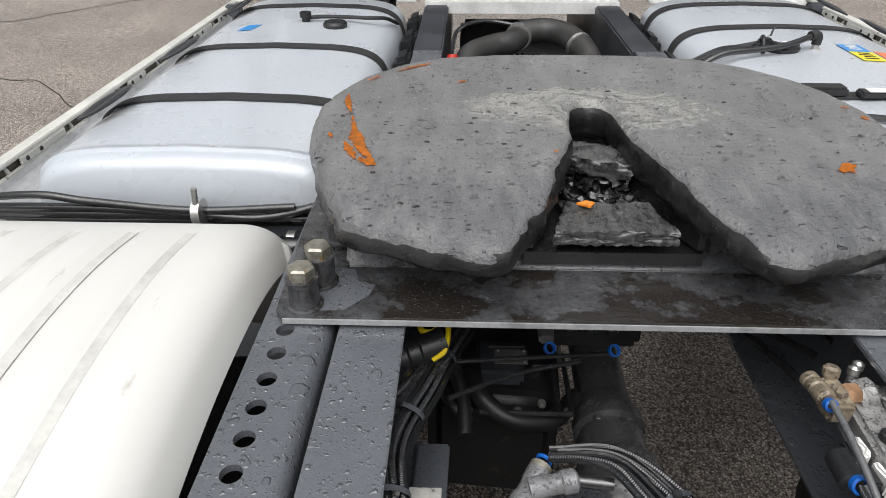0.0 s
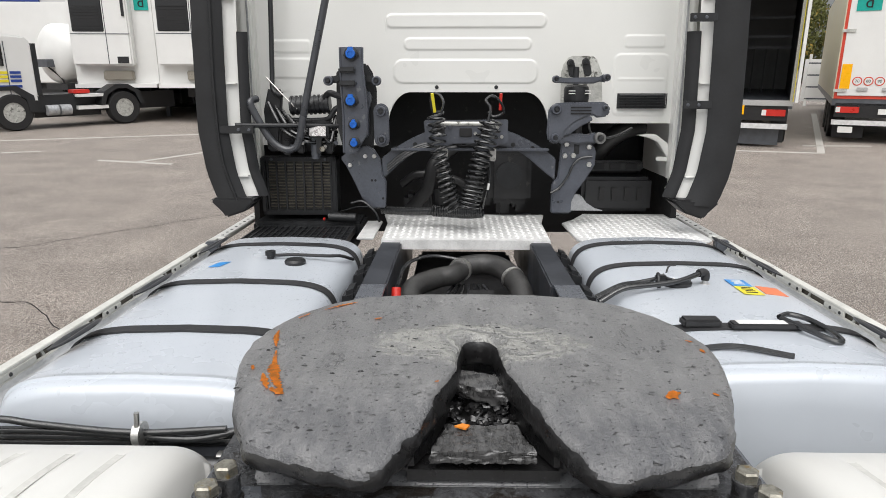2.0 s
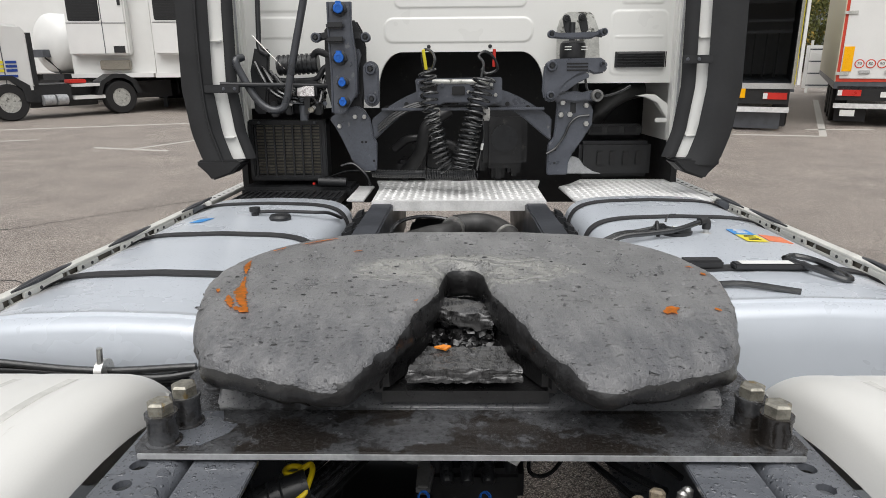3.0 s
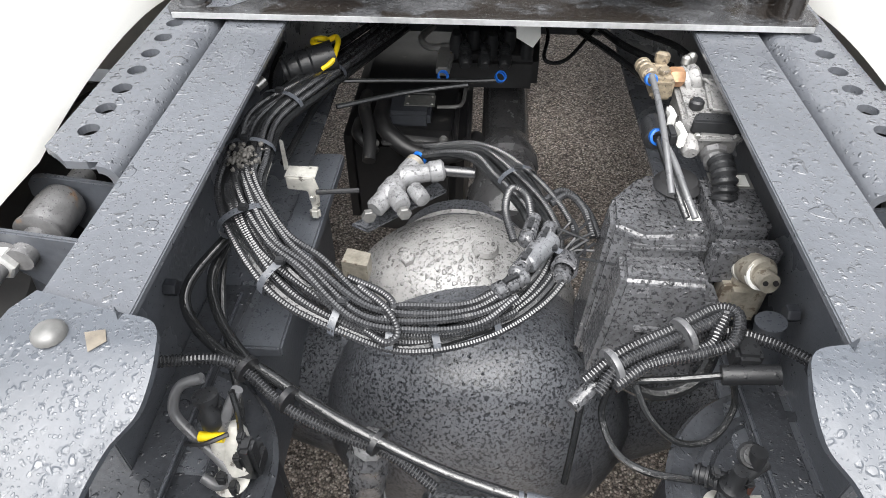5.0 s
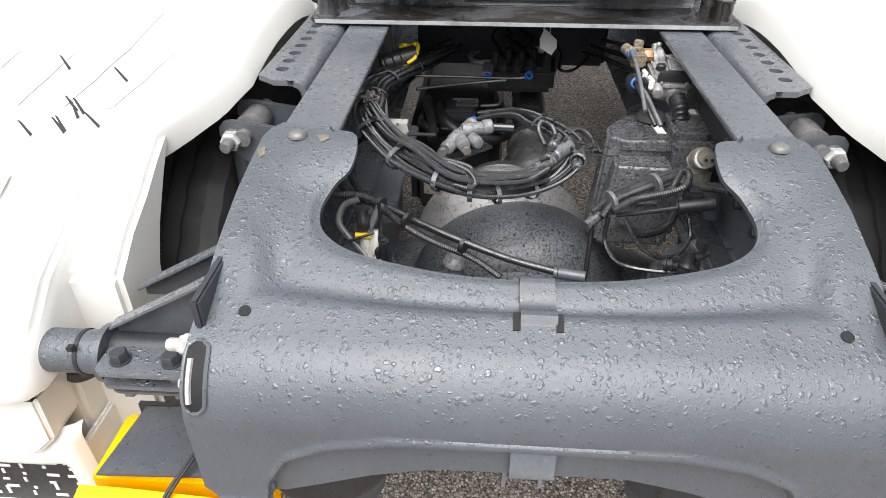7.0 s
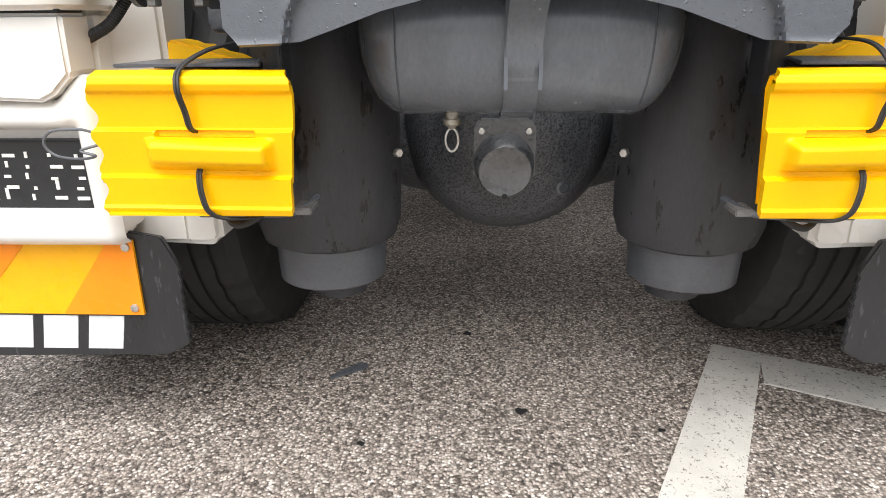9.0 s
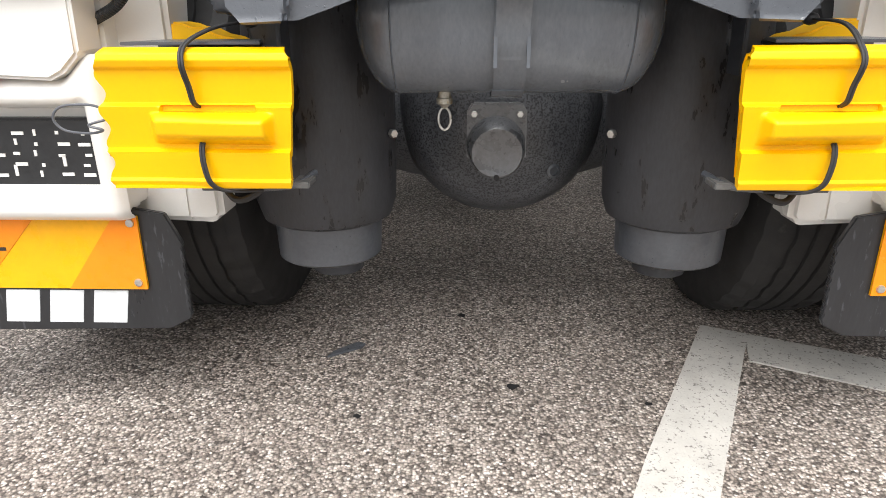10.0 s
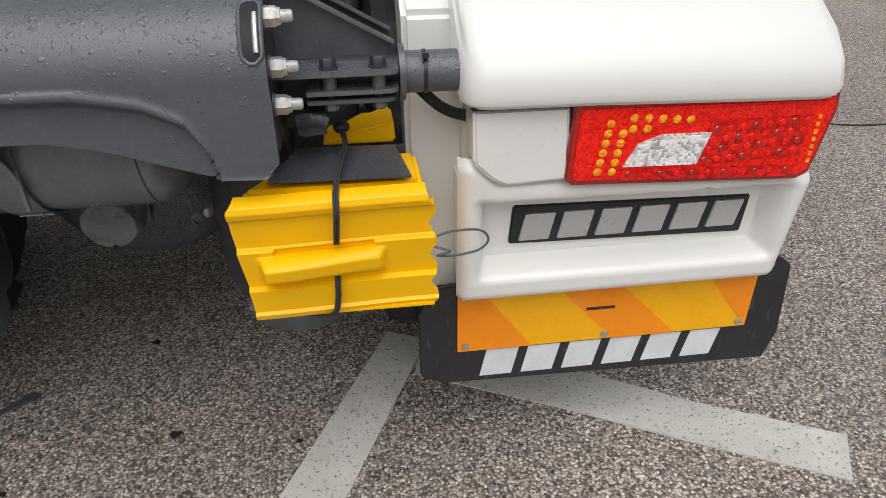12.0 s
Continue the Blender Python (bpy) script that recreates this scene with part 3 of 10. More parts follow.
ground_sheet()
marking([(0.56, 0.525), (0.645, 0.43), (0.415, -0.06), (0.05, -0.85), (-0.10, -0.85), (0.275, -0.03)])
marking([(0.56, 0.525), (0.95, 0.355), (1.30, 0.15), (1.61, 0.0), (1.54, -0.12), (1.24, 0.03), (0.96, 0.18), (0.62, 0.345), (0.645, 0.43)])
for pts in (
    [(-9.6, 13.7), (-8.9, 13.95), (-8.9, 14.06), (-9.6, 13.82)],
    [(-6.98, 12.62), (-5.33, 12.14), (-5.33, 12.26), (-6.98, 12.76)],
    [(-6.2, 12.45), (-5.1, 14.5), (-4.98, 14.5), (-6.08, 12.4)],
    [(-12.0, 15.6), (-5.6, 17.9), (-5.6, 18.06), (-12.0, 15.78)],
    [(5.9, 14.35), (7.62, 13.9), (7.66, 14.05), (5.94, 14.5)],
    [(7.52, 13.95), (7.68, 13.95), (13.5, 25.4), (13.3, 25.4)],
    [(7.9, 15.2), (9.4, 15.2), (9.4, 15.34), (7.9, 15.34)],
):
    marking(pts)


def crack(points, w):
    bm = bmesh.new()
    random.seed(5)
    pts = even(curve([(x, y, 0.003) for x, y in points], 6), 0.12)
    pts = [p + Vector((random.uniform(-0.02, 0.02), random.uniform(-0.03, 0.03), 0)) for p in pts]
    rows = [(bm.verts.new(p + Vector((0, -w, 0))), bm.verts.new(p + Vector((0, w, 0)))) for p in pts]
    for a, b in zip(rows, rows[1:]):
        bm.faces.new((a[0], b[0], b[1], a[1]))
    single("ground_crack", bm, dark_void, "thin dark crack across the asphalt", "crack", "asphalt cracks", "structure", LEVEL, smooth=False)


crack([(-5.6, 5.95), (-4.65, 6.39), (-4.21, 6.73), (-2.9, 8.04), (-1.6, 9.6)], 0.008)
crack([(-5.2, 4.5), (-3.62, 4.88), (-2.94, 4.42), (-2.2, 4.0)], 0.006)
crack([(2.2, 1.9), (3.0, 1.72), (4.2, 1.5)], 0.008)
random.seed(3)
for x, y, r in ((-0.08, 0.57, 0.012), (0.04, 0.22, 0.014), (-0.30, 0.10, 0.008), (0.33, 0.16, 0.009)):
    bm = bmesh.new()
    ring = [bm.verts.new((x + r * random.uniform(0.5, 1.3) * math.cos(t), y + r * random.uniform(0.5, 1.3) * math.sin(t), 0.003)) for t in (k * 0.628 for k in range(10))]
    bm.faces.new(ring)
    single("tar_spot", bm, dark_void, "small black tar spot on the asphalt", "tar spot", "tar spots", "structure", LEVEL, smooth=False)
bm = prism([(-0.41, 0.335), (-0.33, 0.385), (-0.325, 0.40), (-0.345, 0.41), (-0.40, 0.36)], "z", 0.002, 0.007)
single("rubber_scrap", bm, web_paint, "small scrap of black rubber lying on asphalt", "debris", m=LEVEL)

# ---- chassis frame ----
RAIL_TOP = 1.122


def rail_section(s):
    a, b, t = (0.296, 0.386, 0.009) if s < 0 else (0.305, 0.396, 0.009)
    z1, z0 = RAIL_TOP, RAIL_TOP - 0.27
    return [(s * x, z) for x, z in ((a, z1), (b, z1), (b, z0), (a, z0), (a, z0 + t), (b - t, z0 + t), (b - t, z1 - t), (a, z1 - t))]


for s in (-1, 1):
    rail = thing("frame_rail", (s * 0.34, 0.3, 0.85), "slate grey steel chassis rail wet with raindrops", "chassis rail", "chassis rails")
    part("channel", prism(rail_section(s), "y", 0.335, 2.3), frame_paint, rail, bevel=0.0015)
    # the tail of the web, cut down towards the rear
    tail = prism([(-0.045, 0.80), (0.17, 0.855), (0.17, 1.085), (0.02, 1.02), (-0.045, 0.95)], "x", s * 0.383, s * 0.395)
    part("tail_plate", tail, web_paint, rail, bevel=0.002)
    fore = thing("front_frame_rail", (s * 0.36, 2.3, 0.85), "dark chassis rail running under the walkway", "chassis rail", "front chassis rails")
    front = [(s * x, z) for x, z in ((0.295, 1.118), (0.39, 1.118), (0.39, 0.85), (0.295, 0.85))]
    part("channel", prism(front, "y", 2.302, 3.75), shaded_slate, fore, bevel=0.006)
    for y in (0.26, 0.35, 0.44, 0.52):
        bm = hexbolt((s * 0.376, y, 0.955 + 0.01 * (y > 0.3)), (-s, 0, 0), 0.011, 0.014)
        part("bolt", bm, shaded_slate, rail)

# perforated angle brackets outside the rails
HOLE_Y = [0.617 + 0.0475 * k for k in range(22)]


def angle_bracket(s):
    ob = thing("perforated_angle", (s * 0.42, 1.0, 0.95), "slate grey steel angle with a row of round holes", "mounting bracket", "perforated angles")
    bm = bmesh.new()
    # flange built strip by strip round its holes
    x0, x1, xh, r = 0.418, 0.492, 0.457, 0.0125
    zt, zb = 1.124, 1.114
    n = 16
    for k, yc in enumerate(HOLE_Y):
        ya = yc - 0.02375 if k else 0.555
        yb = yc + 0.02375
        rim = []
        for i in range(n):
            t = 2 * math.pi * i / n
            dx, dy = math.cos(t), math.sin(t)
            ex = (x1 - xh) / dx if dx > 1e-6 else ((x0 - xh) / dx if dx < -1e-6 else 9)
            ey = (yb - yc) / dy if dy > 1e-6 else ((ya - yc) / dy if dy < -1e-6 else 9)
            q = min(ex, ey)
            px, py = xh + q * dx, yc + q * dy
            if k == 0 and px > 0.478 and py < 0.575:
                px, py = px - 0.012, py + 0.012
            rim.append(((xh + r * dx, yc + r * dy), (px, py)))
        top = [[bm.verts.new((s * p[0], p[1], zt)) for p in pair] for pair in rim]
        low = [[bm.verts.new((s * p[0], p[1], zb)) for p in pair] for pair in rim]
        for i in range(n):
            j = (i + 1) % n
            bm.faces.new((top[i][0], top[i][1], top[j][1], top[j][0]))
            bm.faces.new((low[i][0], low[j][0], low[j][1], low[i][1]))
            bm.faces.new((top[i][0], top[j][0], low[j][0], low[i][0]))
            bm.faces.new((top[i][1], low[i][1], low[j][1], top[j][1]))
        # square corners of the strip
        for cx in (x0, x1):
            for cy in (ya, yb):
                if k == 0 and cx == x1 and cy == ya:
                    continue
                near = sorted(range(n), key=lambda i: (rim[i][1][0] - cx) ** 2 + (rim[i][1][1] - cy) ** 2)[:2]
                for z, ring in ((zt, top), (zb, low)):
                    c = bm.verts.new((s * cx, cy, z))
                    try:
                        bm.faces.new((c, ring[near[0]][1], ring[near[1]][1]))
                    except ValueError:
                        pass
    bmesh.ops.remove_doubles(bm, verts=bm.verts, dist=1e-5)
    part("flange", bm, frame_paint, ob, smooth=False)
    arc = [(0.418 - 0.022 * math.sin(a), 1.102 + 0.022 * math.cos(a)) for a in (i * math.pi / 12 for i in range(7))]
    inner = [(0.418 - 0.012 * math.sin(a), 1.102 + 0.012 * math.cos(a)) for a in (i * math.pi / 12 for i in range(7))]
    leg = arc + [(0.396, 0.94), (0.406, 0.94)] + inner[::-1]
    part("leg", prism([(s * x, z) for x, z in leg], "y", 0.548, 1.70), frame_paint, ob)
    return ob


angle_bracket(-1)
angle_bracket(1).matrix_basis @= Matrix.Translation((0.009, 0, 0))

# ---- rear crossmember ----
TOP_Z = [(-0.01, 1.016), (0.05, 1.04), (0.12, 1.072), (0.2, 1.10), (0.27, 1.118), (0.31, 1.127), (0.4, 1.129)]
IN_HALF = [(-0.305, 0.342), (-0.270, 0.332), (-0.258, 0.300), (-0.262, 0.262), (-0.283, 0.235), (-0.295, 0.20), (-0.287, 0.165), (-0.255, 0.138), (-0.205, 0.121), (-0.12, 0.106), (-0.05, 0.101), (0, 0.10)]
OUT_HALF = [(-0.385, 0.362), (-0.398, 0.34), (-0.402, 0.315), (-0.404, 0.285), (-0.406, 0.25), (-0.409, 0.19), (-0.412, 0.10), (-0.414, -0.0075), (-0.31, -0.0075), (-0.20, -0.0075), (-0.08, -0.0075), (0, -0.0075)]


def mirrored(half):
    pts = [Vector((x, y, 0)) for x, y in half]
    return curve(pts + [Vector((-p.x, p.y, 0)) for p in pts[-2::-1]], 6)


def straight(half):
    pts = [Vector((x, y, 0)) for x, y in half]
    pts += [Vector((-p.x, p.y, 0)) for p in pts[-2::-1]]
    return [a.lerp(b, k / 6) for a, b in zip(pts, pts[1:]) for k in range(6)] + [pts[-1]]


INNER, OUTER = mirrored(IN_HALF), straight(OUT_HALF)


def crossmember_top(u, v):
    k = u * (len(INNER) - 1)
    i = min(int(k), len(INNER) - 2)
    a, b = INNER[i].lerp(INNER[i + 1], k - i), OUTER[i].lerp(OUTER[i + 1], k - i)
    p = a.lerp(b, v)
    side = ease(0.31, 0.20, p.y)
    soft = ease(0.09, 0.17, p.y)
    dish = side * (0.019 * (1 - ease(0.34 - 0.26 * soft, 0.68 + 0.28 * soft, v)) + 0.004 * (1 - soft) * math.exp(-(((v - 0.44) / 0.10) ** 2)))
    lip = 0.008 * side * (1 - ease(0.0, 0.12, v))
    return (p.x, p.y, lerp_table(TOP_Z, p.y) - dish - lip)


def low_edge(x):
    return lerp_table([(0, 0.853), (0.12, 0.852), (0.20, 0.833), (0.27, 0.808), (0.315, 0.793), (0.395, 0.79), (0.414, 0.812)], abs(x))


def crossmember_back(u, v):
    x = (2 * u - 1) * 0.414
    if v <= 0.3:
        # the top rolls over into the rear face
        a0 = radians(22)
        a = a0 + v / 0.3 * (math.pi / 2 - a0)
        r = 0.1
        return (x, -0.0075 - r * (math.sin(a) - math.sin(a0)), 1.017 - r * (math.cos(a0) - math.cos(a)))
    z = 0.9243 + (low_edge(x) - 0.9243) * (v - 0.3) / 0.7
    arch = lerp_table([(0, 0.914), (0.17, 0.912), (0.25, 0.897), (0.30, 0.872), (0.325, 0.83), (0.335, 0.78)], abs(x))
    y = -0.07 + 0.016 * ease(-0.002, 0.014, arch - z) - 0.004 * math.exp(-(((z - arch - 0.005) / 0.008) ** 2))
    return (x, y, z)


cm = thing("rear_crossmember", (0, 0, 0.85), "pressed slate grey steel rear crossmember covered in raindrops", "crossmember")
part("top_panel", sheet(crossmember_top, 132, 26, -0.008), panel_paint, cm, angle=50)


def slot_cell(u, v):
    x, y, z = crossmember_back(u, v)
    return abs(x) < 0.034 and 0.893 < z < 0.913


part("rear_panel", sheet(crossmember_back, 216, 84, -0.008, skip=slot_cell), panel_paint, cm, angle=50)
for s in (-1, 1):
    part("rivet", lathe([(0.0145, 0), (0.014, 0.004), (0.010, 0.008), (0, 0.010)], (s * 0.35, 0.315, 1.127), (0, 0, 1), 16), worn_grey, cm, "rust-stained rivet head")
    part("hole", lathe([(0.0075, 0), (0.0075, 0.0015), (0, 0.0015)], (s * 0.354, 0.024, 1.0300), (0, -0.4, 1), 16), dark_void, cm)
    def slot(u, v, s=s):
        k = 0.981 + 0.0165 * (2 * u - 1) * max(1 - (2 * v - 1) ** 6, 0.02) ** 0.3
        p = crossmember_back(k if s > 0 else 1 - k, 0.015 + 0.225 * v)
        return (p[0], p[1] - 0.0012, p[2] + 0.0006)

    # dark sheet laid on the panel paints the open slot's shade
    side_slot = part("side_slot", sheet(slot, 4, 24, 0.001), dark_void, cm)
    around = [slot(u, v) for u, v in [(1, k / 12) for k in range(13)] + [(0, 1 - k / 12) for k in range(13)]]
    part("rolled_rim", sweep([Vector(p) for p in around + around[:1]], 0.0028, 6), panel_paint, side_slot)
    inner_bar = [Vector(slot(0.74, v)) + Vector((0, -0.0008, 0)) for v in (0.25, 0.4, 0.55, 0.7, 0.85)]
    part("bright_bar", sweep(inner_bar, 0.0036, 6), nut_zinc, side_slot, "pale bar behind the slot")
for s in (-1, 1):
    # black boxes put the shade behind the strap slot in as colour
    part("slot_shadow_box", box(s * 0.012, s * 0.05, -0.045, -0.035, 0.88, 0.925), dark_void, cm)

for way in ([(-0.322, 0.318), (-0.306, 0.322), (-0.300, 0.310), (-0.312, 0.300)], [(-0.402, 0.278), (-0.392, 0.288), (-0.388, 0.268), (-0.394, 0.262)]):
    spot = bmesh.new()
    spot.faces.new([spot.verts.new((x, y, lerp_table(TOP_Z, y) + 0.0012)) for x, y in way])
    part("bare_spot", spot, bare_patch, cm, "beige bare patch", smooth=False)

# ---- air tank under the crossmember, with its strap ----
AT_Y, AT_Z, AT_R = 0.168, 0.803, 0.137
tank = thing("air_tank", (0, AT_Y, AT_Z - AT_R), "dark grey cylindrical air tank streaked with rain, strapped below the crossmember", "air tank")
end = [(AT_R * math.cos(a), 0.075 * math.sin(a)) for a in (k * math.pi / 16 for k in range(9))]
prof = [(r, -0.19 - h) for r, h in end[::-1]] + [(r, 0.19 + h) for r, h in end]
prof[0], prof[-1] = (0, prof[0][1]), (0, prof[-1][1])
part("shell", lathe(prof, (0, AT_Y, AT_Z), (1, 0, 0), 40), air_tank_paint, tank)
for s in (-1, 1):
    part("weld_seam", lathe([(AT_R - 0.002, -0.003), (AT_R + 0.002, 0), (AT_R - 0.002, 0.003)], (s * 0.192, AT_Y, AT_Z), (1, 0, 0), 40), air_tank_paint, tank)
part("drain_valve", lathe([(0.012, 0), (0.012, 0.016), (0.015, 0.018), (0.015, 0.027), (0.009, 0.030), (0.004, 0.036)], (-0.11, 0.14, 0.678), (0, 0, -1), 16), zinc, tank, "brass drain valve with a ring")
ringpts = [(-0.11 + 0.011 * math.cos(t), 0.138, 0.624 + 0.020 * math.sin(t)) for t in (k * math.pi / 8 for k in range(17))]
part("pull_ring", sweep(ringpts, 0.0022, 6), bright_zinc, tank)


def strap_band(u, v):
    a = radians(300 - 330 * u)
    r = AT_R + 0.008
    return ((v - 0.5) * 0.052 - 0.002, AT_Y - r * math.cos(a), AT_Z + r * math.sin(a))


band = thing("tank_strap", (0, AT_Y, AT_Z), "slate grey steel strap clamping the air tank", "strap")
part("band", sheet(strap_band, 48, 4, 0.003), air_tank_paint, band)


def strap_top(u, v):
    y = 0.21 - 0.196 * u
    lip = crossmember_top(0.5, 0.0)[2]
    if y < 0.1:
        z = crossmember_top(0.5, (0.1 - y) / 0.1075)[2] - 0.012 * ease(0.03, 0.016, y)
    else:
        z = lerp_table([(0.1, lip), (0.115, lip - 0.02), (0.15, 0.972), (0.185, 0.953), (0.21, 0.95)], y)
    return ((v - 0.5) * 0.044 + 0.001, y, z + 0.008)


part("top_loop", sheet(strap_top, 40, 3, 0.004), web_paint, band)
for s in (-1, 1):
    part("edge_rib", box(s * 0.026 - 0.003, s * 0.026 + 0.003, AT_Y - AT_R - 0.008, AT_Y - AT_R - 0.001, 0.72, 0.90), air_tank_paint, band)
    part("strap_slot", prism([(0.014, 1.0272), (0.036, 1.0362), (0.036, 1.027), (0.014, 1.018)], "x", s * 0.021, s * 0.030), dark_void, cm)


DROP = curve([Vector((0, y, z)) for y, z in ((-0.040, 0.922), (-0.060, 0.914), (-0.0665, 0.895), (-0.066, 0.865), (-0.058, 0.848), (-0.035, 0.835), (-0.004, 0.812), (0.016, 0.785), (0.032, 0.748), (0.074, 0.694), (0.135, 0.662), (0.185, 0.658))], 5)


def strap_drop(u, v):
    k = u * (len(DROP) - 1)
    i = min(int(k), len(DROP) - 2)
    p = DROP[i].lerp(DROP[i + 1], k - i)
    return ((v - 0.5) * 0.054, p.y, p.z)


part("hanging_strap", sheet(strap_drop, 60, 3, 0.003), air_tank_paint, band)
for s in (-1, 1):
    arc = [(s * (0.222 + 0.004 * math.sin(a * 3)), AT_Y - 0.116 * math.cos(a), AT_Z + 0.116 * math.sin(a)) for a in (radians(-8 + 6 * k) for k in range(9))]
    part("rust_streak", sweep(arc, 0.0035, 6), alloy, tank, "ochre rust along the end seam")

# ---- air bellows, axle, wheels ----
def bellow(s):
    ob = thing("air_bellow", (s * 0.372, 0.33, 0.25), "dusty black rubber air spring on a grey steel piston", "air spring", "rear air springs")
    c = (s * 0.372, 0.33, 0)
    part("rubber", lathe([(0.118, 0.385), (0.138, 0.395), (0.149, 0.43), (0.152, 0.50), (0.152, 0.72), (0.148, 0.80), (0.135, 0.842), (0.10, 0.852)], c, (0, 0, 1), 40), bellow_rubber, ob)
    part("top_plate", lathe([(0.138, 0.845), (0.154, 0.848), (0.157, 0.857), (0.152, 0.865), (0.146, 0.860), (0.128, 0.857), (0.122, 0.866), (0.114, 0.866), (0.108, 0.857), (0, 0.862)], c, (0, 0, 1), 56), plate_wet, ob, "wet dark steel top plate")
    part("piston", lathe([(0.104, 0.300), (0.112, 0.306), (0.116, 0.385), (0.10, 0.39)], c, (0, 0, 1), 36), web_paint, ob)
    part("foot", lathe([(0.050, 0.262), (0.056, 0.266), (0.058, 0.286), (0.070, 0.290), (0.074, 0.302)], (c[0] - s * 0.015, c[1], 0), (0, 0, 1), 24), shaded_slate, ob)
    part("side_bolt", hexbolt((s * 0.222, 0.275, 0.575), (-s * 0.6, -0.8, 0), 0.009, 0.012), bright_zinc, ob)
    return ob


for s in (-1, 1):
    bellow(s)

axle = thing("rear_axle", (0, 0.68, 0.3), "wet grey rear drive axle with a domed differential housing", "axle")


def dome(center, radii, seg=40, rows=20, top=1.0, low=-1.0):
    bm = bmesh.new()
    rings = []
    for i in range(rows + 1):
        h = low + (top - low) * i / rows
        a = math.asin(max(-1, min(1, h)))
        r = math.cos(a)
        rings.append([bm.verts.new((center[0] + radii[0] * r * math.cos(t), center[1] + radii[1] * r * math.sin(t), center[2] + radii[2] * math.sin(a))) for t in (2 * math.pi * k / seg for k in range(seg))])
    for a, b in zip(rings, rings[1:]):
        for k in range(seg):
            bm.faces.new((a[k], a[(k + 1) % seg], b[(k + 1) % seg], b[k]))
    bm.faces.new(rings[0])
    bm.faces.new(rings[-1])
    return bm


part("housing", lathe([(0.13, 0.80), (0.19, 0.765), (0.226, 0.72), (0.246, 0.665), (0.252, 0.62), (0.248, 0.58), (0.234, 0.548), (0.212, 0.522), (0.182, 0.500)], (0.012, 0, 0.575), (0, 1, 0), 64), housing_paint, axle)
part("rear_cover", lathe([(0.1822, 0.5002), (0.15, 0.480), (0.10, 0.458), (0.05, 0.447), (0, 0.445)], (0.012, 0, 0.575), (0, 1, 0), 64), housing_paint, axle, "dark dished axle cover streaked with wet")
part("hub_flange", prism([(-0.070, 0.495), (0.062, 0.495), (0.062, 0.602), (0.050, 0.620), (-0.058, 0.620), (-0.070, 0.602)], "y", 0.404, 0.424), cap_grey, axle, "pale wet flange above the cap", bevel=0.004)
part("flange_seat", prism([(-0.066, 0.495), (0.058, 0.495), (0.058, 0.600), (0.046, 0.616), (-0.054, 0.616), (-0.066, 0.600)], "y", 0.428, 0.475), housing_paint, axle, bevel=0.004)
part("hub_cap", lathe([(0.066, 0.062), (0.063, 0.030), (0.0585, 0.006), (0.054, 0.0), (0.050, 0.0), (0.047, 0.002), (0, 0.002)], (-0.005, 0.350, 0.519), (0, 1, 0.12), 40), cap_grey, axle, "grey round cap on the axle cover")
for z in (0.466, 0.571):
    part("cap_notch", lathe([(0.006, 0), (0.006, 0.004), (0, 0.004)], (-0.005, 0.3535, z), (0, -1, 0), 12), dark_void, axle)
for x in (-0.054, 0.046):
    part("flange_bolt", hexbolt((x, 0.404, 0.596), (0, -1, 0), 0.008, 0.009), bright_zinc, axle)
for k in range(4):
    part("cast_rib", lathe([(0.105 + 0.028 * k, -0.0015), (0.108 + 0.028 * k, 0.0), (0.1115 + 0.028 * k, 0.0015)], (0.012, 0.4605 + 0.0125 * k + 0.0012 * k * k, 0.575), (0, 1, 0), 64), housing_paint, axle)
part("oil_plug", lathe([(0.017, 0), (0.017, 0.010), (0.011, 0.012), (0.011, 0.006), (0, 0.006)], (0.135, 0.498, 0.45), (0.25, -1, 0), 20), web_paint, axle)
for s in (-1, 1):
    part("axle_tube", lathe([(0.15, 0.0), (0.14, 0.06), (0.12, 0.13), (0.09, 0.22), (0.08, 0.78)], (s * 0.16, 0.70, 0.54), (s, 0, 0), 28), housing_paint, axle)
    part("spring_seat", prism([(s * 0.32, 0.42), (s * 0.43, 0.42), (s * 0.44, 0.54), (s * 0.42, 0.60), (s * 0.35, 0.60)], "z", 0.235, 0.262), shaded_slate, axle, bevel=0.01)
part("pinion_casting", dome((-0.022, 0.77, 0.66), (0.205, 0.165, 0.178), 56, 24, 0.998, -0.5), cast_grey, axle, "light grey wet pinion casting")
for k in range(3):
    part("casting_ring", lathe([(0.128 - 0.008 * k, -0.004), (0.135 - 0.008 * k, 0), (0.128 - 0.008 * k, 0.004)], (-0.022, 0.865 + 0.020 * k, 0.672), (0.05, 1, -0.10), 48), cast_grey, axle)
part("casting_neck", lathe([(0.13, 0), (0.128, 0.05), (0.10, 0.08), (0.07, 0.10)], (-0.022, 0.86, 0.672), (0.05, 1, -0.05), 40), housing_paint, axle)
part("filler_plug", hexbolt((-0.105, 0.735, 0.815), (-0.2, -0.2, 1), 0.012, 0.012), cast_grey, axle)
part("boss", lathe([(0.022, 0), (0.018, 0.008), (0, 0.009)], (0.015, 0.75, 0.834), (0.1, -0.1, 1), 20), cast_grey, axle)
shaft = thing("prop_shaft", (0.05, 1.3, 0.6), "dark wet propeller shaft running forward", "shaft")
part("tube", rod((0.055, 0.93, 0.735), (0.065, 2.0, 0.83), 0.05, 24), shaft_grey, shaft)
part("flange", lathe([(0.05, -0.03), (0.066, -0.02), (0.066, 0.0), (0.055, 0.03), (0.05, 0.05)], (0.057, 1.10, 0.752), (0.01, 1, 0.09), 28), shaft_grey, shaft)
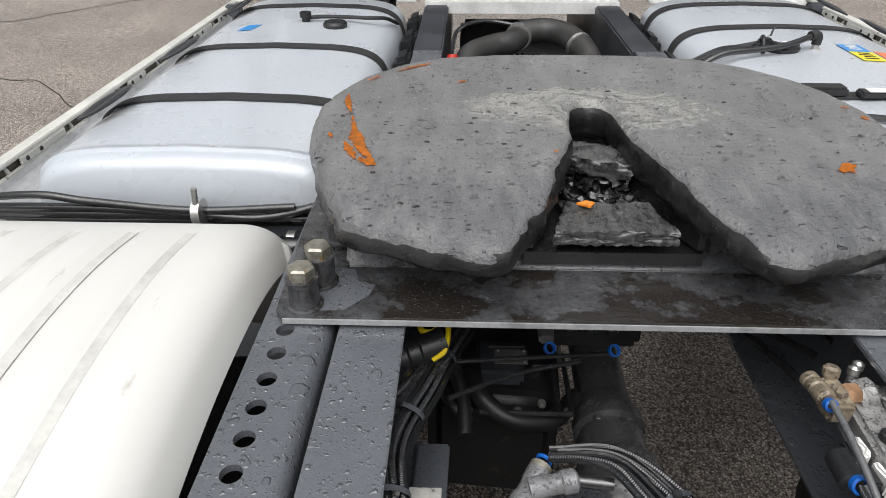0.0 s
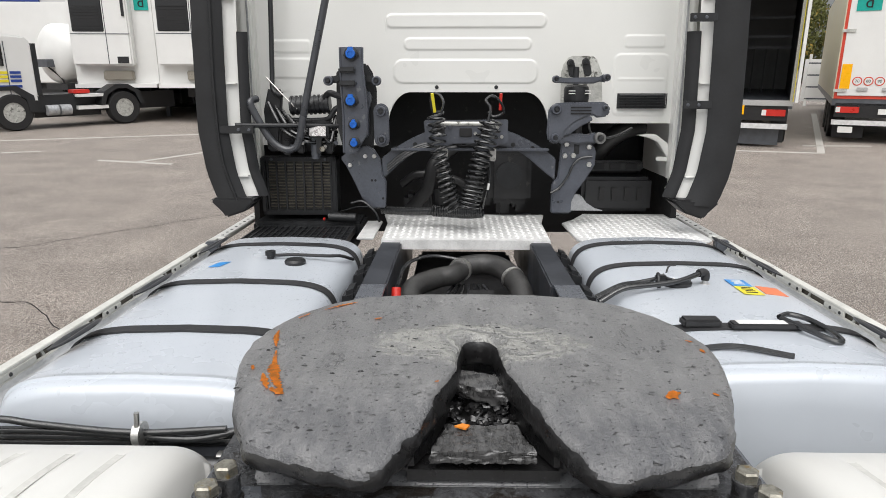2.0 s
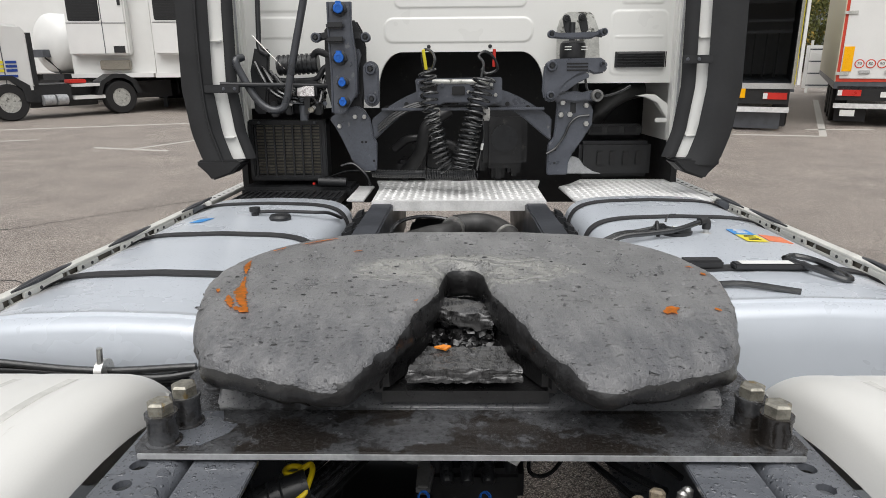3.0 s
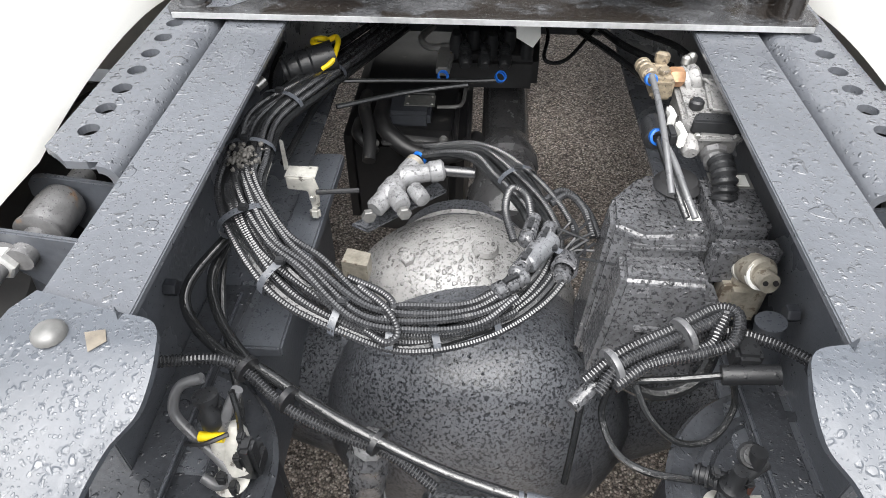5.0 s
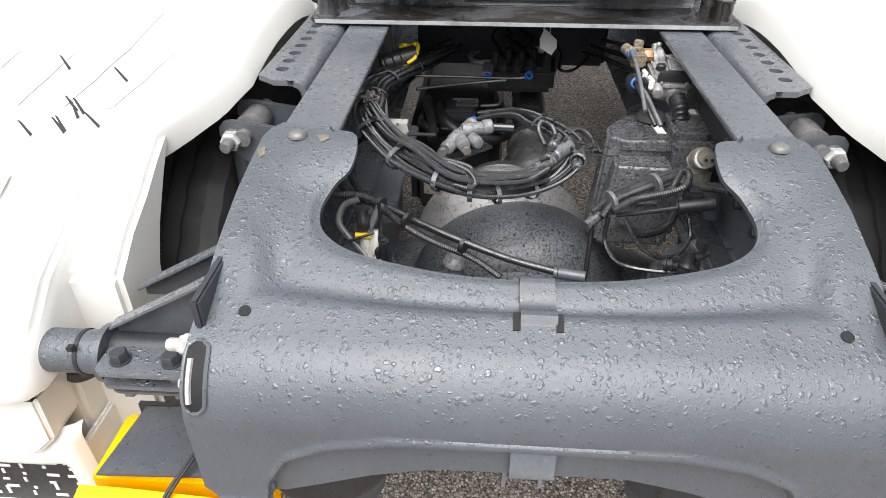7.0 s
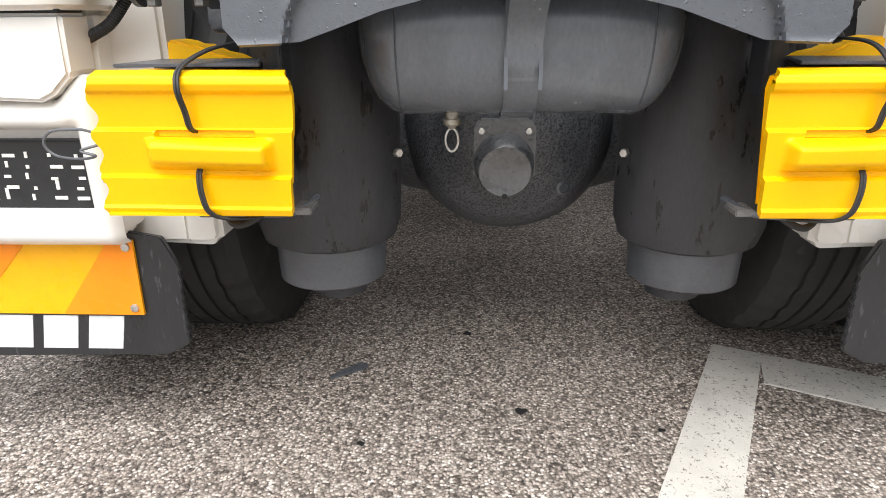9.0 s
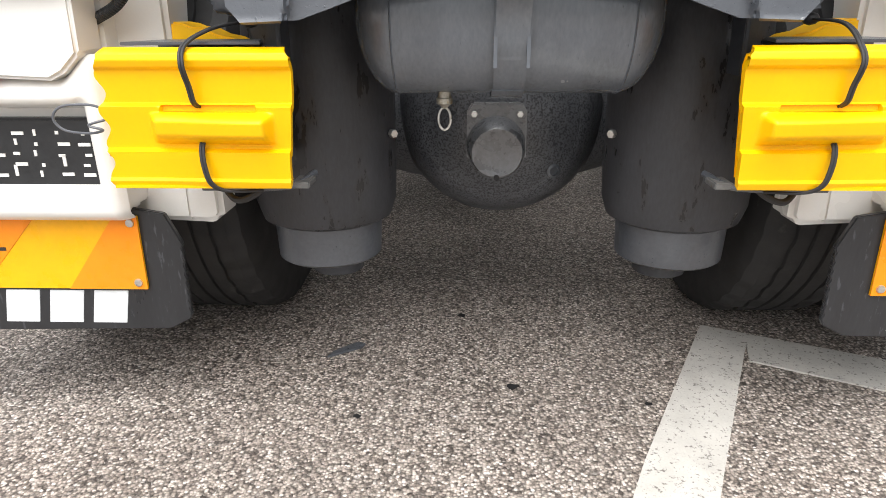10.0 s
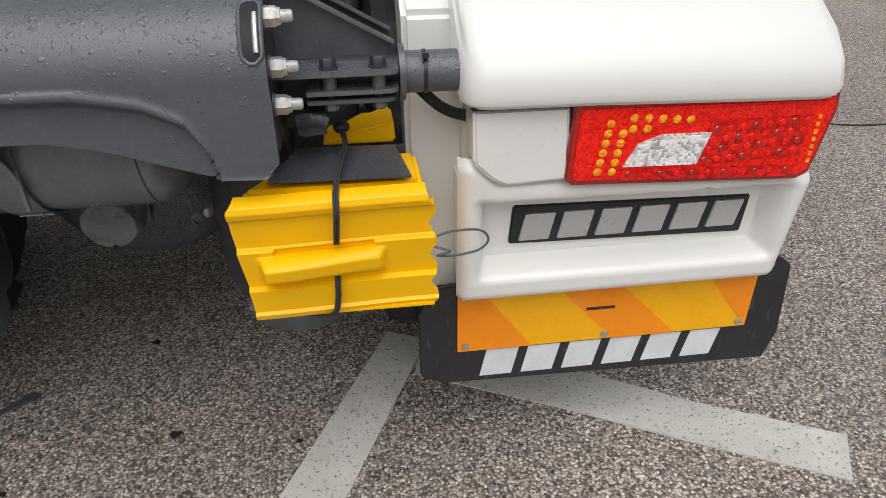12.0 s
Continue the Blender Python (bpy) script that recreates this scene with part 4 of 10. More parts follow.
for k in range(6):
    part("bolt", hexbolt((0.057 + 0.055 * math.cos(k * 1.047), 1.075, 0.75 + 0.055 * math.sin(k * 1.047)), (0, -1, -0.09), 0.009, 0.012), shaft_grey, shaft)
part("hub", lathe([(0.06, -0.06), (0.075, -0.04), (0.078, 0.03), (0.06, 0.06)], (0.058, 0.96, 0.74), (0.01, 1, 0.09), 28), shaft_grey, shaft)
part("yoke", lathe([(0.03, -0.05), (0.062, -0.04), (0.062, 0.0), (0.05, 0.03)], (0.056, 1.06, 0.748), (0.01, 1, 0.09), 20), shaft_grey, shaft)


def wheel(s):
    ob = thing("dual_wheel", (s * 0.86, 0.75, 0.0), "worn black twin truck tyres under the mudguard", "wheel", "rear wheels", m=LEVEL)
    for x in (0.69, 1.02):
        half, r = 0.145, 0.503
        prof = [(0.29, -half + 0.02), (0.40, -half), (0.465, -half + 0.008), (0.490, -half + 0.022), (0.503, -half + 0.05)]
        prof += [(r, h) for k in range(5) for h in (-0.08 + 0.04 * k - 0.015, -0.08 + 0.04 * k + 0.015)]
        ridged = []
        for i, (rr, h) in enumerate(prof):
            ridged.append((rr, h))
            if i >= 5 and i % 2 == 0 and i < len(prof) - 1:
                ridged += [(0.4965, h + 0.002), (0.4965, h + 0.008)]
        prof = ridged + [(0.503, half - 0.05), (0.490, half - 0.022), (0.465, half - 0.008), (0.40, half), (0.29, half - 0.02)]
        bm = lathe(prof, (s * x, 0.75, 0.5), (s, 0, 0), 168)
        for v in bm.verts:
            dy, dz, h = v.co.y - 0.75, v.co.z - 0.5, abs(v.co.x - s * x)
            rr = math.hypot(dy, dz)
            if rr > 0.462 and h > 0.055 and int(math.atan2(dz, dy) / (2 * math.pi) * 84 + 168.3 + 3 * (h - 0.1)) % 2:
                v.co.y, v.co.z = 0.75 + dy * (1 - 0.005 / rr), 0.5 + dz * (1 - 0.005 / rr)
        part("tyre", bm, tyre_rubber, ob, angle=25)
        part("rim", lathe([(0.292, -0.11), (0.26, -0.06), (0.25, 0.06), (0.292, 0.11)], (s * x, 0.75, 0.5), (s, 0, 0), 40), shaded_slate, ob)
    return ob


for s in (-1, 1):
    wheel(s)

# ---- mudguards ----
ARC = curve([(0.27, 0.74, 0), (0.262, 0.90, 0), (0.285, 1.01, 0), (0.37, 1.10, 0), (0.52, 1.165, 0), (0.70, 1.20, 0), (0.88, 1.207, 0), (1.03, 1.19, 0), (1.14, 1.15, 0), (1.215, 1.08, 0), (1.25, 0.98, 0), (1.265, 0.85, 0)], 6)


def guard_surface(s):
    def f(u, v):
        k = v * (len(ARC) - 1)
        i = min(int(k), len(ARC) - 2)
        p = ARC[i].lerp(ARC[i + 1], k - i)
        t = (ARC[i + 1] - ARC[i]).normalized()
        n = Vector((-t.y, t.x, 0))
        x_in = lerp_table([(0.27, 0.72), (0.33, 0.65), (0.40, 0.585), (0.47, 0.535), (0.56, 0.505)], p.x)
        w = 1.25 - x_in
        x = x_in + w * u
        drop = 0.075 * (1 - math.sqrt(max(0, 1 - (1 - min(u / 0.10, 1)) ** 2))) + 0.05 * (1 - math.sqrt(max(0, 1 - (1 - min((1 - u) / 0.08, 1)) ** 2)))
        rib = 0.0
        for c in (0.17, 0.29, 0.41, 0.55, 0.70):
            rib += 0.010 * math.exp(-(((u - c) / 0.016) ** 4))
        rib *= ease(0.45, 0.65, p.x) * ease(1.15, 1.0, p.x)
        q = p - n * 0 - Vector((0, 0, 0))
        off = -(drop + rib)
        return (s * x, q.x + n.x * off, q.y + n.y * off)

    return f


def mudguard(s):
    ob = thing("mudguard", (s * 0.85, 0.75, 0.8), "scuffed cream white plastic mudguard over the rear wheels", "mudguard", "rear mudguards")
    part("shell", sheet(guard_surface(s), 64, 70, s * 0.006), guard_paint, ob, angle=60)
    f = guard_surface(s)
    # grey strips paint the shade of the pressed ribs
    for c in (0.17, 0.29, 0.41, 0.55, 0.70):
        def groove(u, v, c=c):
            p = f(c + 0.022 * (u - 0.5), 0.30 + 0.36 * v)
            return (p[0], p[1], p[2] + 0.0015)

        part("rib_shade_strip", sheet(groove, 3, 30, 0.0008), rib_shade, ob)
    # inner column behind the lamp unit, and its foot
    col = prism([(0.17, 0.42), (0.17, 0.955), (0.235, 1.0), (0.30, 1.03), (0.36, 1.065), (0.42, 1.095), (0.432, 1.08), (0.379, 1.022), (0.326, 0.956), (0.295, 0.90), (0.272, 0.80), (0.262, 0.70), (0.262, 0.42)], "x", s * 0.605, s * 0.80)
    part("column", col, white_paint, ob, bevel=0.012)
    foot = prism([(s * 0.548, 0.432), (s * 0.552, 0.56), (s * 0.66, 0.60), (s * 0.72, 0.60), (s * 0.72, 0.42), (s * 0.575, 0.413), (s * 0.556, 0.419)], "y", 0.175, 0.262)
    part("foot", foot, white_paint, ob, bevel=0.012)
    lip = sheet(lambda u, v: (s * (0.62 + 0.22 * u), 0.262 - 0.03 * math.sin(math.pi * u), 1.0 - 0.035 * v * math.sin(math.pi * u)), 12, 4, 0.004)
    part("finger_recess", lip, guard_paint, ob, "dirty recess below the mudguard edge")
    random.seed(11 + s)
    if s < 0:
        for k in range(9):
            x, y = random.uniform(0.66, 0.80), random.uniform(0.34, 0.50)
            z = 1.10 + 0.06 * ease(0.36, 0.52, y)
            m = Matrix.Translation((s * x, y, z + 0.012)) @ Matrix.Rotation(random.uniform(0.5, 1.0), 4, "Z") @ Matrix.Rotation(0.42, 4, "X")
            part("scratch", prism([(-0.002, -0.02), (0.003, -0.016), (0.002, 0.018), (-0.001, 0.024)], "z", 0, 0.0012, m=m), black_rubber, ob, "black scratch mark")
    return ob


for s in (-1, 1):
    mudguard(s)
    for lx in (0.835, 1.21):
        clip = thing("rubber_latch", (s * lx, 0.22, 0.98), "black rubber loop latch holding the mudguard top", "latch", "mudguard latches")
        m = Matrix.Translation((s * lx, 0.197, 1.034)) @ Matrix.Rotation(radians(-66), 4, "X")
        part("boss", box(-0.031, 0.031, 0.004, 0.016, -0.078, 0.10, m=m), white_paint, clip, "white moulded boss", bevel=0.005)
        part("loop", sweep([m @ Vector((0.019 * a, -0.012, 0.03 * b)) for a, b in ((-1, -0.8), (-0.8, -1), (0.8, -1), (1, -0.8), (1, 0.8), (0.8, 1), (-0.8, 1), (-1, 0.8), (-1, -0.8))], 0.006, 8), black_rubber, clip)
        part("hook", box(-0.008, 0.008, -0.02, 0.0, -0.002, 0.026, m=m), black_plastic, clip, bevel=0.003)
        part("pull_tab", box(-0.02, 0.02, -0.014, -0.004, 0.034, 0.09, m=m), black_rubber, clip, bevel=0.004)
        part("back_strip", box(-0.018, 0.018, 0.0, 0.006, -0.075, 0.04, m=m), web_paint, clip, bevel=0.002)

# ---- lamp units at the rear corners ----
def badge_blocks(ob, x0, x1, z0, z1, y, s, mat, depth):
    """Six slanted blocks in place of a maker's name."""
    n, gap = 6, 0.07
    w = (x1 - x0) / n
    h = z1 - z0
    for k in range(n):
        a = x0 + k * w + gap * w * 0.5
        b = a + w * (1 - gap)
        lean = 0.20 * h
        pts = [(a, z0), (b - lean, z0), (b, z1), (a + lean, z1)]
        part("badge_block", prism(pts, "y", y, y - depth), mat, ob, bevel=0.0012)


def lamp_unit(s):
    ob = thing("lamp_housing", (s * 1.0, 0.1, 0.45), "cream white plastic rear corner housing with lamp and badge" if s > 0 else "cream white plastic rear corner housing with a number plate holder", "lamp housing", "rear corner housings")
    wide = lambda x: x if x < 0.87 else 0.87 + (x - 0.87) * 1.09
    X = lambda *pts: [(s * wide(x), z) for x, z in pts]

    def sag(x, z):
        """The lamp drops slightly towards its outer end."""
        t = max(x - 0.87, 0) / 0.40
        return z - t * (0.012 + 0.015 * (0.84 - z) / 0.13)

    XL = lambda *pts: [(s * wide(x), sag(x, z)) for x, z in pts]
    # hood over the lamp
    hood = [(0.02, 0.838), (0.012, 0.86), (0.022, 0.90), (0.055, 0.945), (0.11, 0.985), (0.20, 1.02), (0.30, 1.06), (0.30, 0.838)]
    bm = bmesh.new()
    cols = []
    for x, k in ((0.684, 0.88), (0.697, 0.965), (0.72, 1.0), (0.9, 1.01), (1.15, 1.01), (1.245, 1.0), (1.268, 0.97), (1.278, 0.90)):
        cols.append([bm.verts.new((s * (wide(x) - (0.02 * ease(0.85, 1.03, z) if x > 1.2 else 0)), 0.30 - (0.30 - y) * k, 0.838 + (z - 0.838) * (0.90 + 0.1 * k) - 0.012 * max(x - 0.87, 0) / 0.40)) for y, z in hood])
    for a, b in zip(cols, cols[1:]):
        for i in range(len(hood)):
            j = (i + 1) % len(hood)
            bm.faces.new((a[i], a[j], b[j], b[i]))
    bm.faces.new(cols[0])
    bm.faces.new(cols[-1])
    part("hood", bm, white_paint, ob, bevel=0.008, seg=3, angle=40)
    for xx in (0.83, 1.22):
        part("hood_screw", lathe([(0.007, 0), (0.005, 0.003), (0, 0.003)], (s * xx, 0.115, 0.990), (0, -0.6, 0.8), 12), bright_zinc, ob)
    # blank panel beside the lamp
    part("blank_panel", prism(X((0.702, 0.834), (0.858, 0.834), (0.866, 0.705), (0.76, 0.700), (0.735, 0.712), (0.704, 0.742)), "y", 0.040, 0.12), white_paint, ob, bevel=0.006, seg=3)
    # body below
    part("back_wall", prism(X((0.70, 0.50), (1.262, 0.50), (1.272, 0.70), (1.275, 0.84), (0.70, 0.84)), "y", 0.118, 0.26), white_paint, ob, bevel=0.01)

    def moulding(u, v):
        x = 0.688 + 0.642 * u - 0.018 * (1 - v) * u
        top = 0.696 + 0.040 * (1 - ease(0.70, 0.755, x)) - 0.022 * max(x - 0.87, 0) / 0.45
        z = 0.452 + (top - 0.452) * v
        rec = ease(0.712, 0.738, x) * ease(1.300, 1.272, x) * ease(0.492, 0.522, z) * ease(0.668, 0.650, z)
        edge = 0.0
        for d in ((x - 0.688), (1.33 - 0.018 * (1 - v) - x), (z - 0.452), (top - z)):
            edge += 0.016 * (1 - min(d / 0.016, 1)) ** 2
        return (s * x, 0.058 + 0.056 * rec + edge + 0.012 * (1 - v), z)

    part("moulding", sheet(moulding, 90, 60, s * -0.006), white_paint, ob, "moulded panel with a shallow recess", angle=60)
    part("underside", box(min(s * 0.70, s * 1.30), max(s * 0.70, s * 1.30), 0.085, 0.16, 0.452, 0.47), white_paint, ob, bevel=0.006)
    for xx in (0.690, 1.308):
        part("flank", box(min(s * xx, s * (xx + 0.012)), max(s * xx, s * (xx + 0.012)), 0.075, 0.2, 0.465, 0.69), white_paint, ob, bevel=0.004)
    # the lamp
    lamp = part("tail_lamp", prism(XL((0.868, 0.835), (1.272, 0.842), (1.275, 0.82), (1.258, 0.722), (1.24, 0.712), (0.874, 0.702), (0.862, 0.712)), "y", 0.03, 0.115), lens_red, ob, "red tail lamp with amber and clear fields", bevel=0.006, seg=3)
    part("rim", prism(XL((0.863, 0.840), (1.277, 0.847), (1.281, 0.82), (1.262, 0.717), (1.243, 0.707), (0.871, 0.697), (0.857, 0.708)), "y", 0.0345, 0.11), lamp_deep, lamp, "dark red lamp rim", bevel=0.003)
    part("seal", prism(XL((0.864, 0.846), (1.276, 0.850), (1.276, 0.842), (0.868, 0.838)), "y", 0.036, 0.11), black_rubber, lamp)
    part("deep_field", prism(XL((1.075, 0.805), (1.235, 0.815), (1.232, 0.75), (1.06, 0.735)), "y", 0.0275, 0.031), lens_deep, lamp)
    part("low_field", prism(XL((0.945, 0.728), (1.23, 0.735), (1.22, 0.715), (0.94, 0.709)), "y", 0.0278, 0.031), lens_deep, lamp)
    part("clear_lens", prism(XL((0.945, 0.733), (1.062, 0.737), (1.078, 0.79), (1.0, 0.787), (0.965, 0.772)), "y", 0.0265, 0.031), lens_clear, lamp, "clear reversing lens")
    part("top_band", prism(XL((1.03, 0.828), (1.255, 0.834), (1.24, 0.815), (1.03, 0.808)), "y", 0.0282, 0.031), lens_red, lamp)
    part("gap", prism(XL((0.700, 0.8395), (1.272, 0.8465), (1.272, 0.842), (0.700, 0.835)), "y", 0.034, 0.10), dark_void, ob, "dark gap under the hood")
    part("gap", prism(XL((0.8585, 0.836), (0.8665, 0.836), (0.8690, 0.704), (0.8640, 0.704)), "y", 0.041, 0.10), dark_void, ob)
    amber = [(0.895, 0.718), (0.922, 0.716), (0.940, 0.735), (0.948, 0.765), (0.965, 0.786), (1.0, 0.800), (1.03, 0.806), (1.025, 0.822), (0.96, 0.820), (0.92, 0.815), (0.905, 0.78)]
    part("amber_field", prism(XL(*amber), "y", 0.0280, 0.031), lens_red, lamp)
    leds = [(0.906 + 0.0025 * k + 0.023 * c, 0.724 + 0.0165 * k) for k in range(6) for c in range(2) if not (c and k > 4)]
    leds += [(0.953 + 0.022 * k, 0.815 - 0.001 * k) for k in range(5)] + [(0.953 + 0.022 * k, 0.797) for k in range(2)]
    for x, z in leds:
        part("amber_led", lathe([(0.0072, 0), (0.0058, 0.0012), (0.003, 0.002), (0, 0.0022)], (s * wide(x), 0.0279, sag(x, z)), (0, -1, 0), 10), lens_amber, lamp)
    for k in range(8):
        for j in range(4):
            part("red_led", lathe([(0.0062, 0), (0.005, 0.0014), (0, 0.002)], (s * wide(1.086 + 0.0205 * k - 0.004 * j), 0.0274, sag(1.15, 0.797 - 0.0165 * j + 0.001 * k)), (0, -1, 0), 8), lens_red if (k + j) % 3 else lamp_deep, lamp)
    for k in range(11):
        part("red_led", lathe([(0.0055, 0), (0.0045, 0.0014), (0, 0.002)], (s * wide(0.955 + 0.026 * k), 0.0276, sag(0.955 + 0.026 * k, 0.7195 + 0.0006 * k)), (0, -1, 0), 8), lens_red if k % 2 else lamp_deep, lamp)
    for k in range(7):
        part("edge_led", box(s * wide(1.249) - 0.003, s * wide(1.249) + 0.003, 0.0275, 0.031, 0.715 + 0.013 * k, 0.722 + 0.013 * k), lens_amber, lamp)
    if s > 0:
        plate = part("badge_plate", prism(X((0.785, 0.548), (1.215, 0.538), (1.22, 0.618), (0.79, 0.628)), "y", 0.108, 0.119), black_plastic, ob, "black badge plate with silver blocks", bevel=0.003)
        badge_blocks(plate, 0.80, 1.24, 0.556, 0.610, 0.109, s, silver, 0.006)
    else:
        holder = part("plate_holder", prism(X((0.715, 0.488), (1.235, 0.488), (1.235, 0.632), (0.715, 0.632)), "y", 0.092, 0.119), black_plastic, ob, "black slotted number plate holder", bevel=0.004)
        random.seed(7)
        for k in range(60):
            x, z = -1.225 + 0.042 * (k % 12) + random.uniform(0, 0.012), 0.524 + 0.019 * (k // 12) + random.uniform(0, 0.005)
            w, h = random.choice([(0.006, 0.006), (0.022, 0.006), (0.006, 0.020), (0.012, 0.005), (0.005, 0.011)])
            part("slot", box(x, x + w, 0.0905, 0.0925, z, z + h), paper_white, holder)
        part("text_bar", box(-1.10, -0.735, 0.0905, 0.0925, 0.4965, 0.5085), paper_white, holder, "pale lettering bar")
    return ob


def mudflap(s):
    ob = thing("mudflap", (s * 1.0, 0.12, 0.19), "black rubber mudflap with white block marks and reflective panel", "mudflap", "rear mudflaps")
    X = lambda *pts: [(s * x, z) for x, z in pts]
    part("rubber", prism(X(*[(0.612 + 0.004 * (k % 2), 0.245 + 0.009 * k) for k in range(18)], (0.64, 0.45), (0.70, 0.46), (1.365, 0.46), (1.39, 0.44), (1.405, 0.26), (1.385, 0.195), (0.66, 0.21), (0.618, 0.232)), "y", 0.118, 0.13), flap_rubber, ob, bevel=0.002)
    lo, hi = 0.298, 0.446
    panel = part("reflex_panel", box(min(s * 0.69, s * 1.315), max(s * 0.69, s * 1.315), 0.112, 0.1165, lo, hi), reflex_yellow, ob, "orange and yellow striped reflective panel")
    for pts in (
        [(0.69, hi), (0.735, hi), (0.845, lo), (0.69, lo)],
        [(0.885, hi), (1.01, hi), (1.155, lo), (1.02, lo)],
        [(1.20, hi), (1.315, hi), (1.315, lo)],
    ):
        part("orange_stripe", prism(X(*pts), "y", 0.1105, 0.1122), reflex_orange, panel)
    for x, z in ((0.704, 0.433), (0.706, 0.312), (1.01, 0.437), (1.0, 0.312), (1.30, 0.433), (1.298, 0.312)):
        part("rivet", lathe([(0.0085, 0), (0.0075, 0.003), (0.003, 0.004), (0, 0.003)], (s * x, 0.1105, z), (0, -1, 0), 14), bright_zinc, panel)
    part("print_bar", box(s * 0.985 - 0.03, s * 0.985 + 0.03, 0.1098, 0.1106, 0.376, 0.383), black_rubber, panel, "small dark print")
    badge_blocks(ob, s * 1.0 - 0.265, s * 1.0 + 0.27, 0.222, 0.292, 0.1185, s, flap_white, 0.0015)
    return ob


for s in (-1, 1):
    lamp_unit(s)
    mudflap(s)


# ---- support tubes and brackets beside the crossmember ----
def support(s):
    ob = thing("mudguard_support", (s * 0.5, 0.09, 0.85), "slate grey tube and clamp plates carrying the mudguard", "bracket", "mudguard supports")
    part("tube", rod((s * 0.596, 0.09, 0.885), (s * 0.72, 0.09, 0.885), 0.032, 28), panel_paint, ob)
    part("collar", rod((s * 0.592, 0.09, 0.885), (s * 0.601, 0.09, 0.885), 0.043, 28), web_paint, ob)
    part("inner_stub", rod((s * 0.47, 0.10, 0.885), (s * 0.594, 0.10, 0.885), 0.026, 22), shaded_slate, ob)
    tie = part("cable_tie", lathe([(0.0335, -0.003), (0.0335, 0.003)], (s * 0.632, 0.09, 0.885), (1, 0, 0), 24), black_plastic, ob)
    part("tie_head", box(s * 0.632 - 0.005, s * 0.632 + 0.005, 0.058, 0.068, 0.912, 0.920), black_plastic, tie, bevel=0.001)

    def plate(x0, x1, y0, y1, z, r=0.018):
        """A flat bar with its free corners rounded."""
        pts = [(x0, y0)]
        for cx, cy, a0 in ((x1 - r, y0 + r, -90), (x1 - r, y1 - r, 0)):
            pts += [(cx + r * math.cos(radians(a0 + 15 * k)), cy + r * math.sin(radians(a0 + 15 * k))) for k in range(7)]
        pts.append((x0, y1))
        return prism([(s * x, y) for x, y in pts], "z", z - 0.0035, z + 0.0035)

    part("clamp_plate", plate(0.405, 0.590, 0.028, 0.125, 0.9015), frame_paint, ob, bevel=0.0012)
    part("clamp_plate", plate(0.452, 0.590, 0.034, 0.12, 0.8725), frame_paint, ob, bevel=0.0012)
    part("clamp_plate", plate(0.452, 0.585, 0.040, 0.12, 0.8575), web_paint, ob, bevel=0.0012)
    for x in (0.487, 0.560):
        part("clamp_bolt", rod((s * x, 0.055, 0.842), (s * x, 0.055, 0.92), 0.0065, 10), shaded_slate, ob)
        part("spacer", rod((s * x, 0.055, 0.876), (s * x, 0.055, 0.898), 0.0105, 14), worn_grey, ob)
        part("washer", rod((s * x, 0.055, 0.905), (s * x, 0.055, 0.9075), 0.0145, 16), shaded_slate, ob)
        part("bolt_head", hexbolt((s * x, 0.055, 0.9075), (0, 0, 1), 0.0125, 0.014), shaded_slate, ob)
        part("nut", hexbolt((s * x, 0.055, 0.854), (0, 0, -1), 0.0115, 0.012), worn_grey, ob)
    for y in (0.11, 0.20):
        part("gusset", prism([(s * 0.404, 0.905), (s * 0.588, 0.905), (s * 0.588, 0.930), (s * 0.465, 0.998), (s * 0.404, 1.034)], "y", y, y + 0.005), web_paint, ob, bevel=0.001)
        part("gusset_flange", prism([(s * 0.588, 0.926), (s * 0.588, 0.931), (s * 0.465, 0.999), (s * 0.404, 1.035), (s * 0.404, 1.030), (s * 0.465, 0.994)], "y", y - 0.020, y), frame_paint, ob, bevel=0.001)
    part("tail_web", box(min(s * 0.397, s * 0.409), max(s * 0.397, s * 0.409), 0.0, 0.24, 0.80, 1.06), shaded_slate, ob, bevel=0.003)
    part("rear_bracket", prism([(s * 0.41, 0.795), (s * 0.475, 0.80), (s * 0.525, 0.835), (s * 0.53, 0.865), (s * 0.41, 0.90)], "y", 0.115, 0.122), shaded_slate, ob, bevel=0.002)
    part("grimy_knuckle", caked(box(s * 0.455 - 0.022, s * 0.455 + 0.022, 0.05, 0.10, 0.805, 0.838), 4, 60, 0.006), shaded_slate, ob, angle=70)
    for z, y in ((0.992, 0.0), (0.925, 0.0), (0.872, 0.0)):
        part("washer", rod((s * 0.409, y, z), (s * 0.4125, y, z), 0.0165, 18), worn_grey, ob)
        part("nut", lathe([(0.0145, 0), (0.0145, 0.014), (0.0125, 0.017), (0.0115, 0.021), (0.0085, 0.022)], (s * 0.4125, y, z), (s, 0, 0), 6), nut_zinc, ob)
        part("stud", lathe([(0.0085, 0), (0.0085, 0.034), (0.0065, 0.037)], (s * 0.4125, y, z), (s, 0, 0), 14), nut_zinc, ob)
    cab = [(s * 0.62, 0.10, 0.86), (s * 0.66, 0.11, 0.82), (s * 0.70, 0.12, 0.80), (s * 0.74, 0.15, 0.79)]
    part("lamp_conduit", conduit(cab, 0.010, 0.005), black_plastic, ob)
    return ob


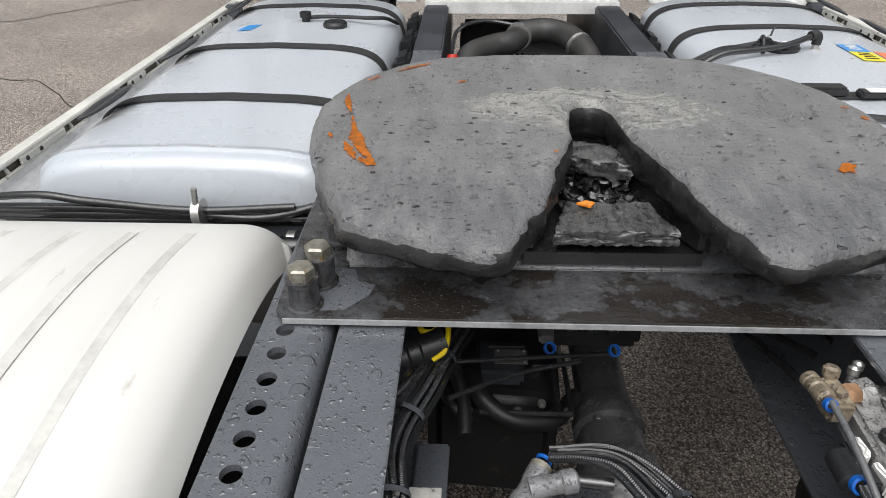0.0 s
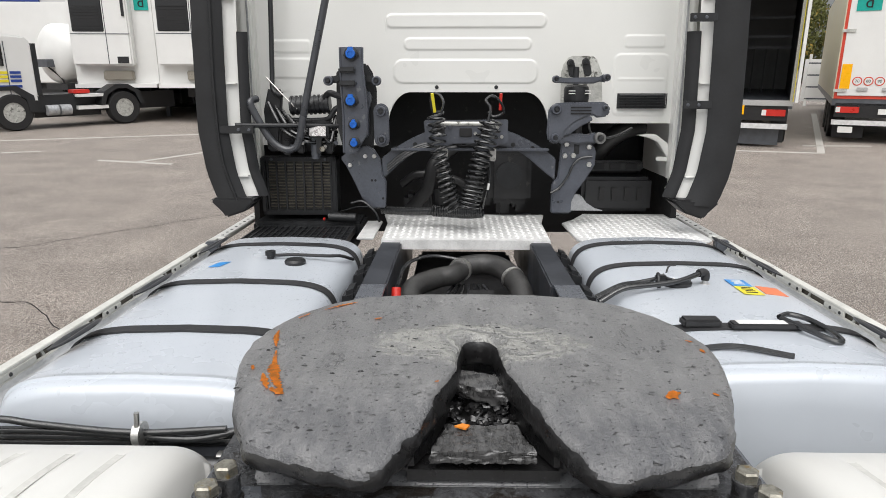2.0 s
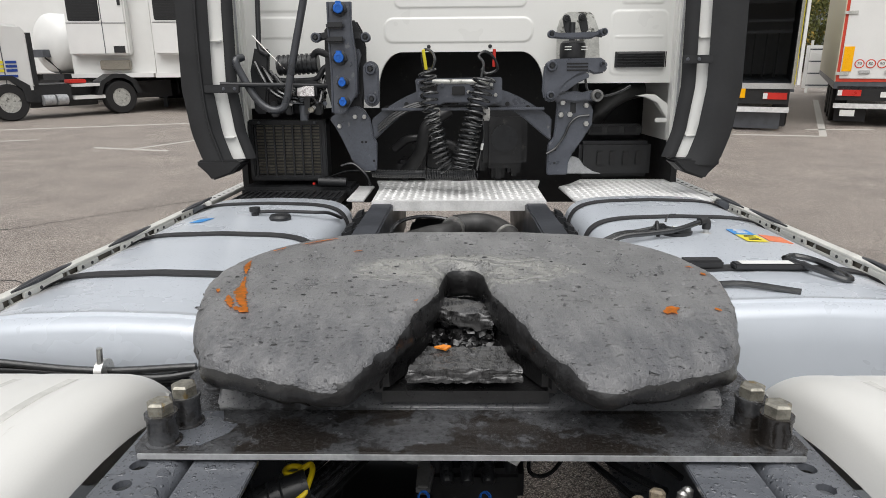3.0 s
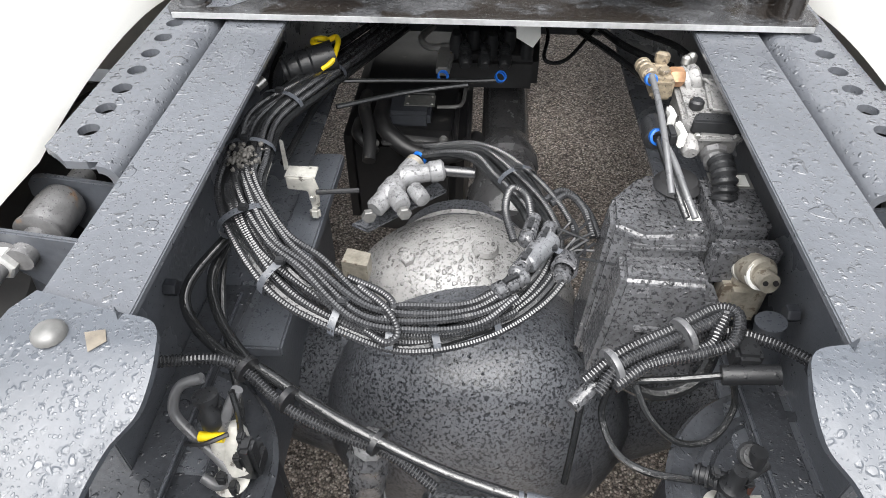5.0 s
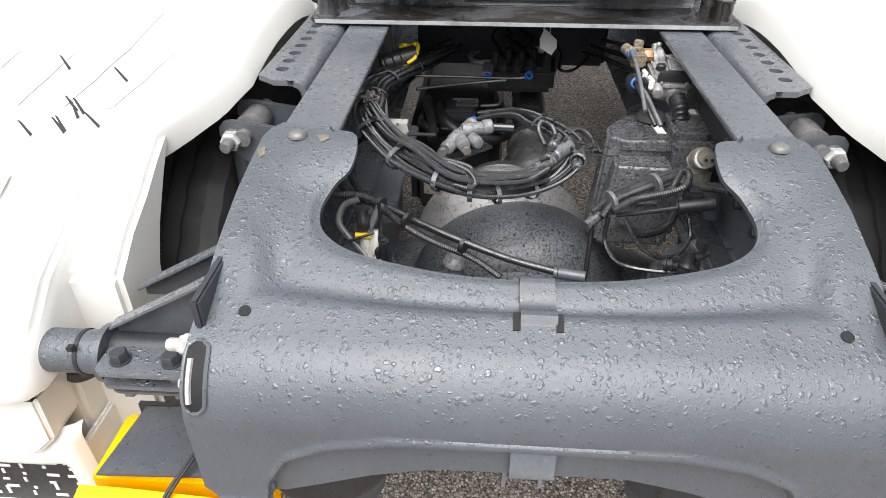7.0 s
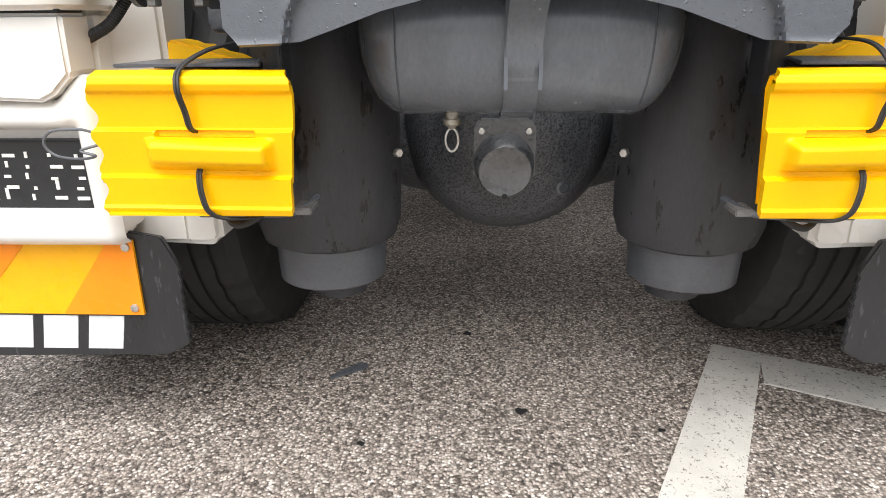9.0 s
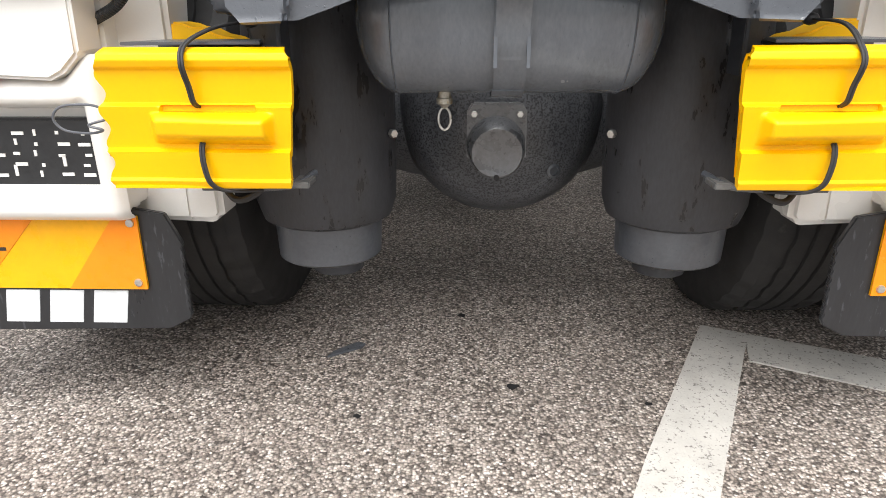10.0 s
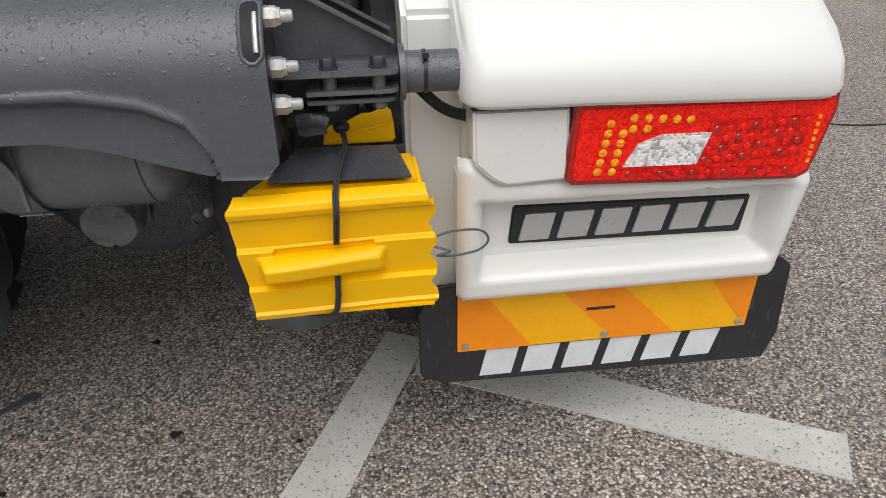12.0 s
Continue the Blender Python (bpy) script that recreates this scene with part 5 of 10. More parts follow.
def stabiliser(s):
    ob = thing("link_bracket", (s * 0.48, 0.55, 0.95), "steel twin-plate bracket holding a rubber bushing", "bracket", "link brackets")
    for y in (0.50, 0.60):
        edge = [(0.552, 1.040), (0.550, 1.056), (0.540, 1.068), (0.524, 1.070), (0.398, 1.052), (0.398, 0.88), (0.44, 0.905), (0.478, 0.955), (0.52, 1.000), (0.546, 1.026)]
        sheet_plate = part("plate", prism([(s * x, z) for x, z in edge], "y", y - 0.004, y + 0.004), web_paint, ob, bevel=0.002)
        part("cutout", prism([(s * x, z) for x, z in ((0.452, 1.035), (0.446, 1.040), (0.40, 1.032), (0.40, 0.985), (0.412, 0.99))], "y", y - 0.0052, y - 0.0042), dark_void, sheet_plate)
    part("bushing", lathe([(0.016, -0.030), (0.024, -0.029), (0.0265, -0.024), (0.0275, -0.010), (0.0275, 0.012), (0.026, 0.026), (0.022, 0.031), (0.016, 0.032)], (s * 0.505, 0.560, 1.040), (0, 1, 0), 32), bush_grey, ob, "rusty grey bushing")
    part("bush_lip", lathe([(0.022, 0), (0.0285, 0.002), (0.0285, 0.006), (0.022, 0.008)], (s * 0.505, 0.522, 1.040), (0, 1, 0), 28), bush_grey, ob)
    part("pin", rod((s * 0.505, 0.482, 1.040), (s * 0.505, 0.64, 1.040), 0.015, 18), bush_grey, ob)
    part("washer", rod((s * 0.526, 0.490, 1.036), (s * 0.526, 0.4955, 1.036), 0.019, 22), bush_grey, ob)
    part("nut", hexbolt((s * 0.526, 0.490, 1.036), (0, -1, 0), 0.0185, 0.018), nut_zinc, ob)
    part("stud", lathe([(0.0115, 0), (0.0115, 0.020), (0.009, 0.024), (0, 0.024)], (s * 0.526, 0.474, 1.036), (0, -1, 0), 16), bush_grey, ob)
    part("rod", rod((s * 0.53, 0.55, 1.03), (s * 0.50, 0.45, 0.62), 0.022, 14), shaded_slate, ob)
    return ob


for s in (-1, 1):
    support(s)
    stabiliser(s)


# ---- wheel chocks on their carriers ----
def chock(s):
    ob = thing("wheel_chock", (s * 0.49, 0.0, 0.55), "bright yellow plastic wheel chock with moulded handle", "wheel chock", "wheel chocks")
    RIB = [(0.545, 0.002), (0.556, -0.002), (0.561, 0.003), (0.609, -0.003), (0.614, 0.006), (0.688, -0.005), (0.693, 0.004), (0.748, -0.002), (0.754, -0.010), (0.765, -0.014), (0.776, -0.011), (0.781, -0.002), (0.785, 0.012)]

    def low(z):
        return 0.545 + (z - 0.545) * 0.88

    def side_out(z):
        w = 0.0075 * math.sin((z - 0.545) / 0.24 * math.pi * 8)
        return 0.628 - 0.004 * (z - 0.545) / 0.24 + 0.8 * w - 0.008 * ease(0.772, 0.786, z)

    def side_in(z):
        return 0.343 - 0.014 * ease(0.55, 0.76, z) + 0.010 * ease(0.768, 0.786, z)

    def face(u, v):
        z = 0.545 + 0.24 * v
        a, b = side_in(z), side_out(z)
        x = a + (b - a) * u
        y = -0.062 + lerp_table(RIB, z) + 0.010 * ease(0.35, 0.60, x) - 0.0
        h = low(z)
        # moulded grip, proud at its inner end, and the slot above it
        swell = math.sqrt(max(ease(0.613, 0.632, h) * ease(0.6625, 0.648, h), 0.0))
        y -= swell * ease(0.358, 0.374, x) * ease(0.556, 0.540, x) * (0.017 + 0.012 * ease(0.545, 0.385, x))
        y += 0.034 * ease(0.386, 0.391, x) * ease(0.536, 0.531, x) * ease(0.661, 0.6635, h) * ease(0.6725, 0.670, h)
        return (s * x, y, low(z))

    part("face", sheet(face, 110, 150, s * 0.012), yellow_plastic, ob, angle=50)
    body = prism([(s * x, low(z)) for x, z in ((0.352, 0.548), (0.62, 0.548), (0.618, 0.76), (0.612, 0.776), (0.345, 0.776), (0.340, 0.75))], "y", -0.018, 0.10)
    for v in body.verts:
        if v.co.y > 0 and abs(v.co.x) < 0.5:
            v.co.x += s * 0.07
    part("body", body, yellow_plastic, ob, bevel=0.006)
    part("base_plate", prism([(s * 0.345, -0.055), (s * 0.626, -0.055), (s * 0.62, 0.10), (s * 0.42, 0.10)], "z", 0.543, 0.5475), yellow_plastic, ob)
    part("wedge_tip", prism([(s * 0.46, 0.755), (s * 0.585, 0.755), (s * 0.583, 0.792), (s * 0.56, 0.788), (s * 0.548, 0.783), (s * 0.53, 0.782), (s * 0.505, 0.770), (s * 0.48, 0.765)], "y", 0.13, 0.21), yellow_plastic, ob, bevel=0.004)
    return ob


def chock_carrier(s):
    ob = thing("chock_carrier", (s * 0.5, 0.06, 0.54), "dark steel carrier plate holding a wheel chock", "carrier", "chock carriers")
    part("top_plate", prism([(s * 0.385, -0.018), (s * 0.598, -0.026), (s * 0.582, 0.10), (s * 0.42, 0.11)], "z", 0.758, 0.763), web_paint, ob, bevel=0.001)
    part("back_plate", box(min(s * 0.42, s * 0.60), max(s * 0.42, s * 0.60), 0.108, 0.116, 0.54, 0.757), shaded_slate, ob)
    part("hanger", prism([(0.10, 0.70), (0.16, 0.70), (0.16, 0.83), (0.10, 0.80)], "x", s * 0.385, s * 0.393), shaded_slate, ob, bevel=0.002)
    part("foot_rod", hose([(s * 0.33, 0.05, 0.545), (s * 0.36, -0.02, 0.538), (s * 0.50, -0.02, 0.536)], 0.006, 8), web_paint, ob)
    part("clip", box(min(s * 0.325, s * 0.355), max(s * 0.325, s * 0.355), -0.02, 0.03, 0.534, 0.545), worn_grey, ob, bevel=0.002)
    part("cable", hose([(s * 0.40, 0.06, 0.54), (s * 0.44, 0.05, 0.505), (s * 0.48, 0.06, 0.495), (s * 0.52, 0.10, 0.53)], 0.006, 8), black_rubber, ob)
    return ob


def bungee(s):
    ob = thing("rubber_strap", (s * 0.48, -0.07, 0.6), "black doubled rubber cord tied over a wheel chock", "rubber cord", "chock cords")
    k = 0.440 if s < 0 else 0.496
    way = [(s * k, 0.115, 0.790), (s * (k + 0.006), 0.05, 0.788), (s * (k * 0.5 + 0.245), -0.01, 0.780), (s * 0.485, -0.058, 0.760), (s * 0.484, -0.081, 0.735), (s * 0.481, -0.071, 0.70), (s * 0.479, -0.066, 0.678), (s * 0.478, -0.048, 0.668)]
    low = [(s * 0.476, -0.050, 0.622), (s * 0.475, -0.066, 0.607), (s * 0.473, -0.070, 0.58), (s * 0.466, -0.066, 0.552), (s * 0.445, -0.052, 0.538), (s * 0.40, -0.03, 0.534)]
    for d in (-0.0022, 0.0022):
        part("cord", hose([(x + d, y, z) for x, y, z in way], 0.0025, 8), black_rubber, ob)
        part("cord", hose([(x + d, y, z) for x, y, z in low], 0.0025, 8), black_rubber, ob)
    part("knot", dome((s * k, 0.12, 0.791), (0.014, 0.014, 0.011), 12, 8), black_rubber, ob)
    return ob


def wire_hook(s):
    w = [(s * 0.628, -0.052, 0.668), (s * 0.655, -0.045, 0.672), (s * 0.70, -0.04, 0.668), (s * 0.715, -0.04, 0.650), (s * 0.70, -0.04, 0.632), (s * 0.66, -0.045, 0.628), (s * 0.632, -0.052, 0.634), (s * 0.652, -0.055, 0.642), (s * 0.626, -0.05, 0.65)]
    single("spring_wire_hook", hose(w, 0.0021, 8), web_paint, "bent dark spring wire hook beside a wheel chock", "hook", "wire hooks")


for s in (-1, 1):
    chock(s)
    chock_carrier(s)
    bungee(s)
    wire_hook(s)

# ---- mounting plate and fifth wheel ----
mount = thing("mounting_plate", (0, 1.3, 1.126), "oily dark steel mounting plate bolted across the chassis", "mounting plate")
part("plate", prism([(-0.462, 0.912), (0.468, 0.912), (0.48, 0.93), (0.485, 1.15), (0.485, 1.72), (-0.485, 1.72), (-0.485, 1.15), (-0.475, 0.93)], "z", 1.1265, 1.1385), plate_dirty, mount, bevel=0.002)
part("swage", prism([(1.03, 1.139), (1.06, 1.168), (1.52, 1.168), (1.55, 1.139)], "x", -0.395, 0.405), base_grey, mount, bevel=0.006)
# pale strip paints the highlight along the plate's front edge
part("edge_highlight", box(-0.462, 0.468, 0.9095, 0.9118, 1.1285, 1.1365), skirt_dark, mount, "pale highlight strip on the front edge")
part("paint_patch", prism([(-0.455, 0.965), (-0.43, 0.925), (-0.38, 0.93), (-0.35, 0.965), (-0.345, 0.99), (-0.37, 1.0), (-0.38, 1.03), (-0.45, 1.03)], "z", 1.1387, 1.1395), frame_paint, mount, "clean slate paint with raindrops")


def big_bolt(x, y, z0, h, r):
    b = part("bolt", lathe([(r * 1.35, 0), (r * 1.35, 0.004), (r * 1.12, 0.005), (r * 1.12, h - 0.026), (r * 1.2, h - 0.024), (r * 1.2, h - 0.018)], (x, y, z0), (0, 0, 1), 20), plate_dirty, mount, "large bolt on a steel spacer")
    part("head", lathe([(r, h - 0.018), (r, h - 0.003), (r * 0.8, h)], (x, y, z0), (0, 0, 1), 6), zinc, b)
    return b


for s in (-1, 1):
    big_bolt(s * 0.436, 0.94, 1.138, 0.066, 0.019)
    big_bolt(s * 0.424, 0.995, 1.138, 0.066, 0.019)
    big_bolt(s * 0.412, 1.095, 1.15, 0.055, 0.016)

fifth = thing("fifth_wheel", (0, 1.3, 1.17), "greased grey fifth wheel coupling with a V-shaped throat", "fifth wheel")
LEFT = [(-0.036, 1.335), (-0.043, 1.27), (-0.047, 1.215), (-0.072, 1.13), (-0.098, 1.04), (-0.128, 0.975), (-0.165, 0.915), (-0.195, 0.908), (-0.28, 0.938), (-0.38, 0.972), (-0.392, 0.992), (-0.425, 1.065), (-0.460, 1.175), (-0.476, 1.24), (-0.480, 1.34), (-0.462, 1.43), (-0.425, 1.515), (-0.36, 1.595), (-0.28, 1.65), (-0.15, 1.678)]


def throat(k):
    t = math.pi * k / 8
    return (-0.036 * math.cos(t), 1.335 + 0.036 * math.sin(t))


outline = [throat(k) for k in range(1, 8)][::-1] + LEFT + [(0, 1.684)] + [(-x, y) for x, y in LEFT[::-1]]


def deck(y):
    return 1.285 - 0.034 * min(max((1.105 - y) / 0.19, 0), 1.05)


def closed(points, step):
    """The outline at even steps, with its corners eased."""
    pts = [Vector((x, y, 0)) for x, y in points]
    out = even(pts + [pts[0]], step)
    if (out[-1] - out[0]).length < step * 0.6:
        out.pop()
    for turn in range(2):
        out = [(out[i - 1] + 2 * p + out[(i + 1) % len(out)]) / 4 for i, p in enumerate(out)]
    return out


RIM = closed(outline, 0.0075)
AREA = sum(a.x * b.y - b.x * a.y for a, b in zip(RIM, RIM[1:] + RIM[:1]))
bm = bmesh.new()
rings = []
# inset and share of the height down, from the lower edge over the caked side to the deck
for inset, down in ((0.030, 1.0), (0.008, 0.98), (-0.002, 0.80), (-0.005, 0.58), (-0.003, 0.36), (0.001, 0.18), (0.006, 0.07), (0.013, 0.015)):
    ring = []
    for i, p in enumerate(RIM):
        d = (RIM[(i + 1) % len(RIM)] - RIM[i - 1]).normalized()
        inward = Vector((-d.y, d.x, 0)) * (1 if AREA > 0 else -1)
        low = 1.214 - 0.012 * ease(1.05, 0.93, p.y)
        z = deck(p.y) - (deck(p.y) - low) * down
        q = Vector((p.x, p.y, z))
        rough = 0.45 + 0.55 * ease(1.25, 1.0, p.y)
        lump = 0.007 * noise.noise(q * 24) + 0.004 * noise.noise(q * 70)
        q += inward * (inset + rough * lump * (1.0 if down > 0.05 else 0.4))
        q.z += rough * (0.0035 * noise.noise(q * 38) + 0.002 * noise.noise(q * 110)) * (1.0 if down > 0.03 else 0.4)
        ring.append(bm.verts.new(q))
    rings.append(ring)
for k, (a, b) in enumerate(zip(rings, rings[1:])):
    for i, p in enumerate(RIM):
        j = (i + 1) % len(RIM)
        f = bm.faces.new((a[i], a[j], b[j], b[i]))
        wet = 5 if abs(p.x) < 0.17 and p.y < 1.38 else 4
        f.material_index = 0 if k >= wet else (1 if abs(p.x) < 0.2 or p.y < 1.0 else 2)
bm.faces.new(rings[0])
skin = bmesh.new()
skin.faces.new([skin.verts.new(v.co) for v in rings[-1]])
for k in range(-24, 25):
    bmesh.ops.bisect_plane(skin, geom=list(skin.verts) + list(skin.edges) + list(skin.faces), plane_co=(0.02 * k + 0.003, 0, 0), plane_no=(1, 0, 0))
for k in range(40):
    bmesh.ops.bisect_plane(skin, geom=list(skin.verts) + list(skin.edges) + list(skin.faces), plane_co=(0, 0.92 + 0.02 * k, 0), plane_no=(0, 1, 0))
edge_xy = {(round(v.co.x, 5), round(v.co.y, 5)) for v in rings[-1]}
for v in skin.verts:
    x, y, z = v.co
    if (round(x, 5), round(y, 5)) not in edge_xy and len(v.link_faces) > 2:
        v.co.z = deck(y) + 0.0022 * noise.noise(Vector((x * 9, y * 9, 1))) + 0.0012 * noise.noise(Vector((x * 31, y * 31, 5))) - 0.004 * ease(1.0, 0.93, y) * max(noise.noise(Vector((x * 26, y * 26, 9))), 0)
me = bpy.data.meshes.new("skin")
skin.to_mesh(me)
skin.free()
bm.from_mesh(me)
bpy.data.meshes.remove(me)
bmesh.ops.remove_doubles(bm, verts=bm.verts, dist=1e-4)
top = part("top_plate", bm, grease, fifth, "thick greased steel top plate", angle=60)
top.data.materials.append(grease_black)
top.data.materials.append(grease_side)
bm = bmesh.new()
random.seed(21)
for k in range(300):
    x, y = random.uniform(-0.45, 0.45), random.uniform(0.98, 1.6)
    if abs(x) < 0.09 + 0.1 * (y < 1.1) and y < 1.36 or (abs(x) / 0.48) ** 2 + ((y - 1.25) / 0.42) ** 2 > 0.92:
        continue
    a, r = random.gauss(0, 0.5), random.uniform(0.0012, 0.0042)
    ring = [bm.verts.new((x + r * 1.8 * math.cos(a) * math.cos(t) - 0.5 * r * math.sin(a) * math.sin(t), y + r * math.sin(a) * math.cos(t) + 0.5 * r * math.cos(a) * math.sin(t), deck(y) + 0.0005)) for t in (k2 * math.pi / 3 for k2 in range(6))]
    tip = bm.verts.new((x, y, deck(y) + random.uniform(0.0022, 0.0055)))
    for i in range(6):
        bm.faces.new((ring[i], ring[(i + 1) % 6], tip))
tagged(part("grease_texture", bm, grease, fifth, smooth=False), kind="stuff")


def streak(way, widths, seed):
    """A thin ragged flake of bare primer along a line on the deck."""
    random.seed(seed)
    pts = even(curve([(x, y, 0) for x, y in way], 8), 0.004)
    bm = bmesh.new()
    rows = []
    for i, p in enumerate(pts):
        d = (pts[min(i + 1, len(pts) - 1)] - pts[max(i - 1, 0)]).normalized()
        side = Vector((-d.y, d.x, 0))
        w = lerp_table([(k / (len(widths) - 1), w) for k, w in enumerate(widths)], i / max(len(pts) - 1, 1)) / 2
        pair = []
        for q in (-1, 1):
            e = p + side * (q * w * random.uniform(0.45, 1.35))
            pair.append(bm.verts.new((e.x, e.y, deck(e.y) + 0.0026)))
        rows.append(pair)
    for a, b in zip(rows, rows[1:]):
        bm.faces.new((a[0], b[0], b[1], a[1]))
    bmesh.ops.solidify(bm, geom=bm.faces[:], thickness=0.003)
    return bm


for k, (way, widths) in enumerate((
    ([(-0.434, 1.39), (-0.430, 1.35), (-0.416, 1.295)], (0.003, 0.012, 0.003)),
    ([(-0.410, 1.275), (-0.400, 1.225), (-0.380, 1.15), (-0.350, 1.088)], (0.003, 0.010, 0.022, 0.016, 0.004)),
    ([(-0.406, 1.165), (-0.392, 1.13), (-0.380, 1.10)], (0.003, 0.012, 0.014, 0.003)),
    ([(-0.376, 1.103), (-0.362, 1.094), (-0.345, 1.087)], (0.008, 0.014, 0.003)),
    ([(-0.36, 1.53), (-0.33, 1.56), (-0.29, 1.59)], (0.003, 0.009, 0.004)),
    ([(-0.41, 1.47), (-0.39, 1.50)], (0.003, 0.006)),
    ([(-0.235, 1.465), (-0.215, 1.475)], (0.003, 0.010, 0.003)),
    ([(-0.435, 1.20), (-0.43, 1.18)], (0.006, 0.009, 0.003)),
    ([(0.318, 1.083), (0.330, 1.095), (0.346, 1.10)], (0.008, 0.024, 0.020, 0.006)),
    ([(0.435, 1.345), (0.45, 1.335)], (0.003, 0.008, 0.003)),
    ([(0.45, 1.30), (0.452, 1.28)], (0.003, 0.010, 0.003)),
    ([(0.40, 1.10), (0.41, 1.09)], (0.003, 0.008, 0.003)),
    ([(-0.085, 1.135), (-0.075, 1.14)], (0.003, 0.007, 0.003)),
)):
    part("paint_chip", streak(way, widths, k), rust_orange, fifth, "bare orange chip in the grease")
jaw = part("jaw", caked(prism([(-0.052, 1.238), (0.050, 1.185), (0.052, 1.225), (0.035, 1.275), (-0.045, 1.290)], "z", 1.212, 1.240), 14, 60, 0.006), grease_block, fifth, "grease-caked locking jaw", angle=70)
part("throat_floor", box(-0.13, 0.13, 1.03, 1.36, 1.155, 1.175), grease_black, fifth)
part("rear_block", caked(prism([(-0.090, 1.022), (0.086, 1.022), (0.060, 1.112), (-0.062, 1.112)], "z", 1.192, 1.214), 26, 120, 0.0034), grease_block, fifth, "greasy wedge block in the throat", angle=70)
for s in (-1, 1):
    part("throat_wall", prism([(s * 0.05, 1.30), (s * 0.06, 1.20), (s * 0.098, 1.07), (s * 0.122, 1.02), (s * 0.155, 1.02), (s * 0.12, 1.12), (s * 0.085, 1.30)], "z", 1.172, 1.232), grease_black, fifth, bevel=0.01)
    part("pedestal", prism([(1.10, 1.168), (1.44, 1.168), (1.36, 1.225), (1.18, 1.225)], "x", s * 0.29, s * 0.40), grease_black, fifth, bevel=0.008)
bm = bmesh.new()
random.seed(8)
for k in range(90):
    p = Vector((random.uniform(-0.06, 0.06), random.uniform(1.10, 1.27), 1.180 + random.uniform(0, 0.022)))
    r = random.uniform(0.004, 0.012)
    lump = bmesh.ops.create_icosphere(bm, subdivisions=2, radius=r, matrix=Matrix.Translation(p))
    for v in lump["verts"]:
        v.co += (v.co - p) * 1.3 * noise.noise(v.co * 110) + Vector((0, 0, -0.35 * (v.co.z - p.z)))
tagged(part("grease_clump", bm, grease_black, fifth), kind="stuff")
rnd = random.Random(31)
for mat_of, count, tall in ((grease_black, 45, 0.0012), (grease, 260, 0.0020)):
    bm = bmesh.new()
    while count:
        x, y = rnd.uniform(-0.46, 0.46), rnd.uniform(0.93, 1.66)
        inside = abs(x) > 0.075 + 0.6 * max(1.23 - y, 0) if y < 1.40 else True
        if not inside or (x / 0.455) ** 2 + (max(y - 1.2, 0) / 0.45) ** 2 > 0.94 or y < 0.965 + 0.3 * max(abs(x) - 0.3, 0) or abs(x) > 0.38 and y < 1.08:
            continue
        count -= 1
        r, turn = rnd.uniform(0.0018, 0.0042), rnd.uniform(0, 6.3)
        foot, crest = [], []
        for k in range(7):
            t = turn + k * math.pi / 3.5
            q = r * rnd.uniform(0.6, 1.25)
            for ring, k_in, z in ((foot, 1.0, -0.001), (crest, 0.55, 0.0008 + tall * rnd.uniform(0.4, 1.2))):
                ring.append(bm.verts.new((x + q * 2.1 * k_in * math.cos(t), y + q * k_in * math.sin(t), deck(y) + z)))
        for k in range(7):
            bm.faces.new((foot[k], foot[(k + 1) % 7], crest[(k + 1) % 7], crest[k]))
        bm.faces.new(crest)
    tagged(part("grease_crumb", bm, mat_of, fifth, smooth=False), kind="stuff")
part("paint_chip", prism([(-0.05, 1.095), (-0.035, 1.104), (-0.022, 1.098), (-0.03, 1.084)], "z", 1.219, 1.222), rust_orange, fifth)

# ---- between the rails ----
bulk = thing("gearbox", (-0.1, 1.5, 0.6), "gearbox and linkage darkened for the shade between the chassis rails", "gearbox")
part("case", prism([(-0.285, 1.12), (-0.03, 1.10), (-0.015, 1.35), (-0.02, 2.1), (-0.28, 2.1)], "z", 0.52, 0.80), engine_black, bulk, bevel=0.03, seg=3)
# cover and ribs coloured dark for the shade between the rails
part("cover", prism([(-0.19, 1.14), (-0.10, 1.14), (-0.095, 1.24), (-0.19, 1.24)], "z", 0.80, 0.835), shaded_slate, bulk, bevel=0.008)
part("pipe", hose([(-0.20, 1.20, 0.82), (-0.19, 1.10, 0.83), (-0.13, 1.06, 0.80), (-0.05, 1.08, 0.78), (0.0, 1.14, 0.78)], 0.018, 10), engine_black, bulk)
part("manifold", prism([(-0.07, 1.16), (0.11, 1.16), (0.12, 1.30), (-0.06, 1.32)], "z", 0.88, 0.95), engine_black, bulk, bevel=0.012)
for k in range(5):
    part("plug", lathe([(0.013, 0), (0.013, 0.03), (0.009, 0.05)], (-0.05 + 0.034 * k, 1.18 + 0.02 * (k % 2), 0.945), (0, -0.2, 1), 12), black_plastic, bulk)
for x, y, z in ((-0.07, 1.075, 0.955), (0.034, 1.06, 0.965)):
    part("blue_ring", lathe([(0.008, -0.004), (0.0105, -0.004), (0.0105, 0.004), (0.008, 0.004)], (x, y, z), (0.3, -0.6, 0.7), 16, caps=False), blue_plastic, bulk)
for k, x in enumerate((-0.03, 0.005, 0.042)):
    con = part("connector", lathe([(0.008, 0), (0.0125, 0.006), (0.0125, 0.02), (0.010, 0.022), (0.0125, 0.028), (0.010, 0.032), (0.012, 0.038), (0.009, 0.043), (0.010, 0.05), (0.006, 0.058)], (x, 1.115, 0.955), (0.05 * (k - 1), 0.95, 0.3), 12), black_plastic, bulk, "ribbed black connector")
    part("lead", hose([(x, 1.17, 0.972), (x - 0.012, 1.22, 0.985), (x - 0.03 + 0.02 * k, 1.30, 0.99), (x - 0.02, 1.38, 0.99)], 0.0045, 8), cable_black, con)
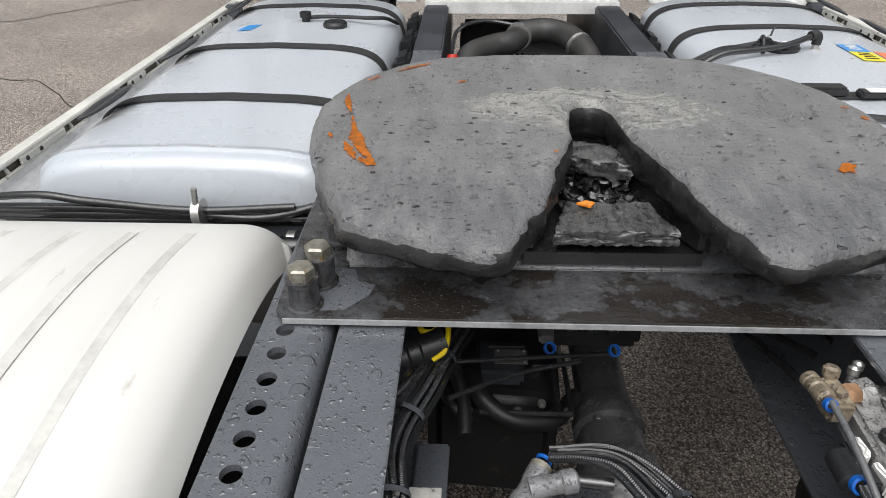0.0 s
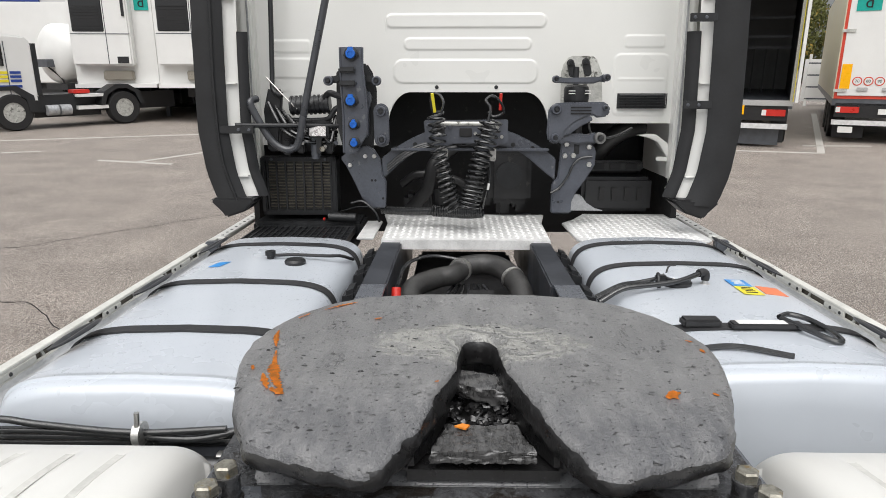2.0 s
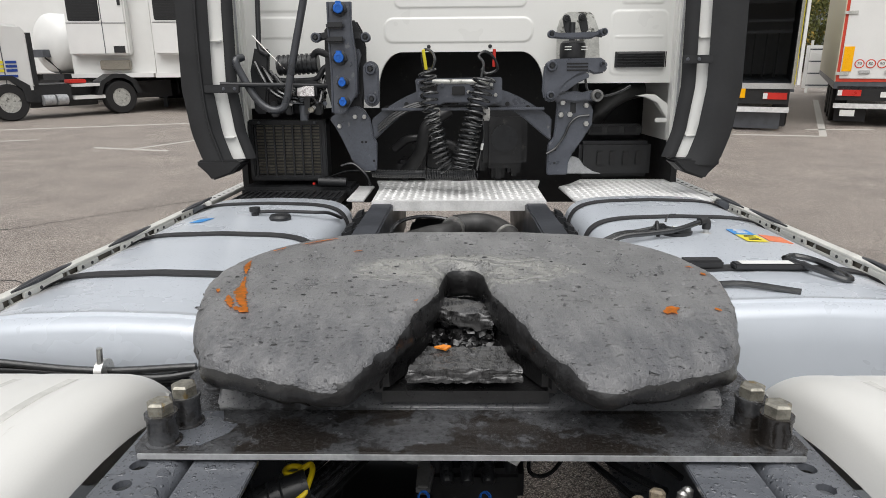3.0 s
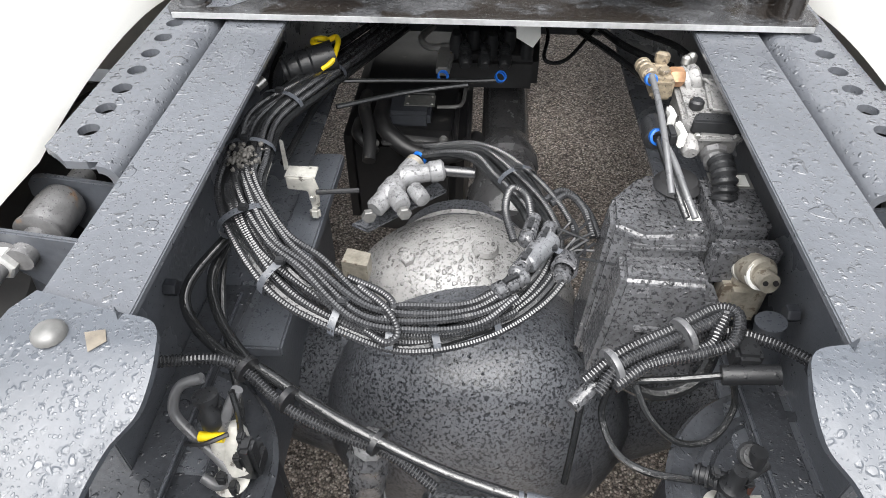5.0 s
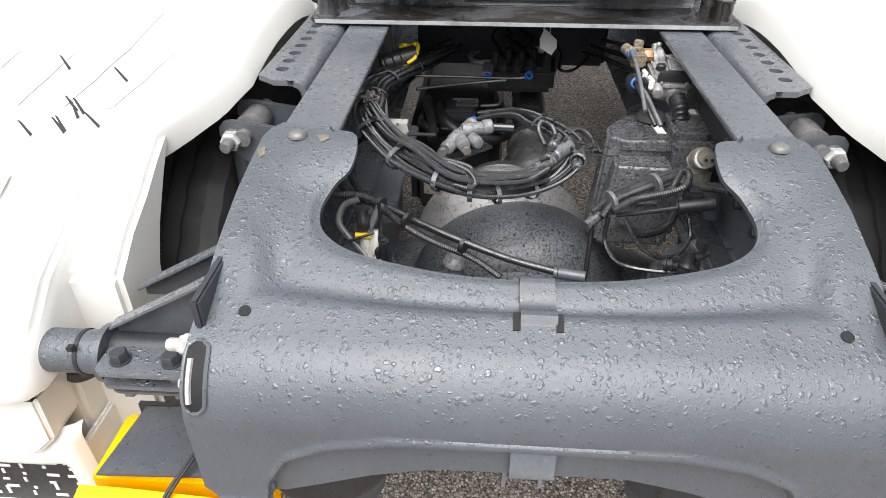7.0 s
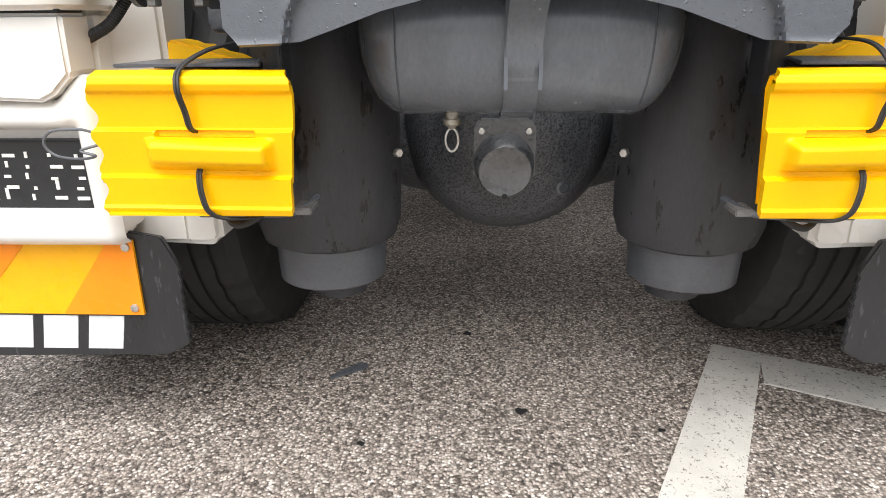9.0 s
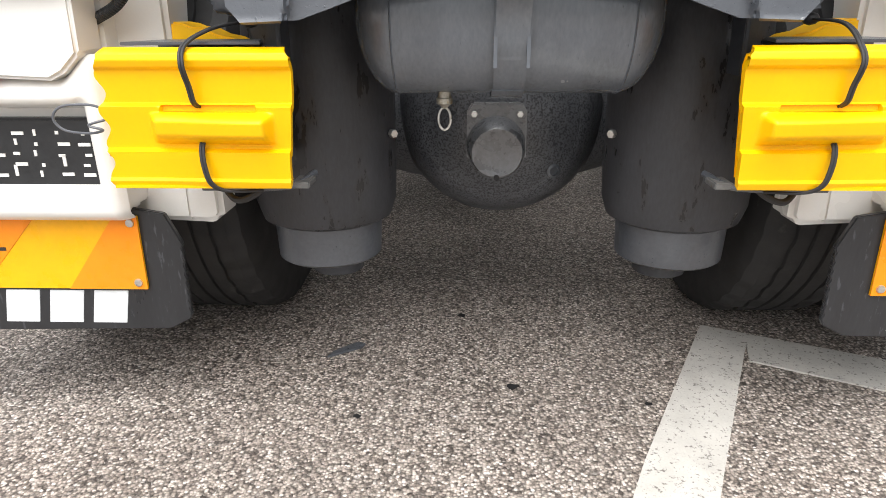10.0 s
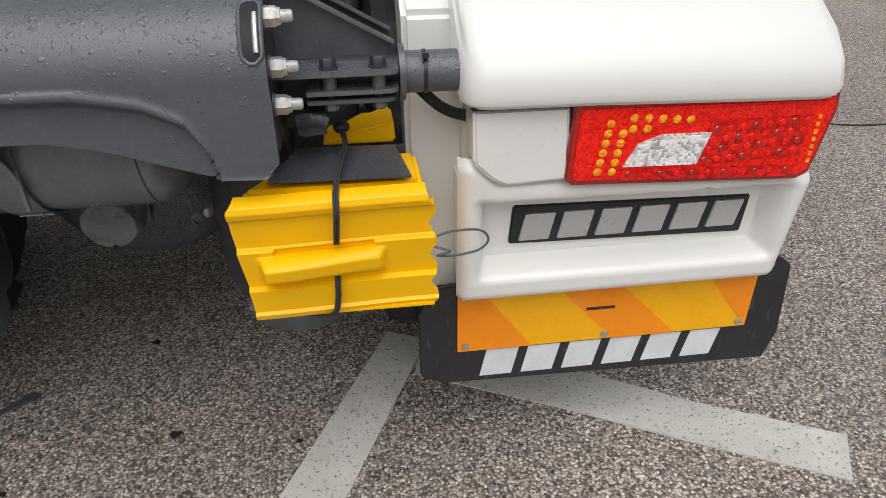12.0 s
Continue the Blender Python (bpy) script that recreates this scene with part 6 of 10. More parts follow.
part("bracket", prism([(-0.085, 1.10), (-0.06, 1.10), (-0.05, 1.20), (-0.085, 1.21)], "z", 0.94, 0.958), worn_grey, bulk, "dull grey bracket", bevel=0.004)
part("bracket", prism([(-0.05, 1.20), (0.06, 1.20), (0.065, 1.235), (-0.05, 1.24)], "z", 0.95, 0.962), worn_grey, bulk, bevel=0.004)
part("hook", hose([(-0.10, 1.27, 0.96), (-0.12, 1.22, 0.96), (-0.105, 1.19, 0.955), (-0.06, 1.19, 0.955)], 0.007, 8), worn_grey, bulk)
for a, b in (((-0.165, 1.215, 0.838), (-0.095, 1.215, 0.838)), ((-0.185, 1.06, 0.815), (-0.02, 1.06, 0.815)), ((-0.185, 1.06, 0.815), (-0.19, 1.20, 0.815)), ((-0.02, 1.06, 0.815), (-0.02, 1.22, 0.815)), ((-0.045, 1.06, 0.825), (-0.045, 1.24, 0.825))):
    part("casting_rib", rod(a, b, 0.005, 8), engine_black, bulk)
part("name_plate", box(-0.155, -0.092, 1.165, 1.205, 0.8365, 0.839), worn_grey, bulk, "dull metal name plate")
for x, y in ((-0.148, 1.17), (-0.098, 1.17), (-0.148, 1.20), (-0.098, 1.20)):
    part("rivet", lathe([(0.003, 0), (0.002, 0.0015), (0, 0.002)], (x, y, 0.839), (0, 0, 1), 8), bright_zinc, bulk)
for k in range(5):
    part("bolt", hexbolt((-0.205 + 0.045 * k, 1.075 + 0.02 * (k % 2), 0.80), (0, 0, 1), 0.008, 0.01), worn_grey, bulk)
part("pipe", hose([(-0.235, 1.20, 0.84), (-0.23, 1.13, 0.85), (-0.215, 1.08, 0.83), (-0.21, 1.02, 0.80)], 0.013, 10), engine_black, bulk)
part("pipe", hose([(-0.25, 1.16, 0.80), (-0.24, 1.08, 0.82), (-0.20, 1.05, 0.80)], 0.010, 10), engine_black, bulk)
part("thin_pipe", hose([(-0.085, 1.15, 0.845), (-0.05, 1.145, 0.85), (-0.035, 1.16, 0.85), (-0.03, 1.22, 0.85)], 0.004, 8), worn_grey, bulk)
beam = thing("inner_crossmember", (0, 1.75, 0.9), "dark pressed crossmember with holes ahead of the coupling", "crossmember")
part("beam", box(-0.288, 0.288, 2.10, 2.16, 0.90, 1.09), shaded_slate, beam, bevel=0.01)
for k in range(6):
    part("hole", lathe([(0.018, 0), (0.018, 0.002), (0, 0.002)], (-0.2 + 0.08 * k, 2.13, 1.0905), (0, 0, 1), 14), dark_void, beam)
part("mid_beam", box(-0.288, 0.288, 1.45, 1.53, 0.86, 1.05), shaded_slate, beam, bevel=0.01)
inner = thing("inner_side_plate", (-0.3, 0.6, 0.6), "dark steel plate inside the chassis rail", "side plate", "inner side plates")
part("plate", prism([(-0.30, 0.50), (-0.245, 0.50), (-0.235, 0.93), (-0.285, 0.93)], "z", 0.86, 0.88), web_paint, inner, bevel=0.003)
part("leg", box(-0.30, -0.285, 0.48, 0.95, 0.60, 0.86), web_paint, inner)
for s in (-1, 1):
    hanger = thing("spring_hanger", (s * 0.33, 0.4, 0.85), "dark steel plate over the air spring", "hanger plate", "spring hangers")
    part("plate", prism([(s * 0.375, 0.10), (s * 0.335, 0.12), (s * 0.328, 0.30), (s * 0.318, 0.50), (s * 0.31, 0.62), (s * 0.375, 0.62)], "z", 0.863, 0.868), plate_wet, hanger, bevel=0.002)
    part("edge", hose([(s * 0.335, 0.14, 0.872), (s * 0.33, 0.35, 0.872), (s * 0.325, 0.60, 0.872)], 0.0025, 6), web_paint, hanger)

# cable loom
loom = thing("cable_loom", (-0.1, 0.6, 0.95), "wet bundle of corrugated cable conduits tied into a loop", "cable loom")
MAIN = [(-0.175, 1.229, 0.98), (-0.25, 1.024, 1.0), (-0.283, 0.909, 1.02), (-0.315, 0.791, 1.03), (-0.307, 0.679, 1.04), (-0.301, 0.62, 1.03), (-0.258, 0.549, 1.01), (-0.204, 0.504, 0.99), (-0.134, 0.473, 0.97), (-0.081, 0.467, 0.96), (-0.017, 0.487, 0.95), (0.038, 0.526, 0.95), (0.08, 0.567, 0.96), (0.10, 0.621, 0.97), (0.086, 0.69, 0.97), (0.045, 0.785, 0.96), (0.004, 0.838, 0.955), (-0.045, 0.860, 0.945), (-0.090, 0.868, 0.928)]
SHORT = [(-0.169, 1.18, 0.98), (-0.234, 0.985, 1.0), (-0.299, 0.824, 1.02), (-0.30, 0.734, 1.03), (-0.278, 0.644, 1.03), (-0.228, 0.571, 1.01), (-0.181, 0.533, 1.0), (-0.122, 0.491, 0.98), (-0.07, 0.489, 0.97), (-0.011, 0.501, 0.97), (0.03, 0.531, 0.97)]
random.seed(12)


def shifted(way, side, up, wob=0.004):
    pts = [Vector(p) for p in way]
    out = []
    for i, p in enumerate(pts):
        d = (pts[min(i + 1, len(pts) - 1)] - pts[max(i - 1, 0)]).normalized()
        n = d.cross(Vector((0, 0, 1))).normalized()
        # the strands gather where they enter the fitting
        k = (0.85, 0.6, 0.38, 0.16)[i - 15] if i > 14 else 1.0
        out.append(p + k * n * (side + random.uniform(-wob, wob)) + k * Vector((0, 0, up + random.uniform(-wob, wob))))
    return out


LAYERS = [(-0.030, -0.004, 0.0052, 0, MAIN), (0.030, -0.004, 0.0045, 1, SHORT)]
for k in range(7):
    LAYERS.append((-0.024 + 0.0085 * k, 0.004 + 0.003 * math.sin(k), 0.0044 + 0.0005 * (k % 2), k % 3 != 2, MAIN if k % 2 == 0 else MAIN[:14]))
for k in range(5):
    LAYERS.append((-0.016 + 0.010 * k, -0.008, 0.0048, k % 2, MAIN if k < 3 else SHORT))
for k in range(4):
    LAYERS.append((0.004 + 0.009 * k, 0.012 + 0.002 * (k % 2), 0.0045, 1, SHORT))
for side, up, r, ribbed, way in LAYERS:
    w = shifted(way, side, up)
    if ribbed:
        part("conduit", conduit(w, r, 0.0036, 7), conduit_grey, loom)
    else:
        part("cable", hose(w, r, 7), cable_black, loom)
part("loop_end", conduit([(-0.136, 0.507, 0.995), (-0.099, 0.473, 0.995), (-0.085, 0.449, 0.985), (-0.097, 0.438, 0.98), (-0.122, 0.458, 0.975)], 0.0046, 0.0036), conduit_grey, loom)
part("loop_end", conduit([(-0.15, 0.52, 0.995), (-0.11, 0.50, 0.995), (-0.093, 0.48, 0.995), (-0.105, 0.468, 0.985), (-0.14, 0.48, 0.98)], 0.0046, 0.0036), conduit_grey, loom)
mid = curve(MAIN, 8)
for i in (10, 20, 30, 44, 53, 62, 70, 76, 84, 100, 118):
    p, d = mid[i], (mid[i + 1] - mid[i - 1]).normalized()
    w = 0.036 if i < 60 else 0.030
    n = d.cross(Vector((0, 0, 1))).normalized()
    ringp = [p + n * w * math.cos(t) + Vector((0, 0, 0.0 + 0.021 * math.sin(t))) for t in (k * math.pi / 8 for k in range(17))]
    bm = bmesh.new()
    rows = [[bm.verts.new(q + d * e) for e in (-0.0045, 0.0045)] for q in ringp]
    for a, b in zip(rows, rows[1:]):
        bm.faces.new((a[0], b[0], b[1], a[1]))
    tie = part("cable_tie", bm, web_paint, loom)
    part("tie_head", box(p.x - 0.006, p.x + 0.006, p.y - 0.005, p.y + 0.005, p.z + 0.019, p.z + 0.026), black_plastic, tie, bevel=0.0015)
clumpm = bmesh.new()
for k in range(260):
    c = Vector((-0.305 + random.gauss(0, 0.010), 0.675 + random.gauss(0, 0.011), 1.044 + random.uniform(-0.008, 0.012)))
    g = bmesh.ops.create_icosphere(clumpm, subdivisions=1, radius=random.uniform(0.0014, 0.0042), matrix=Matrix.Translation(c))
    for v in g["verts"]:
        v.co += (v.co - c) * 0.6 * noise.noise(v.co * 120)
tagged(part("dirt_clump", clumpm, dry_mud, loom, angle=180), "clump of grey mud on the cables", kind="stuff")
for k, (a, b) in enumerate((((0.062, 0.545, 0.985), (0.02, 0.515, 0.982)), ((0.075, 0.60, 0.985), (0.045, 0.54, 0.985)), ((0.095, 0.64, 0.985), (0.075, 0.58, 0.985)), ((0.075, 0.655, 0.985), (0.06, 0.60, 0.985)), ((0.11, 0.60, 0.975), (0.105, 0.555, 0.965)))):
    a, b = Vector(a), Vector(b)
    d = b - a
    c = part("connector", lathe([(0.006, 0), (0.0095, 0.004), (0.0095, d.length * 0.3), (0.0075, d.length * 0.34), (0.0105, d.length * 0.40), (0.0105, d.length * 0.62), (0.0085, d.length * 0.66), (0.0115, d.length * 0.70), (0.0115, d.length * 0.92), (0.007, d.length)], a, d, 14), module_plastic, loom)
    part("lock_tab", box(-0.003, 0.003, -0.010, 0.010, 0.009, 0.0135, m=Matrix.Translation(a.lerp(b, 0.5)) @ d.to_track_quat("Y", "Z").to_matrix().to_4x4()), black_plastic, c)
for k, way in enumerate(([(0.045, 0.60, 0.99), (0.035, 0.65, 1.0), (0.045, 0.70, 0.995), (0.065, 0.69, 0.99), (0.07, 0.64, 0.988)], [(0.10, 0.70, 0.97), (0.125, 0.715, 0.975), (0.145, 0.69, 0.97), (0.155, 0.65, 0.955)], [(0.09, 0.71, 0.965), (0.12, 0.73, 0.97), (0.15, 0.70, 0.962), (0.165, 0.655, 0.95)])):
    part("side_conduit", conduit(way, 0.0055, 0.0036), conduit_grey, loom)
part("heat_sleeve", lathe([(0.011, 0), (0.0135, 0.003), (0.0135, 0.055), (0.011, 0.058)], (0.095, 0.612, 0.985), (-0.055, -0.075, -0.004), 16), cap_grey, loom, "grey sleeve over a joint")
part("open_boot", lathe([(0.006, 0), (0.015, 0.012), (0.017, 0.034), (0.013, 0.036), (0.012, 0.014)], (0.118, 0.60, 0.972), (-0.02, -0.06, 0.004), 16, caps=False), module_plastic, loom, "open rubber boot")
for k in range(11):
    a = Vector((0.105 + random.uniform(-0.02, 0.02), 0.61 + random.uniform(-0.03, 0.03), 0.97))
    part("tie_tail", hose([a, a + Vector((random.uniform(0, 0.03), random.uniform(-0.02, 0.03), 0.012)), a + Vector((random.uniform(0.02, 0.05), random.uniform(-0.02, 0.04), 0.018))], 0.002, 5), black_plastic, loom)

front_cables = thing("front_cables", (-0.15, 1.1, 0.95), "loose black cables leading under the coupling", "cables")
for way, r in (
    ([(-0.288, 1.0, 0.98), (-0.154, 1.028, 0.97), (-0.025, 1.052, 0.96), (0.031, 1.059, 0.96)], 0.0038),
    ([(-0.239, 0.935, 0.97), (-0.132, 1.004, 0.96), (-0.024, 1.038, 0.96)], 0.0042),
    ([(-0.36, 1.10, 1.0), (-0.375, 1.04, 0.97), (-0.36, 0.99, 0.96), (-0.33, 1.0, 0.98)], 0.0042),
    ([(-0.18, 1.30, 0.98), (-0.26, 1.10, 1.0), (-0.31, 0.97, 1.0), (-0.33, 0.82, 0.98)], 0.006),
    ([(-0.15, 1.32, 0.96), (-0.22, 1.12, 0.97), (-0.27, 0.96, 0.97), (-0.30, 0.80, 0.95)], 0.006),
    ([(-0.02, 1.35, 0.98), (0.02, 1.24, 0.985), (0.03, 1.17, 0.96)], 0.0042),
    ([(0.11, 1.34, 0.98), (0.13, 1.25, 0.96), (0.12, 1.16, 0.95), (0.16, 1.16, 0.95), (0.22, 1.25, 0.97)], 0.0038),
    ([(0.21, 1.24, 0.99), (0.24, 1.09, 1.02), (0.275, 1.019, 1.03), (0.301, 0.971, 1.04)], 0.0065),
    ([(0.19, 1.24, 0.97), (0.225, 1.10, 1.0), (0.26, 1.0, 1.01), (0.27, 0.94, 1.02)], 0.006),
    ([(0.24, 1.26, 1.0), (0.27, 1.12, 1.03), (0.31, 1.03, 1.05), (0.33, 0.99, 1.05)], 0.0055),
):
    part("cable", hose(way, r, 8), cable_black, front_cables)
plug = thing("round_plug", (-0.3, 1.05, 1.0), "black round plug with a yellow locking clip", "plug")
part("body", rod((-0.325, 0.962, 1.018), (-0.245, 0.992, 1.036), 0.0235, 18), black_plastic, plug)
part("nut", hexbolt((-0.377, 0.972, 1.020), (-0.6, -0.4, 0.3), 0.014, 0.012), web_paint, plug)
part("nipple", rod((-0.350, 0.927, 1.020), (-0.360, 0.912, 1.015), 0.009, 10), bright_zinc, plug)
ring_w = [(-0.270 + 0.013 * math.cos(a), 1.006 + 0.012 * math.sin(a), 1.050) for a in (k * math.pi / 8 for k in range(17))]
tab = part("locking_clip", hose([(-0.258, 1.010, 1.050), (-0.246, 1.020, 1.052), (-0.240, 1.006, 1.050), (-0.241, 0.982, 1.044), (-0.246, 0.968, 1.034), (-0.262, 0.962, 1.024)], 0.0046, 8), yellow_clip, plug, "yellow locking clip")
part("clip_ring", sweep([Vector(p) for p in ring_w], 0.0045, 8), yellow_clip, tab)
for k in range(3):
    part("rib", lathe([(0.024, -0.002), (0.0255, 0), (0.024, 0.002)], (-0.318 + 0.018 * k, 0.965 + 0.007 * k, 1.02 + 0.004 * k), (0.075, 0.028, 0.017), 18), black_plastic, plug)
tag = thing("paper_tag", (0.085, 1.2, 0.93), "white paper tag hanging from cables", "tag")
part("tag", prism([(0.056, 1.052), (0.066, 1.078), (0.098, 1.050), (0.100, 1.032), (0.088, 1.012), (0.058, 1.030)], "y", 1.080, 1.082), paper_white, tag)
part("string", hose([(0.064, 1.081, 1.074), (0.07, 1.10, 1.09), (0.085, 1.14, 1.08), (0.09, 1.20, 1.0)], 0.0018, 6), paper_white, tag)
part("cap", box(0.055, 0.105, 1.285, 1.30, 0.95, 0.968), paper_white, tag, bevel=0.003)

# tee fitting on the axle
tee = thing("brake_tee", (-0.1, 0.83, 0.88), "wet grey metal tee fitting with blue collars and pipes", "pipe fitting")
part("body", lathe([(0.012, 0), (0.0155, 0.004), (0.0155, 0.03), (0.018, 0.034), (0.0185, 0.06), (0.016, 0.066), (0.0155, 0.085), (0.017, 0.088), (0.017, 0.108), (0.013, 0.112)], (-0.158, 0.757, 0.90), (0.065, 0.115, 0.02), 20), tee_grey, tee)
part("branch", lathe([(0.0165, 0), (0.0165, 0.022), (0.0145, 0.026), (0.0145, 0.045), (0.017, 0.048), (0.017, 0.066), (0.012, 0.070)], (-0.122, 0.815, 0.92), (0.075, 0.015, 0.008), 20), tee_grey, tee)
part("lobe", lathe([(0.015, 0), (0.016, 0.02), (0.014, 0.034), (0.010, 0.036)], (-0.13, 0.79, 0.91), (0.02, -0.04, -0.004), 18), tee_grey, tee)
part("lobe", lathe([(0.013, 0), (0.014, 0.018), (0.012, 0.030), (0.008, 0.032)], (-0.10, 0.80, 0.91), (0.03, -0.045, -0.006), 18), tee_grey, tee)
part("stub_pipe", rod((-0.055, 0.829, 0.925), (-0.005, 0.822, 0.927), 0.0085, 14), conduit_grey, tee)
part("end_ring", lathe([(0.014, 0), (0.0165, 0.003), (0.0165, 0.010), (0.013, 0.012)], (-0.106, 0.849, 0.917), (0.065, 0.115, 0.02), 18), alloy, tee, "brassy end ring")
part("collar", lathe([(0.010, 0), (0.0125, 0.001), (0.0125, 0.005), (0.009, 0.006)], (-0.098, 0.864, 0.92), (0.065, 0.115, 0.02), 16, caps=False), blue_plastic, tee, "blue push-fit collar")
for x, y in ((-0.165, 0.745), (-0.112, 0.755)):
    part("nut", hexbolt((x, y, 0.90), (0.3, -1, 0.1), 0.011, 0.010), worn_grey, tee)
part("bracket", prism([(-0.20, 0.765), (-0.17, 0.75), (-0.05, 0.86), (-0.07, 0.885)], "z", 0.855, 0.863), housing_paint, tee, bevel=0.003)
for d in (0, 0.012, 0.024):
    part("pipe", hose([(-0.09 + d, 0.872 - d * 0.3, 0.94), (0.0, 0.862 - d, 0.955), (0.06, 0.80 - d, 0.955), (0.10 - d * 0.5, 0.70, 0.955), (0.105 - d, 0.64, 0.95)], 0.0045, 8), cable_black, tee)
wb = thing("white_bracket", (-0.26, 0.75, 0.9), "pale folded sheet bracket with a rod", "bracket")
part("tab", prism([(-0.285, 0.958), (-0.243, 0.962), (-0.238, 0.94), (-0.240, 0.905), (-0.252, 0.90), (-0.255, 0.935), (-0.285, 0.938)], "y", 0.752, 0.757), label_grey, wb, bevel=0.0015)
part("tab", box(-0.288, -0.242, 0.757, 0.785, 0.955, 0.958), label_grey, wb, bevel=0.001)
part("spike", prism([(-0.292, 0.957), (-0.286, 0.957), (-0.287, 1.005), (-0.291, 1.008)], "y", 0.775, 0.78), label_grey, wb)
part("clip", box(-0.256, -0.240, 0.745, 0.756, 0.885, 0.905), label_grey, wb, bevel=0.004)
part("screw", hexbolt((-0.248, 0.751, 0.925), (0, -1, 0), 0.005, 0.005), bright_zinc, wb)
part("rod", rod((-0.24, 0.745, 0.94), (-0.18, 0.765, 0.93), 0.004, 8), black_plastic, wb)
part("foot", prism([(-0.20, 0.68), (-0.16, 0.672), (-0.158, 0.70), (-0.195, 0.71)], "z", 0.83, 0.862), alloy, wb, "yellowish label block")

# left pipes to the rear
rear_l = thing("rear_hoses", (-0.2, 0.4, 0.9), "corrugated conduit and black hoses running over the axle", "hoses")
part("conduit", conduit([(-0.36, 0.395, 0.98), (-0.313, 0.402, 0.98), (-0.275, 0.412, 0.97), (-0.247, 0.409, 0.95), (-0.20, 0.381, 0.93), (-0.149, 0.367, 0.91), (-0.086, 0.354, 0.89), (-0.035, 0.328, 0.87)], 0.0068, 0.0038), conduit_grey, rear_l)
part("hose", hose([(-0.306, 0.589, 1.0), (-0.342, 0.517, 0.98), (-0.335, 0.48, 0.96), (-0.288, 0.439, 0.95), (-0.239, 0.421, 0.945), (-0.175, 0.386, 0.935), (-0.109, 0.356, 0.925), (-0.023, 0.326, 0.91), (0.066, 0.304, 0.90)], 0.0066, 10), cable_black, rear_l)
part("hose", hose([(-0.317, 0.60, 0.98), (-0.328, 0.545, 0.96), (-0.31, 0.498, 0.945), (-0.27, 0.45, 0.935), (-0.22, 0.41, 0.93)], 0.0066, 10), cable_black, rear_l)
part("hose", hose([(-0.33, 0.62, 0.97), (-0.318, 0.53, 0.93), (-0.29, 0.453, 0.90), (-0.268, 0.403, 0.88), (-0.262, 0.36, 0.88)], 0.004, 8), cable_black, rear_l)
part("fitting", rod((0.058, 0.306, 0.90), (0.10, 0.297, 0.90), 0.0095, 14), web_paint, rear_l)
part("collar", lathe([(0.006, 0), (0.009, 0.001), (0.009, 0.006), (0.006, 0.007)], (0.056, 0.306, 0.90), (-1, 0.1, 0), 14, caps=False), web_paint, rear_l)
for x, y, z in ((-0.25, 0.413, 0.955), (-0.20, 0.385, 0.942), (-0.10, 0.355, 0.915)):
    part("cable_tie", lathe([(0.0155, -0.0035), (0.0155, 0.0035)], (x, y, z), (0.86, -0.5, -0.15), 16), black_plastic, rear_l)
lev = thing("level_valve", (-0.27, 0.35, 0.86), "black and white level valve with a yellow clip and looped hoses", "valve")
part("stem", lathe([(0.010, 0), (0.011, 0.012), (0.008, 0.02), (0.011, 0.03), (0.010, 0.062), (0.007, 0.066)], (-0.262, 0.333, 0.874), (-0.08, 0.2, 1), 16), label_grey, lev, "grey white valve stem")
part("cap", lathe([(0.008, 0), (0.012, 0.006), (0.012, 0.02), (0.008, 0.026), (0.007, 0.042), (0, 0.044)], (-0.268, 0.348, 0.942), (-0.1, 0.15, 1), 14), black_plastic, lev)
part("clip", rod((-0.282, 0.338, 0.938), (-0.256, 0.338, 0.938), 0.0055, 10), yellow_clip, lev, "yellow clip")
part("base", lathe([(0.019, 0), (0.020, 0.003), (0.014, 0.006)], (-0.258, 0.324, 0.8722), (0, 0, 1), 20), label_grey, lev)
part("block", box(-0.262, -0.225, 0.325, 0.36, 0.872, 0.90), black_plastic, lev, bevel=0.005)
part("loop", hose([(-0.280, 0.378, 0.985), (-0.305, 0.372, 0.975), (-0.312, 0.357, 0.95), (-0.290, 0.343, 0.925), (-0.268, 0.332, 0.905), (-0.256, 0.322, 0.89), (-0.268, 0.314, 0.88), (-0.286, 0.320, 0.885)], 0.0058, 10), hose_grey, lev)
for k, (r, h) in enumerate(((0.0125, 0.0), (0.011, 0.012), (0.0135, 0.02))):
    part("cap_ring", lathe([(r * 0.8, 0), (r, 0.001), (r, 0.007), (r * 0.8, 0.008)], (-0.272, 0.358, 0.955 + h), (-0.1, 0.3, 1), 14), black_plastic, lev)
part("cone", lathe([(0.021, 0), (0.019, 0.012), (0.012, 0.045), (0.006, 0.056)], (-0.252, 0.338, 0.886), (0.05, 0.3, 1), 16), label_grey, lev, "grimy white cone")
part("tie", hose([(-0.300, 0.336, 0.925), (-0.275, 0.328, 0.94), (-0.250, 0.338, 0.945)], 0.0025, 6), black_plastic, lev)
for x, y, z, w in ((-0.244, 0.330, 0.905, 0.010), (-0.240, 0.342, 0.925, 0.008), (-0.262, 0.318, 0.884, 0.012), (-0.250, 0.312, 0.876, 0.009)):
    part("connector", box(x - w / 2, x + w / 2, y - 0.006, y + 0.006, z - 0.012, z + 0.014), black_plastic, lev, bevel=0.002)
part("lead", hose([(-0.243, 0.36, 0.99), (-0.240, 0.352, 0.96), (-0.242, 0.345, 0.93)], 0.0035, 8), cable_black, lev)
part("loop", hose([(-0.240, 0.366, 0.985), (-0.250, 0.358, 0.965), (-0.262, 0.346, 0.935), (-0.264, 0.336, 0.90)], 0.0062, 10), hose_grey, lev)
